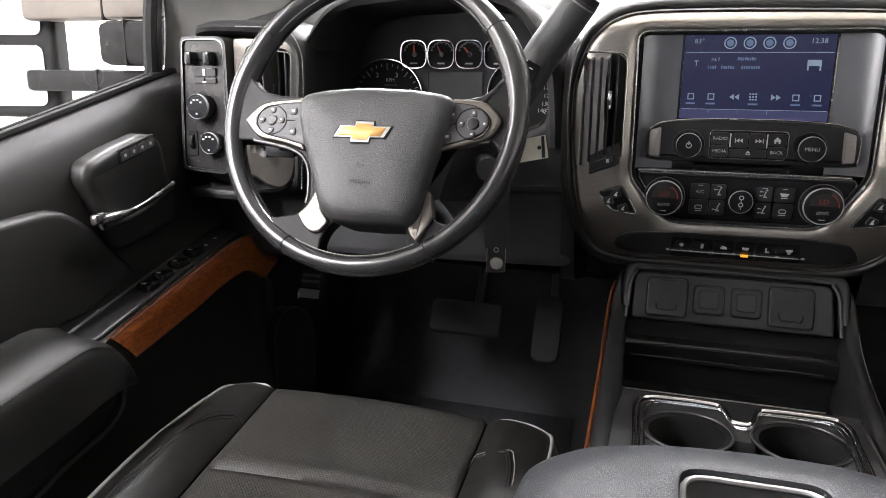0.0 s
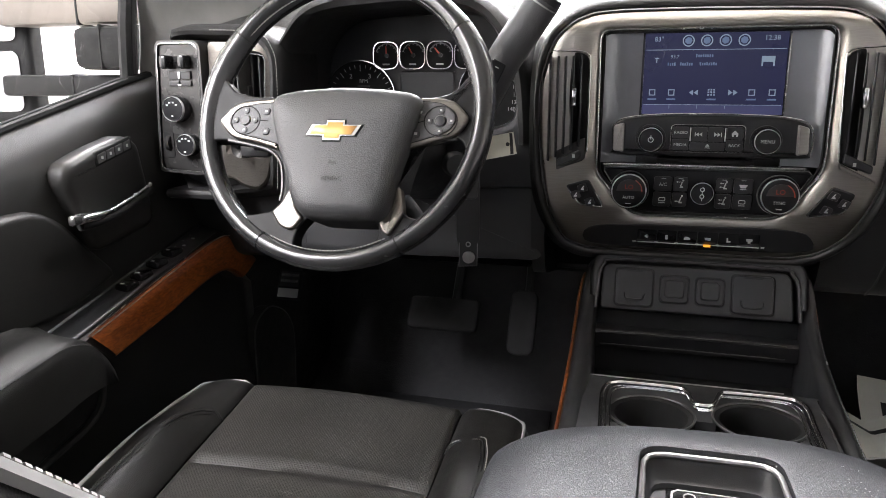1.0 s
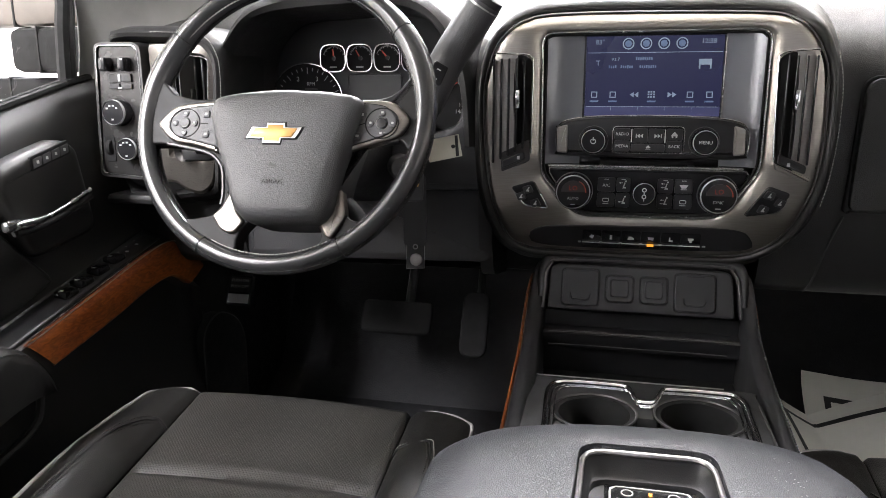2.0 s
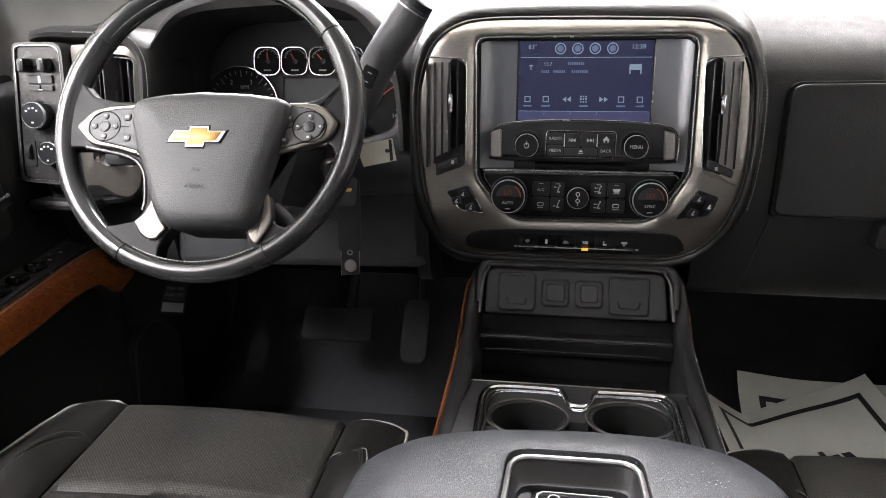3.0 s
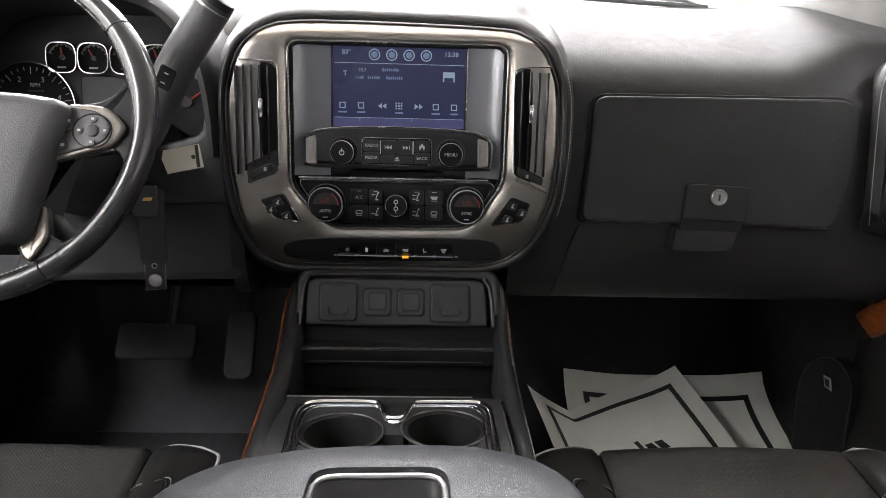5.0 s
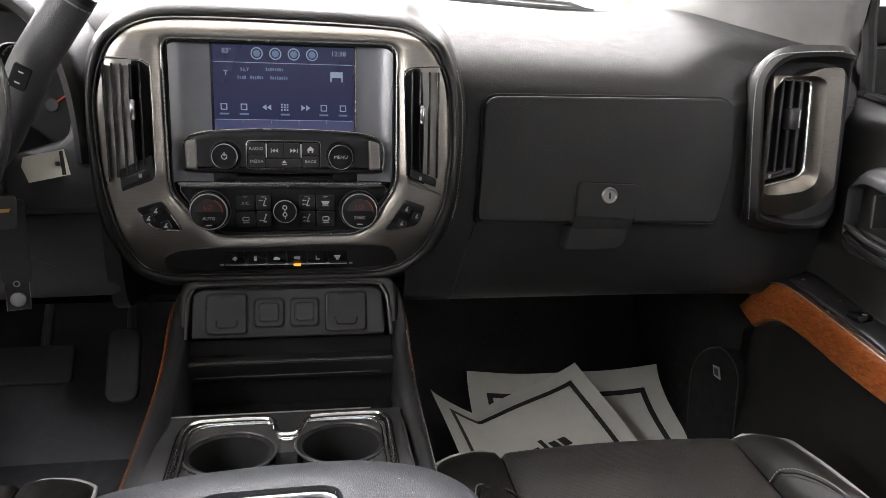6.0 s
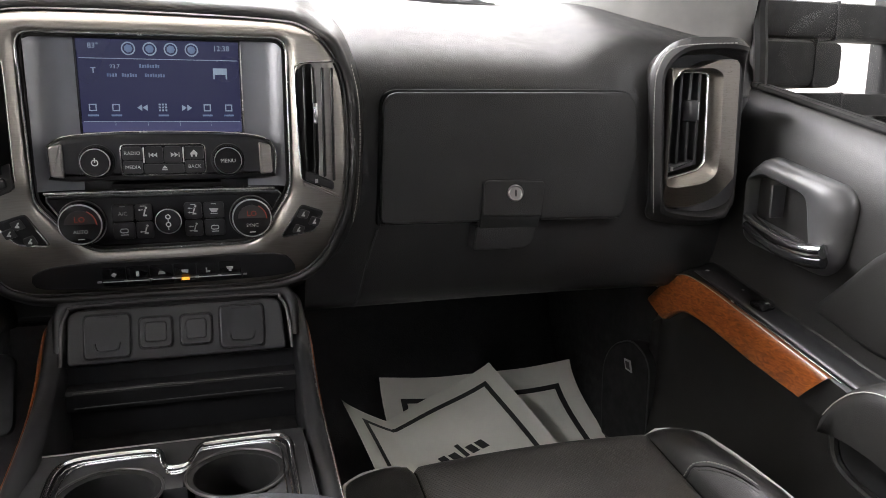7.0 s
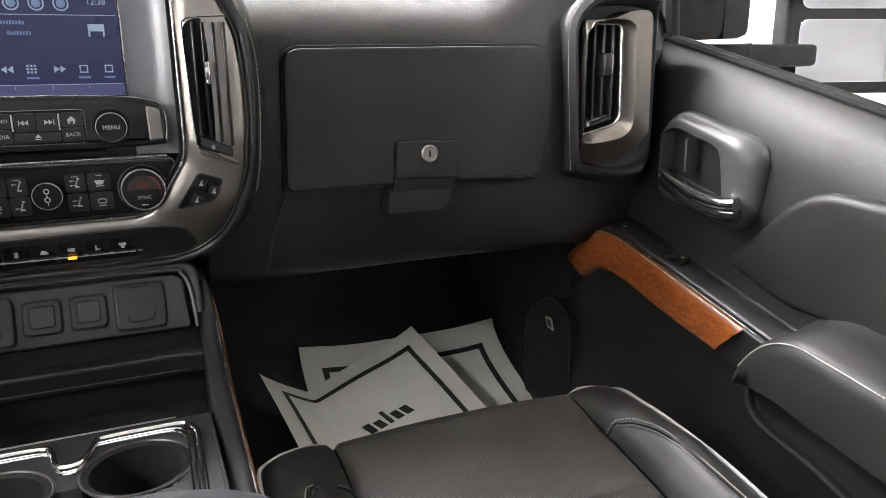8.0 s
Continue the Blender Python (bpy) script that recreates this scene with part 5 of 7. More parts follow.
bow = [(-0.0330, -0.0070), (-0.0125, -0.0070), (-0.0120, -0.0125), (0.0090, -0.0125), (0.0100, -0.0070), (0.0265, -0.0070), (0.0335, 0.0065), (0.0135, 0.0065), (0.0130, 0.0115), (-0.0085, 0.0115), (-0.0090, 0.0065), (-0.0265, 0.0065)]
EM = WM @ pose(0.0125, -0.0305, 0.0402)
part("emblem_bed", slab([(u * 1.06, v * 1.10) for u, v in bow], EM, -0.003, 0.0012, 0.0004), RUBBER, hub)
emb = part("emblem", slab(bow, EM, -0.002, 0.0026, 0.0008), CHROME, hub, "chrome edged gold emblem")
part("emblem_fill", slab([(u * 0.84, v * 0.76) for u, v in bow], EM, 0.001, 0.0032, 0.0004), GOLD, emb)
letters("AIRBAG", 0.0072, WM @ pose(0.0165, -0.0860, 0.0412), BLACK, hub)
part("marker", slab([(0.010, -0.0690), (0.020, -0.0690), (0.019, -0.0655), (0.0155, -0.0670), (0.012, -0.0640)], WM, 0.0390, 0.0412, 0), BLACK, hub)
covers = {-1: ([(-0.060, 0.014), (-0.085, 0.0200), (-0.112, 0.0205), (-0.139, 0.0265), (-0.150, 0.037), (-0.165, 0.052), (-0.174, 0.0), (-0.166, -0.036), (-0.1485, -0.035), (-0.118, -0.0375), (-0.090, -0.0425), (-0.073, -0.0505), (-0.062, -0.066), (-0.0575, -0.096), (-0.040, -0.098), (-0.030, -0.050)],
               [(-0.0575, -0.088), (-0.059, -0.108), (-0.069, -0.120), (-0.095, -0.1255), (-0.120, -0.128), (-0.112, -0.143), (-0.085, -0.161), (-0.050, -0.169), (-0.035, -0.160), (-0.036, -0.149), (-0.030, -0.135), (-0.014, -0.118), (-0.030, -0.088)]),
          1: ([(0.090, 0.016), (0.132, 0.0240), (0.143, 0.0315), (0.152, 0.044), (0.166, 0.054), (0.176, 0.0), (0.170, -0.040), (0.159, -0.041), (0.153, -0.0285), (0.142, -0.0255), (0.100, -0.0325), (0.087, -0.0395), (0.079, -0.054), (0.079, -0.074), (0.085, -0.092), (0.066, -0.094), (0.060, -0.050)],
              [(0.084, -0.086), (0.089, -0.104), (0.096, -0.118), (0.114, -0.122), (0.134, -0.117), (0.130, -0.130), (0.100, -0.153), (0.066, -0.166), (0.060, -0.158), (0.066, -0.145), (0.067, -0.134), (0.054, -0.118), (0.060, -0.086)])}
metal = {-1: [(-0.1535, -0.012), (-0.134, 0.0090), (-0.114, 0.0135), (-0.080, 0.0165), (-0.068, -0.047), (-0.098, -0.0385), (-0.132, -0.0340)],
         1: [(0.1605, -0.004), (0.143, 0.0145), (0.127, 0.0180), (0.102, 0.0185), (0.088, -0.0440), (0.126, -0.0320), (0.1500, -0.0245)]}
pads = {-1: [(-0.1405, -0.012), (-0.126, 0.0030), (-0.108, 0.0080), (-0.078, 0.0105), (-0.066, -0.041), (-0.100, -0.0330), (-0.126, -0.0285)],
        1: [(0.1475, -0.005), (0.134, 0.0090), (0.118, 0.0125), (0.100, 0.0130), (0.088, -0.0385), (0.124, -0.0270), (0.1410, -0.0200)]}
feet = {-1: [(-0.048, -0.093), (-0.056, -0.111), (-0.067, -0.121), (-0.056, -0.136), (-0.046, -0.1415), (-0.036, -0.1400), (-0.026, -0.127), (-0.037, -0.115), (-0.043, -0.093)],
        1: [(0.082, -0.087), (0.080, -0.112), (0.066, -0.125), (0.072, -0.138), (0.080, -0.1430), (0.093, -0.121), (0.0945, -0.112), (0.089, -0.087)]}
runs = {-1: [(-0.140, -0.0350), (-0.118, -0.0385), (-0.090, -0.0440), (-0.0735, -0.0520), (-0.0635, -0.0665), (-0.0590, -0.0930), (-0.0600, -0.1070)],
        1: [(0.148, -0.0270), (0.125, -0.0295), (0.100, -0.0340), (0.0885, -0.0405), (0.0805, -0.0545), (0.0803, -0.0740), (0.0850, -0.0890), (0.0900, -0.1040)]}
rounds = {-1: (-0.1150, -0.0120), 1: (0.1285, -0.0100)}
smalls = {-1: [(-0.0880, -0.0010), (-0.0860, -0.0255)], 1: [(0.1050, -0.0005), (0.1015, -0.0255)]}
for s in (-1, 1):
    for outline in covers[s]:
        part("spoke_cover", slab(rounded(outline, 0.005, 3), WM, -0.012, 0.0085, 0.0022, 3), COVER, wheel, "satin black spoke cover")
    spoke = part("spoke", slab(rounded(metal[s], [0.006, 0.012, 0.02, 0.003, 0.003, 0.02, 0.012]), WM, 0.002, 0.0150, 0.003, 3), DARKSATIN, wheel, "satin metal spoke")
    part("spoke_foot", slab(rounded(feet[s], 0.004, 3), WM, 0.0, 0.0135, 0.0025, 3), DARKSATIN, wheel, "bright satin metal spoke foot")
    part("spoke_run", tube(smooth([on_wheel(u, v, 0.0078) for u, v in runs[s]], 5), 0.0024, 8), DULL, wheel)
    pad = part("key_pad", slab(rounded(pads[s], [0.012, 0.012, 0.02, 0.002, 0.002, 0.02, 0.012]), WM, 0.005, 0.0165, 0.0015), HUB, spoke)
    part("pad_line", tube([on_wheel(u, v, 0.0155) for u, v in rounded(pads[s], [0.012, 0.012, 0.02, 0.002, 0.002, 0.02, 0.012])], 0.0006, 5, closed=True), RUBBER, spoke)
    pc = rounds[s]
    part("pad_groove", tube([on_wheel(pc[0] + 0.0190 * math.cos(q), pc[1] + 0.0175 * math.sin(q), 0.0165) for q in np.linspace(0, 6.283, 41)[:-1]], 0.0007, 5, closed=True), RUBBER, pad)
    part("round_pad", lathe([(0.0062, 0.0150), (0.0060, 0.0182), (0.0035, 0.0186), (0, 0.0186)], WM @ pose(*pc, 0), 24), KEY, pad)
    part("centre_ring", lathe([(0.0070, 0.0160), (0.0067, 0.0176), (0.0060, 0.0172)], WM @ pose(*pc, 0), 24), STEEL, pad)
    for a in (0, 90, 180, 270):
        bu, bv = pc[0] + 0.0128 * math.cos(radians(a)), pc[1] + 0.0120 * math.sin(radians(a))
        part("button", lathe([(0.0042, 0.0155), (0.0038, 0.0178), (0, 0.0182)], WM @ pose(bu, bv, 0), 14), HUB, pad)
        part("marker", slab(rect(-0.0013, 0.0013, -0.0011, 0.0011), WM @ pose(bu, bv, 0.0180), 0, 0.0005, 0), PRINT, pad)
    for u, v in smalls[s]:
        part("button", slab(rounded(rect(u - 0.0045, u + 0.0045, v - 0.0045, v + 0.0045), 0.0035, 3), WM, 0.014, 0.0180, 0.0012), HUB, pad)
        part("marker", slab(rect(u - 0.0018, u + 0.0018, v - 0.0014, v + 0.0014), WM, 0.0178, 0.0184, 0), PRINT, pad)
    part("pad_groove", tube([on_wheel(smalls[s][0][0] + s * -0.003, -0.0125, 0.0165), on_wheel(pc[0] - s * 0.019, pc[1], 0.0165)], 0.0006, 5), RUBBER, pad)
part("wheel_back", lathe([(0.07, -0.02), (0.065, -0.05), (0.055, -0.07), (0.0, -0.07)], WM @ pose(0.015, -0.045, 0), 32), LOWER, wheel)
part("stalk", tube([(-0.47, 0.86, 0.655), (-0.535, 0.845, 0.662), (-0.575, 0.838, 0.668)], [0.009, 0.010, 0.011], 12), BLACK, column)
part("paddle", box(-0.60, -0.555, 0.835, 0.850, 0.648, 0.672, 0.006), BLACK, column)
wrap = tube(smooth([on_wheel(0.082, -0.098, -0.012), on_wheel(0.098, -0.115, -0.016), on_wheel(0.108, -0.135, -0.016)], 4), 0.013, 10)
part("wiring_cover", wrap, RUBBER, column)

# ---- centre console ----
cons = thing("centre_console", (0.0, 0.80, FLOOR_Z), "black centre console with bin, cup holders and wood edge", "console")
CL, CR = -0.122, 0.141
for s, xi, xo, xo2 in ((-1, CL, -0.146, -0.153), (1, CR, 0.162, 0.168)):
    run = [tuple(p) for p in smooth([(0.50, 0.352, -0.2), (0.66, 0.372, 0.0), (0.80, 0.388, 0.35), (0.92, 0.405, 0.7), (0.985, 0.427, 0.9), (1.014, 0.455, 0.7), (1.034, 0.478, 0.2), (1.06, 0.484, -0.2)], 4)]
    rows = []
    for y, zt, f in run:
        xb = xo + (xo2 - xo) * f
        xin = xi + 0.006 * s * min(1, max(0, (y - 0.86) / 0.08))
        rows.append([(xb + 0.012 * s, y, FLOOR_Z), (xb + 0.006 * s, y, zt - 0.045), (xb, y, zt - 0.012), (xb - 0.0012 * s, y, zt - 0.006), (xb - 0.004 * s, y, zt - 0.002), (xb - 0.009 * s, y, zt), (xin + 0.004 * s, y, zt - 0.001), (xin, y, zt - 0.006), (xin, y, 0.29)])
    part("side_rail", sheet(rows), RAIL, cons, "dark grey console side rail", soft=60)
    drop = 0.020 if s < 0 else 0.034
    part("wood_edge", tube([(xo + 0.0035 * s + (xo2 - xo) * f, y, zt - drop) for y, zt, f in run[:27]], 0.0026 if s < 0 else 0.0020, 8, flat=1.3), WOOD, cons, "orange brown wood edge strip")
    # Only the right rail gets a bright tube, its edge highlight painted in.
    if s > 0:
        part("rail_line", tube([(xo + (xo2 - xo) * f - 0.0020 * s, y, zt - 0.0036) for y, zt, f in run[:18]], 0.0010, 6), EDGE, cons)
# cup holder tray, with two wells sunk into it
tray_z = 0.384
NX, NY = 74, 52
TX0, TX1, TY0, TY1 = -0.126, 0.138, 0.52, 0.842
wells = ((-0.048, 0.748, 0.046), (0.066, 0.757, 0.047))
rows = []
for j in range(NY + 1):
    y = TY0 + (TY1 - TY0) * j / NY
    row = []
    for i in range(NX + 1):
        x, d = TX0 + (TX1 - TX0) * i / NX, 0.0
        for wx, wy, wr in wells:
            q = math.hypot(x - wx, y - wy)
            d = max(d, 0.075 * min(1, max(0, (wr - q) / 0.006)))
        if abs(x - 0.008) < 0.03 and abs(y - 0.715) < 0.025:
            d = max(d, 0.03)
        row.append((x, y, tray_z - d))
    rows.append(row)
part("cup_tray", sheet(rows), BLACK, cons, "black tray with two cup wells")
for wx, wy, wr in wells:
    part("well_ring", tube([(wx + (wr + 0.001) * math.cos(a), wy + (wr + 0.001) * math.sin(a), tray_z + 0.001) for a in np.linspace(0, 6.283, 49)[:-1]], 0.0014, 6, closed=True), DULL, cons)
    # Dark shell added inside the well so that it reads black.
    part("well_liner", lathe([(wr + 0.0005, 0.0004), (wr - 0.006, -0.0008), (wr - 0.0085, -0.066), (0.0, -0.0665)], pose(wx, wy, tray_z), 40), RUBBER, cons)
    part("grip_tab", box(wx + 0.012, wx + 0.016, wy - 0.048, wy - 0.028, tray_z - 0.05, tray_z - 0.008, 0.002), BLACK, cons)
chrome = smooth([(-0.098, 0.60), (-0.101, 0.706), (-0.104, 0.767), (-0.103, 0.800), (-0.095, 0.817), (-0.074, 0.8225), (-0.019, 0.822), (-0.007, 0.812), (-0.002, 0.787), (0.005, 0.7785), (0.016, 0.7795), (0.023, 0.791), (0.030, 0.816), (0.042, 0.8225), (0.102, 0.823), (0.116, 0.816), (0.122, 0.798), (0.121, 0.760), (0.120, 0.706), (0.117, 0.60)], 6)
chrome = [(p[0], p[1], tray_z + 0.0035) for p in chrome]
part("chrome_trim", tube(chrome, 0.0032, 10, flat=0.9), CHROME, cons, "bright chrome trim round the cup wells")
for inset_k, inset_y, inset_r in ((0.950, 0.0062, 0.0013), (0.905, 0.0105, 0.0011)):
    part("chrome_line", tube([(0.009 + (x - 0.009) * inset_k, y - inset_y, tray_z + 0.0018) for x, y, z in chrome], inset_r, 8), CHROME, cons)
part("tray_side_line", tube([(0.134, 0.60, tray_z + 0.002), (0.137, 0.80, tray_z + 0.002)], 0.0015, 6), DULL, cons)
part("tray_edge", tube([(-0.126, 0.8425, tray_z + 0.0012), (0.104, 0.8425, tray_z + 0.0012)], 0.0009, 6), STEEL, cons)
# open bin behind the tray
BZ = 0.325
part("bin_floor", box(CL - 0.004, CR + 0.004, 0.835, 1.02, BZ - 0.01, BZ, 0.002), RUBBER, cons)
part("bin_front", box(CL - 0.001, CR + 0.001, 0.836, 0.842, BZ, tray_z - 0.0005, 0.0015), BLACK, cons)
rows = [[(x, y, z) for x in np.linspace(CL - 0.005, CR + 0.005, 5)] for y, z in ((1.012, BZ), (1.012, 0.366), (0.992, 0.369), (0.990, 0.373), (0.990, 0.391), (0.994, 0.395), (1.012, 0.397), (1.012, 0.420), (0.998, 0.424))]
part("bin_back", sheet(rows), KEY, cons, "stepped back wall of the open bin")
# Paler tubes stand for the highlights on the two step ridges.
for rz in (0.3745, 0.3935):
    part("step_edge", tube(smooth([(CL + 0.012, 0.9935, rz - 0.003), (CL + 0.020, 0.9895, rz), (CR - 0.028, 0.9895, rz), (CR - 0.020, 0.9935, rz - 0.003)], 4), 0.0010, 6), DULL, cons)
# socket panel with covers
SM = at_front(0.006, 0.992, 0.428, 20)
sock = part("socket_panel", slab(rounded([(-0.128, 0.0), (0.130, 0.0), (0.126, 0.060), (0.117, 0.066), (-0.118, 0.066), (-0.127, 0.060)], 0.006), SM, -0.02, 0.0, 0.003), BLACK, cons, "black socket panel")
for u0, u1, v0, v1, tab in ((-0.108, -0.056, 0.006, 0.059, True), (-0.046, -0.008, 0.014, 0.052, False), (0.002, 0.039, 0.014, 0.052, False), (0.049, 0.103, 0.006, 0.059, True)):
    cap = part("socket_cover", slab(rounded(rect(u0, u1, v0, v1), 0.007), SM, -0.002, 0.0045, 0.0018), RAIL, sock)
    part("cover_gap", slab(rounded(rect(u0 - 0.002, u1 + 0.002, v0 - 0.002, v1 + 0.002), 0.008), SM, -0.002, 0.0008, 0), RUBBER, sock)
    if not tab:
        part("cover_face", slab(rounded(rect(u0 + 0.006, u1 - 0.006, v0 + 0.007, v1 - 0.006), 0.005), SM, 0.002, 0.0060, 0.0014), BLACK, cap)
    if tab:
        part("pull_lip", tube(smooth([SM @ Vector((u, v, 0.0052)) for u, v in ((u0 + 0.012, v0 + 0.018), (u0 + 0.0135, v0 + 0.011), (u0 + 0.018, v0 + 0.0085), (u1 - 0.018, v0 + 0.0085), (u1 - 0.0135, v0 + 0.011), (u1 - 0.012, v0 + 0.018))], 4), 0.0009, 6), RAIL, cap)
        part("hinge_slot", slab(rounded(rect(u0 + 0.015, u1 - 0.015, v1 - 0.0042, v1 - 0.0028), 0.0005, 2), SM, 0.003, 0.0049, 0), RUBBER, cap)
# Thin lighter tube paints the glint along the rim's inner edge.
part("socket_rim", tube(smooth([SM @ Vector(p) for p in ((-0.1345, 0.000, 0.003), (-0.1330, 0.030, 0.004), (-0.1310, 0.052, 0.004), (-0.1250, 0.065, 0.003), (-0.1130, 0.0710, 0.002), (0.0, 0.0725, 0.002), (0.1130, 0.0710, 0.002), (0.1250, 0.065, 0.003), (0.1320, 0.052, 0.004), (0.1350, 0.030, 0.004), (0.1370, 0.000, 0.003))], 6), 0.0022, 8), DULL, cons, "thin grey line for the highlight on the rim above the sockets")
rows = []
for f in np.linspace(0, 1, 25):
    a = math.pi * (1 - f)
    cx, cv = 0.1420 * math.copysign(abs(math.cos(a)) ** 0.16, math.cos(a)), 0.016 + 0.066 * abs(math.sin(a)) ** 0.30
    mid = SM @ Vector((cx + 0.002, cv, 0.0))
    inn, far = SM @ Vector((cx * 0.935 + 0.002, cv - 0.010 * abs(math.sin(a)) ** 0.3, 0.0)), SM @ Vector((cx * 1.045 + 0.002, cv, -0.014))
    back, deep = SM @ Vector((cx * 1.05 + 0.002, cv, -0.050)), SM @ Vector((cx * 0.93 + 0.002, cv - 0.010, -0.022))
    rows.append([deep, inn, mid.lerp(inn, 0.6) + Vector((0, -0.003, 0.001)), mid + Vector((0, -0.0015, 0.001)), mid.lerp(far, 0.6) + Vector((0, 0, 0.003)), far, back])
part("socket_hood", sheet(rows), RAIL, cons, "dark satin hood round the socket panel", soft=60)
part("neck", box(-0.134, 0.147, 1.035, 1.10, 0.30, 0.505, 0.01), LOWER, cons)

# armrest lid
lid = thing("console_armrest", (0.0, 0.35, 0.34), "grey black vinyl armrest lid with a latch recess", "armrest")
out_l = rounded([(-0.190, 0.05), (-0.196, 0.585), (-0.150, 0.634), (-0.06, 0.655), (0.02, 0.663), (0.10, 0.660), (0.158, 0.640), (0.184, 0.592), (0.178, 0.05)], [0.02, 0.04, 0.05, 0.08, 0.05, 0.05, 0.05, 0.04, 0.02])
out_l = [tuple(p) for p in resample(out_l, 120)]
hole = [tuple(p) for p in resample(rounded([(-0.063, 0.35), (0.065, 0.35), (0.061, 0.607), (-0.059, 0.604)], [0.02, 0.02, 0.022, 0.022]), 120)]
def by_angle(ol, c, n):
    pts = [Vector(p) - c for p in resample(ol, 900)]
    ang = [math.atan2(p.y, p.x) for p in pts]
    res = []
    for i in range(n):
        want = -math.pi + 6.28318 * (i + 0.5) / n
        j = min(range(len(pts)), key=lambda q: abs((ang[q] - want + math.pi) % 6.28318 - math.pi))
        res.append(pts[j] + c)
    return res


lc = Vector((0.0, 0.47))
lo_, hi_ = by_angle(out_l, lc, 140), by_angle(hole, lc, 140)
bm = bmesh.new()
rings = []
for f, z in ((-0.004, 0.345), (-0.006, 0.385), (0.0, 0.398), (0.03, 0.409), (0.10, 0.416), (0.35, 0.420), (0.7, 0.421), (0.92, 0.4215), (0.985, 0.420), (1.0, 0.414), (1.0, 0.40)):
    rings.append([bm.verts.new((a.lerp(b, f).x, a.lerp(b, f).y, z)) for a, b in zip(lo_, hi_)])
for a, b in zip(rings, rings[1:]):
    for k in range(140):
        bm.faces.new((a[k], a[(k + 1) % 140], b[(k + 1) % 140], b[k]))
part("pad", bm, LIDVINYL, lid, "padded grained vinyl pad")
rim_l = [(p.x, p.y, 0.4155) for p in by_angle([tuple(Vector((x, y)).lerp(lc, 0.05)) for x, y in hole], lc, 100)]
part("latch_rim", tube(rim_l, 0.0028, 8, closed=True), STEEL, lid)
bm = bmesh.new()
rings = []
h2 = [p for p in by_angle(hole, lc, 100)]
for f, z in ((0.0, 0.412), (0.05, 0.414), (0.06, 0.410), (0.14, 0.3985), (0.17, 0.3970), (0.18, 0.392), (1.0, 0.392)):
    rings.append([bm.verts.new((p.lerp(lc, f).x, p.lerp(lc, f).y, z)) for p in h2])
for a, b in zip(rings[:-1], rings[1:]):
    for k in range(100):
        bm.faces.new((a[k], a[(k + 1) % 100], b[(k + 1) % 100], b[k]))
latch = part("latch_well", bm, BLACK, lid, "dark latch recess")
part("charging_plate", box(-0.036, 0.044, 0.40, 0.579, 0.390, 0.3945, 0.002), PIANO, latch)
part("charging_mark", frame_ring(rounded(rect(-0.032, 0.040, 0.43, 0.576), 0.008), rounded(rect(-0.030, 0.038, 0.432, 0.5745), 0.007), Matrix.Identity(4), 0.394, 0.3952, n=60), PRINT, latch)
for mx in (-0.016, 0.024):
    part("charging_mark", lathe([(0.0055, 0), (0.0055, 0.0006), (0.0043, 0.0006), (0.0043, 0)], pose(mx, 0.566, 0.3945), 18), PRINT, latch)
    part("charging_mark", box(mx - 0.009, mx + 0.006, 0.5540, 0.5560, 0.394, 0.3951, 0), PRINT, latch)
for k in range(4):
    part("charging_mark", box(-0.024 + 0.016 * k, -0.014 + 0.016 * k, 0.5455, 0.5475, 0.394, 0.3951, 0), PRINT, latch)
part("charging_mark", box(0.0025, 0.0055, 0.5645, 0.5690, 0.394, 0.3951, 0), AMBER, latch)
part("base", box(-0.172, 0.166, 0.0, 0.62, FLOOR_Z, 0.350, 0.02), LOWER, cons)
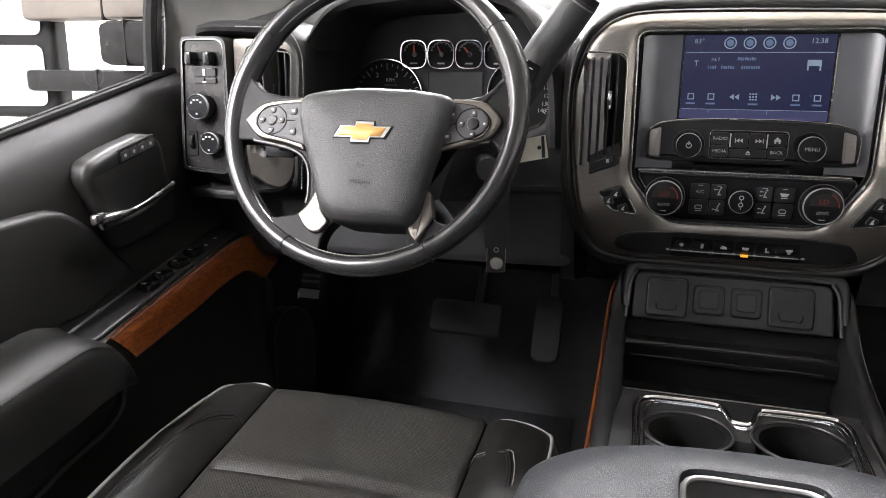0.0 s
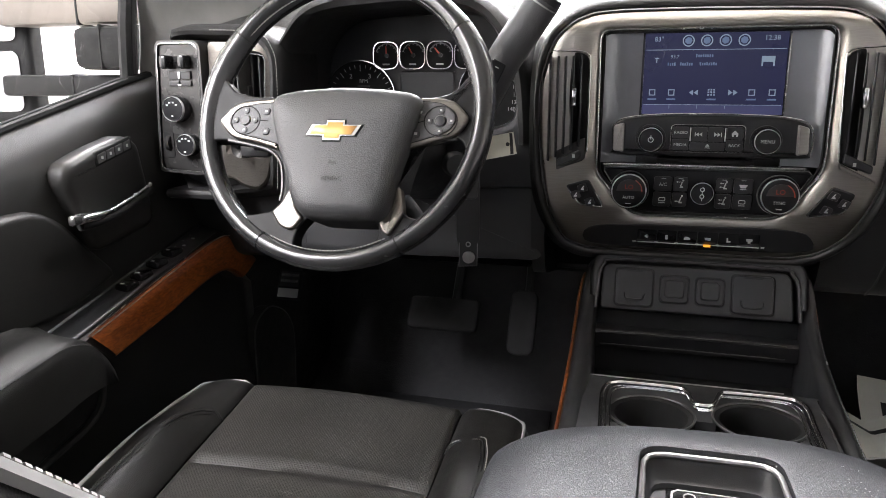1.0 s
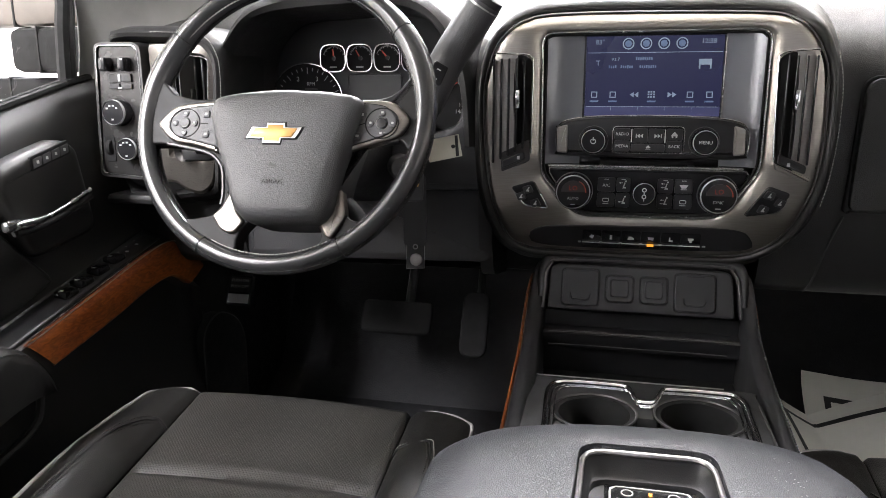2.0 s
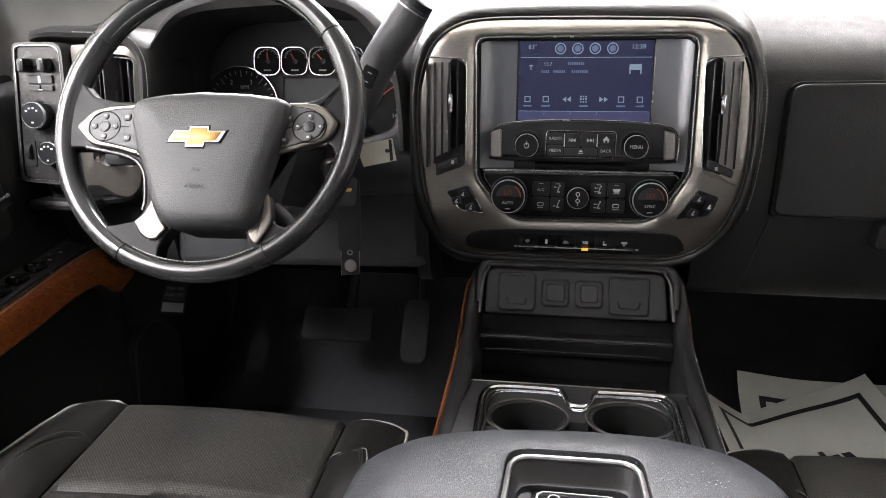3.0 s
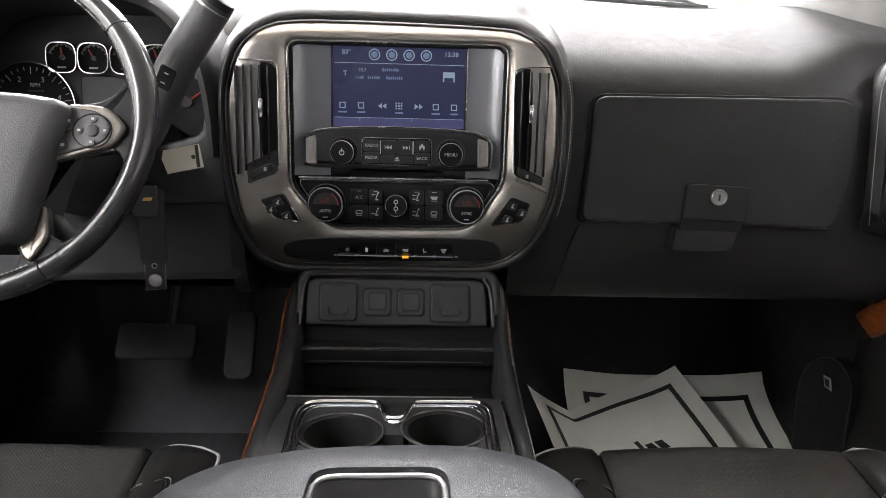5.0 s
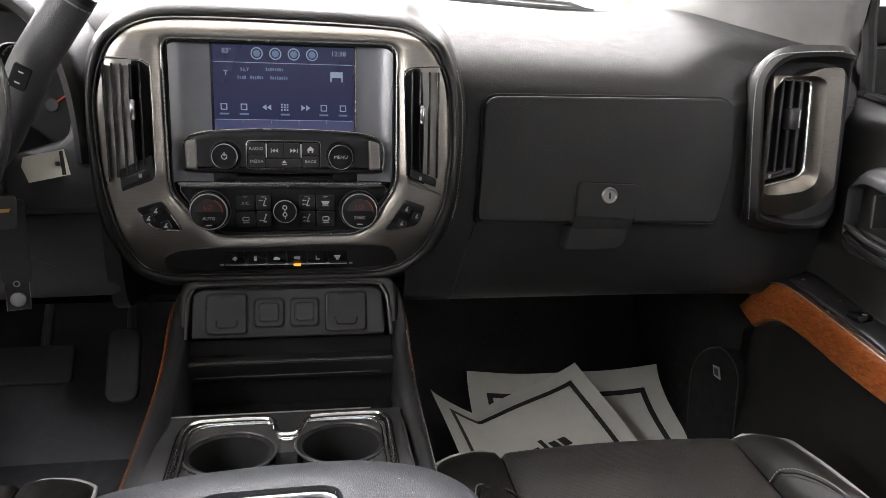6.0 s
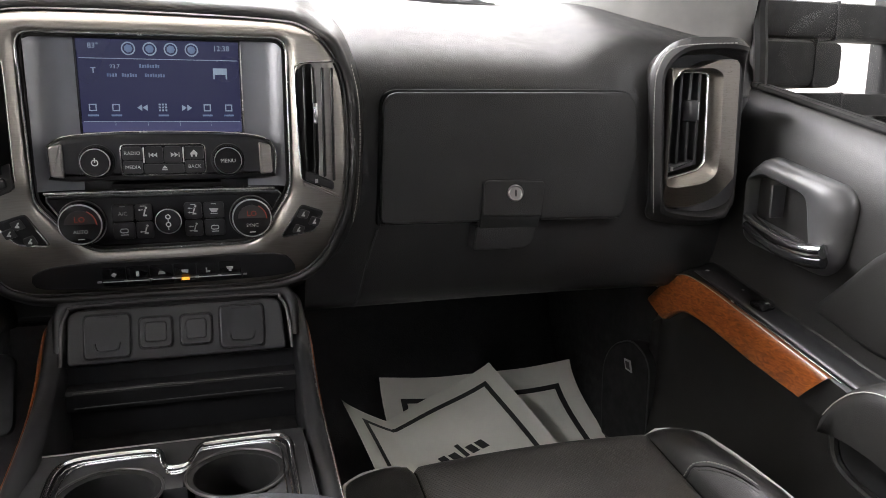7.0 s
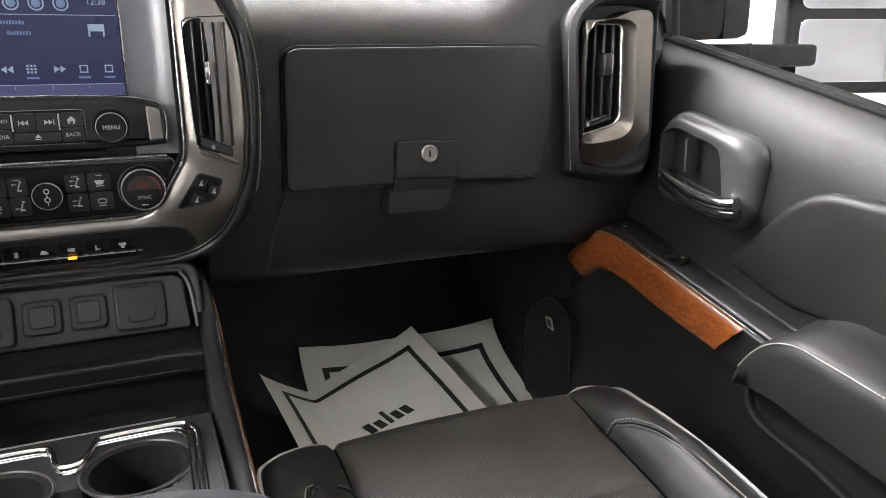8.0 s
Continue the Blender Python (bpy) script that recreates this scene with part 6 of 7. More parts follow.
# ---- seats ----
def seat(side, cx, recline, name_label):
    st = thing("front_seat", (cx, 0.55, FLOOR_Z), name_label, "seat", group="front seats")
    def half(u):
        """Half the cushion's width: broader beside the console than beside the door."""
        return 0.267 if u * side < 0 else 0.238


    def front(u):
        e = max(0.0, (abs(u) - 0.175) / (half(u) - 0.175))
        return 0.876 - 0.075 * (1 - math.sqrt(max(0.0, 1 - min(1, e) ** 2)))

    def level(u, y):
        """The cushion's height at u across and y along."""
        z = 0.313 - 0.20 * max(0, 0.85 - y)
        b = min(1, max(0, (abs(u) - 0.150) / 0.05))
        z += (0.040 * min(1, max(0.15, (0.88 - y) / 0.2))) * b * b * (3 - 2 * b)
        z += 0.006 * (1 - (u / 0.16) ** 2) if abs(u) < 0.16 else 0
        for g in (-0.160, 0.160):
            z -= 0.008 * math.exp(-((u - g) / 0.004) ** 2)
        z -= 0.007 * math.exp(-((y - 0.688 + 0.02 * side * u) / 0.005) ** 2) * (abs(u) < 0.158)
        d = max(0.0, front(u) - y)
        r = 0.040
        if d < r:
            z -= r - math.sqrt(max(0, r * r - (r - d) ** 2))
        e = half(u) - abs(u)
        r = 0.032
        if e < r:
            z -= r - math.sqrt(max(0, r * r - (r - e) ** 2))
        return z

    def patch(u0, u1, nu, y0=0.34, skirt=True):
        rows = []
        for i in range(nu + 1):
            u = u0 + (u1 - u0) * i / nu
            fy = front(u)
            ys = list(np.linspace(y0, fy - 0.05, 70)) + [fy - 0.05 + 0.05 * math.sin(q * math.pi / 24) for q in range(1, 13)]
            row = [(cx + u, y, level(u, y)) for y in ys]
            row += [(cx + u * 0.99, fy - 0.01, 0.24), (cx + u * 0.97, fy - 0.06, 0.20), (cx + u * 0.96, fy - 0.08, 0.15)]
            rows.append(row)
        return rows

    part("cushion_panel", sheet(patch(-0.159, 0.159, 60)), PERF, st, "perforated black leather cushion panel", soft=60)
    for s in (-1, 1):
        W = half(s)
        us = [0.161 + (W - 0.161) * math.sin(q * math.pi / 40) for q in range(21)]
        rows = []
        for u in us:
            u *= s
            fy = front(u)
            ys = list(np.linspace(0.34, fy - 0.05, 40)) + [fy - 0.05 + 0.05 * math.sin(q * math.pi / 24) for q in range(1, 13)]
            rows.append([(cx + u, y, level(u, y)) for y in ys] + [(cx + u * 0.99, fy - 0.01, 0.24), (cx + u * 0.97, fy - 0.06, 0.20), (cx + u * 0.96, fy - 0.08, 0.15)])
        rows.append([(x - s * 0.004, y, min(z, 0.15)) for x, y, z in rows[-1]])
        part("bolster", sheet(rows), LEATHER, st, "smooth black leather bolster", soft=60)
        edge = [(0.160, front(0.160) - 0.009)] + [(u, front(s * u) - 0.010) for u in (0.18, W - 0.053, W - 0.038, W - 0.025)] + [(W - 0.017, 0.822), (W - 0.013, 0.79), (W - 0.012, 0.74), (W - 0.012, 0.64), (W - 0.013, 0.50), (W - 0.015, 0.36)]
        part("piping", tube([(p.x, p.y, p.z + 0.0024) for p in smooth([(cx + s * u, y, level(s * u, y)) for u, y in edge], 5)], 0.0022, 8), PIPING, st, "light grey piping")
        inner = [(0.160, 0.770), (0.170, 0.770), (W - 0.060, 0.765), (W - 0.050, 0.748), (W - 0.041, 0.70), (W - 0.036, 0.60), (W - 0.030, 0.40)]
        groove = [(p.x, p.y, p.z + 0.0002) for p in smooth([(cx + s * (u - 0.0035 * (u > 0.17)), y - 0.0035, level(s * (u - 0.0035 * (u > 0.17)), y - 0.0035)) for u, y in inner], 6)]
        part("seam", tube(groove, 0.0013, 6), RUBBER, st)
        for d in (0.0, 0.007):
            path = [(p.x, p.y, p.z + 0.0007) for p in smooth([(cx + s * (u - d * (u > 0.17)), y - d, level(s * (u - d * (u > 0.17)), y - d)) for u, y in inner], 6)]
            part("stitching", stitches(path, 0.0008), (THREAD if side > 0 or s > 0 else DULL) if d == 0 else LEATHER, st)
    # backrest
    rows = []
    for i in range(31):
        u = -0.255 + 0.51 * i / 30
        row = []
        for j in range(20):
            z = 0.22 + 0.53 * j / 19
            b = min(1, max(0, (abs(u) - 0.15) / 0.06))
            y = 0.447 - (z - 0.26) * recline + 0.045 * b * b - 0.05 * max(0, (abs(u) - 0.225) / 0.03) ** 2 - 0.05 * max(0, (z - 0.70) / 0.06) ** 2
            row.append((cx + u, y, z))
        rows.append(row)
    part("backrest", sheet(rows), LEATHER, st, "black leather backrest", solid=0.06, soft=60)
    for s in (-1, 1):
        path = [(cx + s * 0.238, 0.447 - (z - 0.26) * recline + 0.037, z) for z in np.linspace(0.28, 0.70, 20)]
        part("piping", tube(path, 0.003, 6), PIPING, st)
        part("stitching", stitches([(cx + s * 0.215, 0.447 - (z - 0.26) * recline + 0.047, z) for z in np.linspace(0.28, 0.70, 20)], 0.0009), THREAD, st)
    part("seat_base", box(cx - 0.225, cx + 0.225, 0.30, 0.78, FLOOR_Z, 0.20, 0.02), LOWER, st)
    return st


seat(-1, -0.452, 1.0, "black leather driver seat with light grey piping")
seat(1, 0.430, 1.0, "black leather passenger seat with light grey piping")


# ---- doors ----
def belt(y):
    return 0.672 + (y - 0.634) * 0.25 if y > 0.55 else 0.651 - (0.55 - y) * 0.04


def door_unit(s):
    label = "charcoal vinyl front door with wood strip and armrest"
    dr = thing("door_1" if s < 0 else "door_2", (s * 0.80, 0.5, FLOOR_Z), label, "door", kind="structure")

    lift = 0.014 if s < 0 else 0.0

    def X(x):
        return s * x

    def ledge(y):
        """Height of the wood strip's upper edge."""
        return lift + (0.484 + (y - 0.984) * 0.236 if y > 0.40 else 0.346)

    rows = []
    ys = list(np.linspace(-0.08, 0.70, 14)) + list(np.linspace(0.72, 1.0, 15)) + [1.03, 1.06, 1.10, 1.13]
    for y in ys:
        zt, zb = ledge(min(y, 0.985)) - 1.1 * max(0, min(y, 1.09) - 1.02) ** 1.0 * 0.6, belt(y)
        f = min(1.0, max(0.0, (y - 1.05) / 0.08))
        lip = 0.046 * (1 - f) ** 0.7
        rows.append([(X(0.855), y, zb + 0.004), (X(0.835), y, zb + 0.006), (X(0.822), y, zb), (X(0.806), y, zb - 0.03), (X(0.797), y, zb - 0.08), (X(0.792), y, max(zt + 0.05, 0.54)),
                     (X(0.789), y, zt + 0.030), (X(0.786), y, zt + 0.017), (X(0.780), y, zt + 0.013), (X(0.789 - lip * 0.85), y, zt + 0.005), (X(0.789 - lip), y, zt),
                     (X(0.787 - lip), y, zt - 0.048), (X(0.787 - lip * 0.6), y, zt - 0.056), (X(0.772), y, zt - 0.07), (X(0.768), y, 0.26), (X(0.755), y, 0.18), (X(0.752), y, 0.06), (X(0.80), y, 0.03)])
    part("trim_panel", sheet(rows), DOORTRIM, dr, solid=-0.01 * s)
    part("outer_skin", sheet([[(X(0.90), y, z) for z in (0.0, 0.3, belt(y) - 0.045)] for y in np.linspace(-0.10, 1.2, 8)]), PAINT, dr, solid=0.01)
    # window seal and glass
    fy = FRAME_Y[s]
    seal = smooth([(X(0.832), y, belt(y) + 0.006) for y in np.linspace(-0.05, fy - 0.01, 12)], 2)
    part("window_seal", tube(seal, 0.006, 8), RUBBER, dr)
    part("window_seal", tube([(x + X(0.012), y, z + 0.002) for x, y, z in seal], 0.004, 8), RUBBER, dr)
    gl = part("window_glass", sheet([[(X(0.838), y, belt(min(y, fy))) for y in np.linspace(-0.05, fy - 0.01, 8)], [(X(0.70), y, 1.22) for y in np.linspace(-0.05, 0.62, 8)]]), SIDEGLASS, dr)
    gl.visible_shadow = False
    post = smooth([(X(0.840), fy, belt(fy) - 0.01), (X(0.836), fy + 0.001, 0.82), (X(0.832), fy + 0.004, 0.90), (X(0.79), fy - 0.08, 1.03), (X(0.74), fy - 0.23, 1.15), (X(0.70), 0.62, 1.22)], 4)
    part("window_frame", tube(post, 0.010, 8), RUBBER, dr)
    part("window_frame", tube([(p.x + X(0.008), p.y + 0.018, p.z) for p in post], 0.012, 8), BLACK, dr)
    part("sail_foot", tube(smooth([(X(0.832), fy - 0.01, belt(fy) + 0.004), (X(0.832), fy + 0.05, belt(fy + 0.05) + 0.002), (X(0.835), 1.135, belt(1.135) - 0.002)], 5), 0.007, 8), RUBBER, dr)
    # switch plate along the ledge
    rows = []
    for y in np.linspace(0.645, 0.99, 18):
        zt = ledge(y)
        rows.append([(X(0.7795), y, zt + 0.0155), (X(0.765), y, zt + 0.0125), (X(0.752), y, zt + 0.0085), (X(0.7475), y, zt + 0.0055)])
    plate = part("switch_plate", sheet(rows), KEY, dr, "matt black switch plate", solid=0.002 * s)
    part("bright_edge", tube([(X(0.7455), y, ledge(y) + 0.0045) for y in np.linspace(0.70, 0.93, 10)], 0.0009, 6), EDGE, plate)
    spots = [(0.757, 0.972), (0.7775, 0.938), (0.770, 0.907), (0.7775, 0.878)] if s > 0 else [(0.772, y) for y in (0.955, 0.935, 0.915, 0.86)] + [(0.760, y) for y in (0.945, 0.92, 0.80, 0.78)]
    for x, y in spots:
        part("marker", box(X(x) - 0.0022, X(x) + 0.0022, y - 0.002, y + 0.002, ledge(y) + 0.0140, ledge(y) + 0.0158, 0.0006), PRINT, plate)
    for y, x in ([(0.862, 0.765)] if s > 0 else [(0.895, 0.764), (0.858, 0.764), (0.822, 0.764), (0.79, 0.764)]):
        rk = part("window_switch", box(X(x) - 0.011, X(x) + 0.011, y - 0.014, y + 0.014, ledge(y) + 0.009, ledge(y) + 0.021, 0.004), PIANO, plate)
        part("marker", box(X(x) - 0.003, X(x) + 0.003, y - 0.011, y - 0.007, ledge(y) + 0.0205, ledge(y) + 0.0215, 0.0004), PRINT, rk)
        part("switch_edge", box(X(x) - 0.009, X(x) + 0.009, y + 0.0125, y + 0.0145, ledge(y) + 0.014, ledge(y) + 0.019, 0.0005), STEEL, rk)
    # wood strip
    rear = -0.030 if s < 0 else 0.0
    top = [(1.100, 0.422), (1.058, 0.457), (1.022, 0.478), (0.986, 0.483), (0.93, 0.4735), (0.835, 0.451), (0.716 + rear, 0.423 + rear * 0.24)]
    bot = [(1.047, 0.400), (1.030, 0.412), (1.012, 0.421), (0.985, 0.425), (0.93, 0.4175), (0.850, 0.3985), (0.757 + rear, 0.3815 + rear * 0.24)]
    top, bot = [(y, z + lift) for y, z in top], [(y, z + lift) for y, z in bot]
    tp_, bt_ = smooth([(y, z, 0) for y, z in top], 6), smooth([(y, z, 0) for y, z in bot], 6)
    rows = []
    for a, b in zip(tp_, bt_):
        row = []
        for f, xo in ((0, 0.748), (0.0, 0.742), (0.08, 0.7385), (0.3, 0.737), (0.7, 0.736), (0.93, 0.737), (1.0, 0.741), (1.0, 0.75)):
            q = a.lerp(b, f)
            row.append((X(xo), q.x, q.y))
        rows.append(row)
    part("wood_strip", sheet(rows), WOOD, dr, "glossy orange brown wood strip")
    part("bright_edge", tube([(X(0.7385), p.x, p.y + 0.001) for p in tp_[4:]], 0.0009, 6), STEEL, dr)
    # padded armrest
    rows = []
    def arm_top(y):
        return 0.458 - 0.074 * max(0, (y - 0.600) / 0.112) ** 2 - 0.20 * max(0, 0.60 - y) ** 1.15, 0.094 - 0.03 * max(0, (y - 0.575) / 0.135) ** 2

    for y in np.linspace(-0.05, 0.712, 40):
        zt, w = arm_top(y)
        zl = zt - 0.088 + 0.06 * max(0, (y - 0.575) / 0.135) ** 2
        rows.append([(X(0.795), y, zt + 0.012), (X(0.780), y, zt + 0.003), (X(0.760), y, zt), (X(0.790 - w + 0.014), y, zt - 0.003), (X(0.790 - w + 0.004), y, zt - 0.010), (X(0.790 - w), y, zt - 0.024), (X(0.790 - w + 0.004), y, zl), (X(0.770), y, zl - 0.012)])
    rows.append([(X(0.79), 0.716, 0.362 + 0.004 * k) for k in range(8)])
    arm = part("armrest_pad", sheet(rows), ARMREST, dr, "padded black leather armrest", soft=60)
    part("stitching", stitches(smooth([(X(0.790 - arm_top(y)[1] + 0.003), y, arm_top(y)[0] - 0.0092) for y in np.linspace(-0.02, 0.706, 36)], 2), 0.0008), THREAD if s > 0 else RUBBER, arm)
    # pull pocket below the armrest: a dark plate stands for its shaded hollow
    pk = rounded([(0.714, 0.350), (0.700, 0.358), (0.642, 0.354), (0.30, 0.290), (0.30, 0.190), (0.500, 0.255), (0.575, 0.283), (0.627, 0.297), (0.681, 0.308), (0.705, 0.321)], 0.012)
    pm = basis((X(0.7665), 0, 0), (0, 1, 0), (0, 0, 1)) if s < 0 else basis((X(0.7665), 0, 0), (0, -1, 0), (0, 0, 1))
    fl = 1 if s < 0 else -1
    part("pocket", slab([(fl * y, z) for y, z in pk], pm, -0.02, 0.002 + 0.004, 0.003), RUBBER, dr, "dark plate standing for the shaded door pocket")
    part("pocket_lip", tube(smooth([(X(0.758), y, z) for y, z in ((0.716, 0.352), (0.708, 0.323), (0.683, 0.306), (0.627, 0.294), (0.575, 0.280), (0.30, 0.186))], 6), 0.006, 8), DOORTRIM, dr)
    # upper soft insert
    ins = rounded([(0.802, 0.482), (0.754, 0.527), (0.712, 0.572), (0.668, 0.596), (0.596, 0.592), (-0.05, 0.580), (-0.05, 0.45), (0.70, 0.45)], [0.01, 0.03, 0.04, 0.04, 0.05, 0.01, 0.01, 0.02])
    im = basis((X(0.793), 0, 0), (0, fl, 0), (0, 0, 1))
    part("soft_insert", slab([(fl * y, z) for y, z in [tuple(p) for p in resample(ins, 90)]], im, -0.01, 0.010, 0.010, 4, dome=0.006), ARMREST, dr, "soft black leather door insert", soft=60)
    # release handle in its cup
    cup_o = rounded([(0.925, 0.545), (0.924, 0.645), (0.900, 0.672), (0.766, 0.641), (0.751, 0.622), (0.757, 0.548), (0.784, 0.524)], [0.01, 0.014, 0.014, 0.014, 0.014, 0.02, 0.02])
    cup_i = rounded([(0.922, 0.585), (0.922, 0.640), (0.898, 0.6435), (0.824, 0.6255), (0.8115, 0.560)], [0.006, 0.008, 0.01, 0.012, 0.008])
    hm = basis((X(0.786), 0, 0), (0, fl, 0), (0, 0, 1))
    CM = CUPGREY
    if s > 0:
        cup = part("handle_cup", frame_ring([(fl * y, z) for y, z in cup_o], [(fl * y, z) for y, z in cup_i], hm, -0.014, 0.014, n=96, prof=[(0.0, -0.016), (0.0, -0.006), (0.10, 0.004), (0.28, 0.011), (0.55, 0.014), (0.82, 0.012), (0.95, 0.005), (1.0, -0.006), (1.0, -0.016)]), CM, dr, "grey moulded handle surround")
        # Floor blackened to put shade into the depth of the grey cup.
        part("cup_floor", slab([(fl * y, z) for y, z in cup_i], hm, -0.020, -0.013, 0), BLACK, cup)
        part("cup_wall", box(X(0.786) - 0.012, X(0.786) + 0.012, 0.872, 0.876, 0.590, 0.634, 0.001), CM, cup)
    if s > 0:
        hp = smooth([(X(0.772), 0.914, 0.587), (X(0.765), 0.880, 0.577), (X(0.760), 0.83, 0.5655), (X(0.759), 0.790, 0.5625), (X(0.763), 0.766, 0.5645)], 5)
        hr = [0.0065 + 0.0035 * min(1, i / 10) for i in range(len(hp))]
    else:
        hp = smooth([(X(0.766), 0.862, 0.6020), (X(0.763), 0.82, 0.5905), (X(0.762), 0.785, 0.5815), (X(0.762), 0.752, 0.5765), (X(0.764), 0.718, 0.5755)], 5)
        hr = [0.0030 + 0.0035 * min(1, max(0, i - 13) / 3) for i in range(len(hp))]
    hd = part("release_handle", tube(hp, hr, 14, flat=0.9), CHROME if s > 0 else BRIGHT, dr, "chrome door release handle")
    part("handle_under", tube([(p.x + X(0.002), p.y, p.z - (0.0135 if s > 0 else 0.009)) for p in hp], 0.0085 if s > 0 else 0.006, 10), PIANO if s > 0 else RUBBER, hd)
    if s < 0:
        part("handle_tip", box(X(0.764) - 0.005, X(0.764) + 0.005, 0.700, 0.728, 0.5690, 0.5830, 0.004), BRIGHT, hd, "chrome handle tip")
        lk = rounded([(0.752, 0.520), (0.707, 0.622), (0.714, 0.644), (0.762, 0.6600), (0.830, 0.6755), (0.857, 0.664), (0.884, 0.540)], [0.025, 0.02, 0.012, 0.02, 0.02, 0.02, 0.025])
        blk = part("memory_switches", slab([(fl * y, z) for y, z in lk], basis((X(0.782), 0, 0), (0, fl, 0), (0, 0, 1)), -0.02, 0.008, 0.012, 4), DOORTRIM, dr, "grey switch block above the handle")
        part("switch_bed", slab(rounded([(fl * 0.766, 0.6370), (fl * 0.840, 0.6545), (fl * 0.838, 0.6735), (fl * 0.765, 0.6560)], 0.003, 2), basis((X(0.782), 0, 0), (0, fl, 0), (0, 0, 1)), 0.004, 0.0088, 0.0006), RUBBER, blk)
        for i in range(4):
            y = 0.7775 + 0.0168 * i
            z = 0.6490 + 0.0040 * i
            b = part("button", slab(rounded([(fl * (y - 0.0080), z - 0.0085), (fl * (y + 0.0080), z - 0.0045), (fl * (y + 0.0080), z + 0.0080), (fl * (y - 0.0080), z + 0.0040)], 0.002, 2), basis((X(0.782), 0, 0), (0, fl, 0), (0, 0, 1)), 0.006, 0.0098, 0.001), HUB, blk)
            part("marker", slab(rect(fl * y - 0.002, fl * y + 0.002, z - 0.002, z + 0.002), basis((X(0.782), 0, 0), (0, fl, 0), (0, 0, 1)), 0.0096, 0.0102, 0), PRINT, b)
    # speaker grille low at the front edge
    spk = rounded([(1.100, 0.12), (1.250, 0.11), (1.256, 0.25), (1.224, 0.298), (1.158, 0.330), (1.100, 0.306)], [0.01, 0.01, 0.03, 0.03, 0.03, 0.03])
    spm = basis((X(0.758), 0, 0), (0, fl, 0), (0, 0, 1))
    grille = part("speaker_grille", slab([(fl * y, z) for y, z in spk], spm, -0.02, 0.006, 0.004), RUBBER, dr, "black speaker grille")
    part("grille_edge", tube([spm @ Vector((fl * p.x, p.y, 0.004)) for p in resample(spk, 60)], 0.0016, 6, closed=True), LOWER, grille)
    if s > 0:
        part("badge", slab(rounded([(fl * 1.178, 0.287), (fl * 1.157, 0.289), (fl * 1.150, 0.268), (fl * 1.171, 0.269)], 0.001, 2), spm, 0.004, 0.0078, 0.0004), PIPING, grille, "small pale speaker badge")
        part("badge_print", slab([(fl * 1.173, 0.284), (fl * 1.160, 0.285), (fl * 1.155, 0.272), (fl * 1.168, 0.272)], spm, 0.0076, 0.0082, 0), BLACK, grille)
    return dr


door_unit(-1)
door_unit(1)


# ---- towing mirrors outside ----
def tow_mirror(s):
    mi = thing("wing_mirror", (s * 1.0, 1.05, 0.74), "black towing mirror on two arms outside the window", "mirror", group="wing mirrors")

    def X(x):
        return s * x

    def bx(x0, x1, *rest):
        return box(min(X(x0), X(x1)), max(X(x0), X(x1)), *rest)

    low = part("arm", bx(0.86, 1.222, 1.06, 1.12, 0.722, 0.760, 0.008), MIRRORARM, mi, "dark lower mirror arm")
    # The left upper arm is lighter and browner than the right.
    top = part("arm", bx(0.86, 1.222, 1.065, 1.13, 0.846, 0.905, 0.010), ARMGREY if s < 0 else MIRRORARM, mi, "upper mirror arm")
    cov = part("arm_cover", bx(0.86, 1.025, 1.025, 1.10, 0.768, 0.840, 0.014), MIRRORARM, mi, "black arm cover")
    part("joint", bx(1.060, 1.064, 1.0585, 1.10, 0.7205, 0.7615, 0.001), RUBBER, low)
    part("joint", bx(1.040, 1.044, 1.0635, 1.10, 0.8445, 0.9065, 0.001), RUBBER, top)
    part("joint", bx(0.965, 0.968, 1.0235, 1.09, 0.7665, 0.8415, 0.001), RUBBER, cov)
    hz = rounded(rect(-0.145, 0.125, -0.165, 0.22), 0.035)
    hz = [(u * s, v) for u, v in hz]
    m = basis((X(1.325), 1.06, 0.837), (1, -0.28 * s, 0), (0, 0, 1))
    part("head", slab(hz, m, -0.045, 0.0, 0.012, 3), MIRRORARM, mi, "black mirror housing")
    part("mirror_glass", slab(rounded(rect(-0.108 if s < 0 else -0.124, 0.124 if s < 0 else 0.108, -0.016, 0.200), 0.018), m, -0.004, 0.003, 0.001), MIRROR, mi)
    part("mirror_glass", slab(rounded(rect(-0.108 if s < 0 else -0.124, 0.124 if s < 0 else 0.108, -0.144, -0.034), 0.018), m, -0.004, 0.003, 0.001), MIRROR, mi)


tow_mirror(-1)
tow_mirror(1)

# ---- footwells ----
mat = thing("floor_mat", (-0.45, 1.15, FLOOR_Z), "black carpet mat on the driver floor", "floor mat")
rows = [[(x, y, z + 0.012) for x in np.linspace(-0.68, -0.24, 6)] for y, z in ((0.75, FLOOR_Z), (1.10, FLOOR_Z), (1.22, FLOOR_Z + 0.012), (1.34, FLOOR_Z + 0.035), (1.44, FLOOR_Z + 0.08))]
part("mat_sheet", sheet(rows), MATRUBBER, mat, solid=0.008)
brake = thing("brake_pedal", (-0.46, 1.30, 0.25), "wide black rubber brake pedal on a steel arm", "pedal")
part("pad", moved(slab(rounded(rect(-0.075, 0.075, -0.035, 0.035), 0.012), at_front(0, 0, 0, 35), 0, 0.012, 0.004), Matrix.Translation((-0.46, 1.36, 0.27))), RUBBER, brake)
part("arm", tube([(-0.44, 1.37, 0.27), (-0.43, 1.43, 0.42), (-0.43, 1.46, 0.62)], 0.010, 8), BLACK, brake)
gas = thing("accelerator_pedal", (-0.275, 1.30, 0.22), "narrow black accelerator pedal", "pedal")
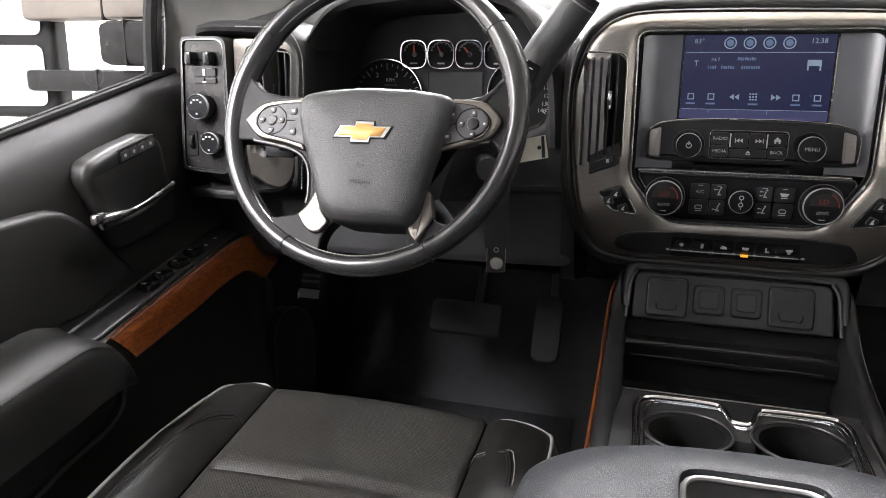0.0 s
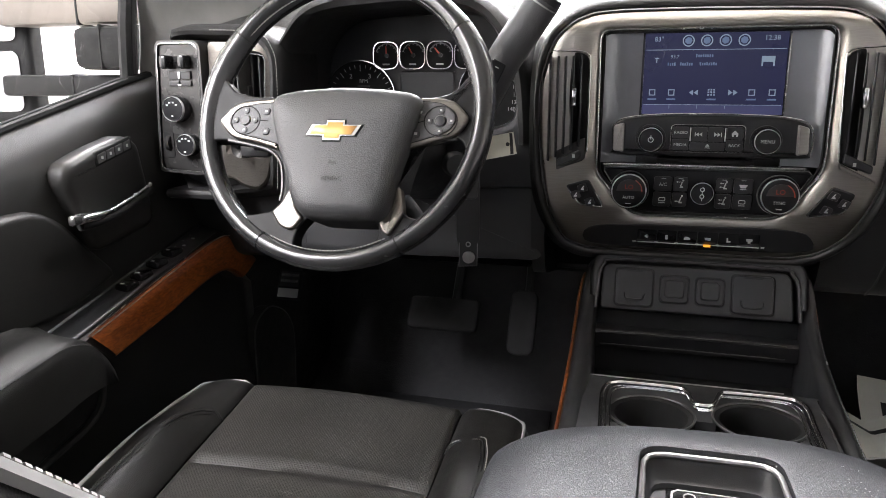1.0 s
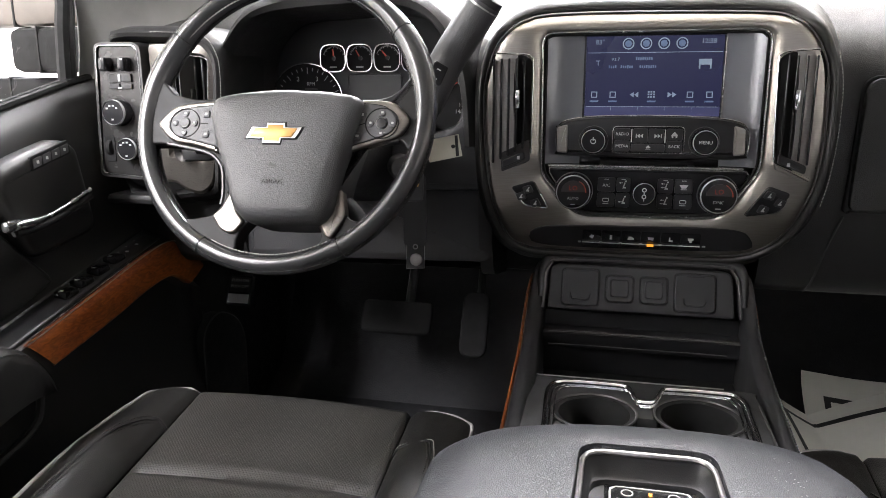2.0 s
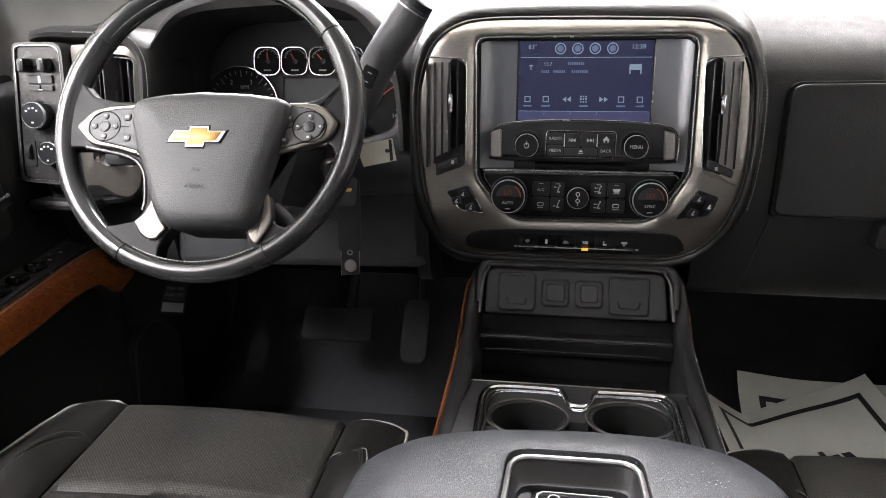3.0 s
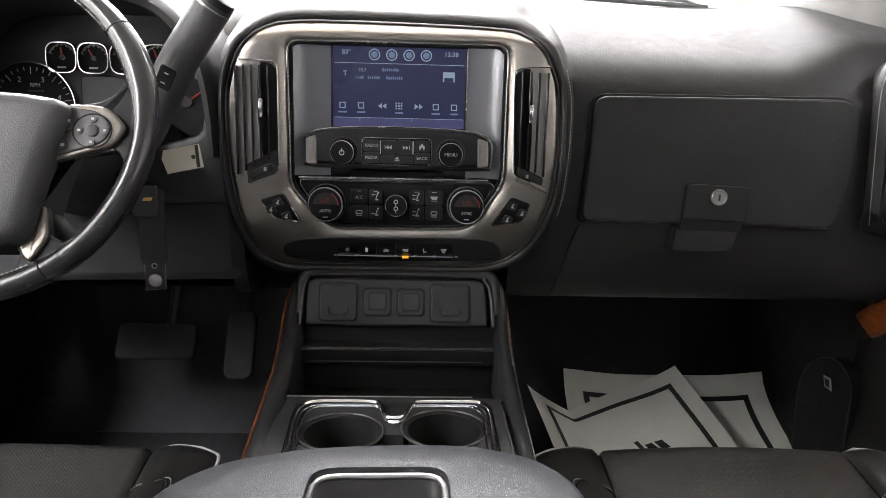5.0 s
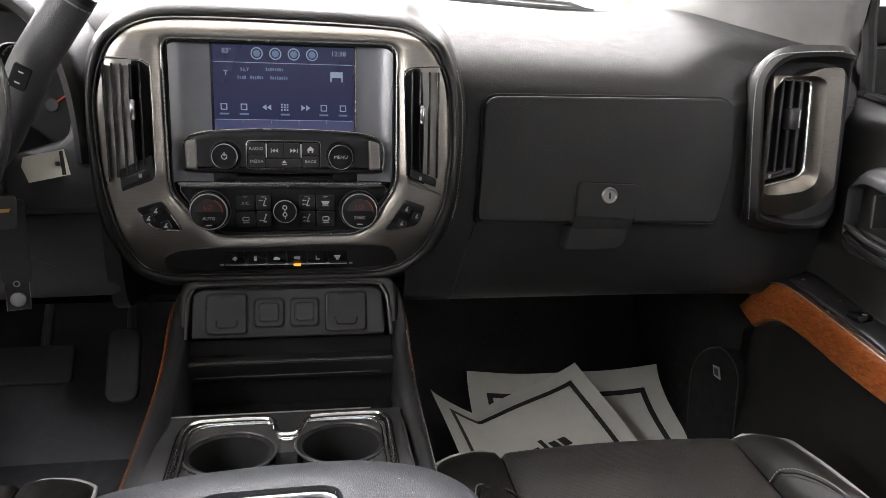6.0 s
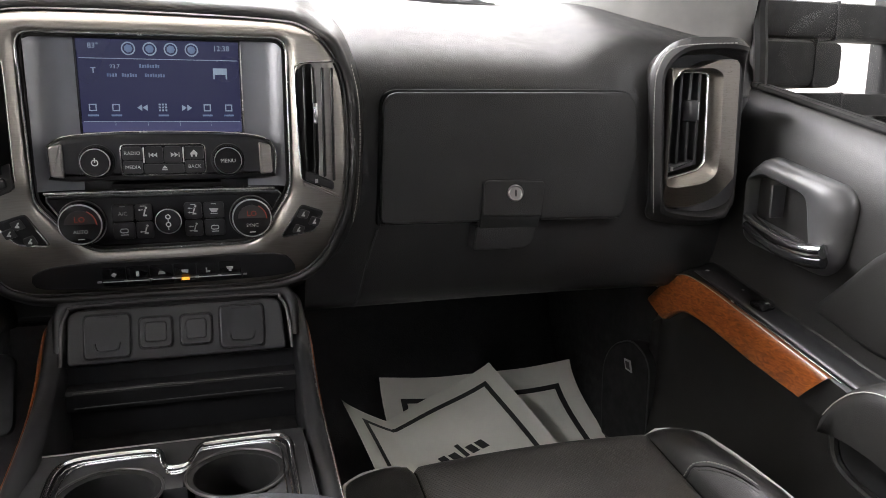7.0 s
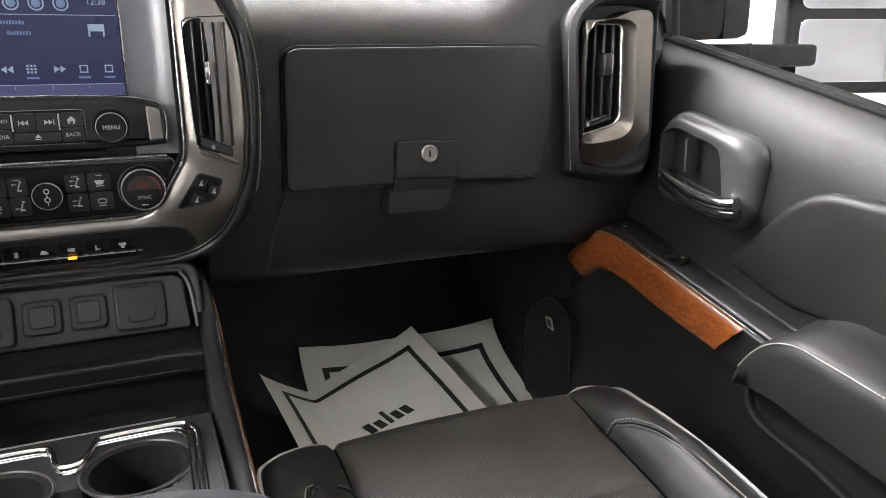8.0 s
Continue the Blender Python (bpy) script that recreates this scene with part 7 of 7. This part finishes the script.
part("pad", moved(slab(rounded(rect(-0.026, 0.026, -0.065, 0.06), 0.02), at_front(0, 0, 0, 30), 0, 0.012, 0.004), Matrix.Translation((-0.278, 1.27, 0.300))), RUBBER, gas)
part("arm", tube([(-0.275, 1.29, 0.28), (-0.275, 1.36, 0.45), (-0.275, 1.38, 0.62)], 0.008, 8), BLACK, gas)
pk_ = thing("parking_brake_pedal", (-0.770, 1.25, 0.33), "parking brake pedal with a printed pad", "pedal")
PM = at_front(-0.747, 1.235, 0.350, 25)
pad = part("pad", slab(rounded(rect(-0.026, 0.026, -0.032, 0.028), 0.006), PM, -0.008, 0.004, 0.003), RUBBER, pk_)
part("label_plate", slab(rounded(rect(-0.021, 0.021, -0.006, 0.024), 0.002, 2), PM, 0.003, 0.0046, 0.0004), BLACK, pad)
letters("PUSH ON", 0.0085, PM @ pose(0, 0.017, 0.0049), PIPING, pad)
letters("PUSH OFF", 0.0085, PM @ pose(0, 0.005, 0.0049), PIPING, pad)
part("tread", slab(rect(-0.022, 0.022, -0.028, -0.010), PM, 0.003, 0.0052, 0.001), KNURL, pad)
part("arm", tube([(-0.747, 1.25, 0.34), (-0.747, 1.32, 0.45), (-0.747, 1.36, 0.65)], 0.009, 8), BLACK, pk_)


def paper(corners, lift, label, mark=None):
    """A sheet of paper with a black border, lying rumpled on the passenger floor; lift(u, v) is its rise over the flat sheet."""
    pp = thing("paper_mat", tuple(sum((Vector(c) for c in corners), Vector()) / 4), label, "paper mat", group="paper mats on the floor")
    a, b, c, d = (Vector(q) for q in corners)

    def at(u, v, h=0.0):
        p = a.lerp(b, u).lerp(d.lerp(c, u), v)
        return p + Vector((0, 0, lift(u, v) + 0.0022 * math.sin(9 * u + 4 * v) * math.sin(7 * v - 3 * u) + h))

    part("sheet", sheet([[at(i / 36, j / 30) for i in range(37)] for j in range(31)]), PAPER, pp, soft=80)
    for u0, u1, v0, v1 in ((0.09, 0.91, 0.08, 0.105), (0.09, 0.91, 0.895, 0.92), (0.09, 0.118, 0.08, 0.92), (0.882, 0.91, 0.08, 0.92)):
        nu, nv = (36, 1) if u1 - u0 > 0.3 else (1, 30)
        part("border", sheet([[at(u0 + (u1 - u0) * i / nu, v0 + (v1 - v0) * j / nv, 0.0012) for i in range(nu + 1)] for j in range(nv + 1)]), PAPERINK, pp)
    if mark:
        for k, (w, tall) in enumerate(((0.040, 0.065), (0.042, 0.055), (0.024, 0.09), (0.042, 0.055), (0.045, 0.055))):
            u0 = mark[0] + 0.056 * k - 0.012 * (k > 2)
            part("print_bar", sheet([[at(u0 + w * i / 3 + 0.02 * (1 - j / 3), mark[1] - tall * j / 3, 0.0012) for i in range(4)] for j in range(4)]), PAPERINK, pp)
    return pp


paper([(0.366, 1.510, 0.167), (0.800, 1.484, 0.174), (0.842, 1.184, 0.004), (0.370, 1.184, 0.002)],
      lambda u, v: -0.043 * math.sin(math.pi * v ** 0.6) - 0.014 * math.sin(math.pi * u) * (1 - v), "rumpled white paper floor mat with black border")
paper([(0.266, 1.390, 0.178), (0.605, 1.484, 0.186), (0.715, 1.090, 0.022), (0.318, 1.004, 0.056)],
      lambda u, v: -0.070 * min(u / 0.28, (1 - u) / 0.72) ** 0.85 * (1 - 0.55 * v) + 0.02 * math.exp(-(u / 0.12) ** 2) * v,
      "skewed curling white paper floor mat with black border", mark=(0.40, 0.43))
for px in (-3.3, 2.75):
    post = thing("yellow_post", (px, 6.0, GROUND), "yellow painted guard post in the booth", "post", group="yellow posts")
    part("post", tube([(px, 6.0, GROUND), (px, 6.0, 2.2)], 0.12, 20), YELLOW, post)
# scuffs on the armrest lid
rng = random.Random(4)
bm = bmesh.new()
for i in range(60):
    u, v = 0.10 + rng.gauss(0, 0.022), 0.565 + rng.gauss(0, 0.022)
    if math.hypot(u - 0.03, v - 0.47) < 0.05 or v > 0.62:
        continue
    a, w = rng.uniform(0, 180), rng.uniform(0.0003, 0.0008)
    slab(rect(-w, w, -w * 0.5, w * 0.5), pose(u, v, 0.4195, 0, 0, a), 0, 0.0012, 0, bm=bm)
part("scuffs", bm, SCUFF, lid, "small pale scuff marks")
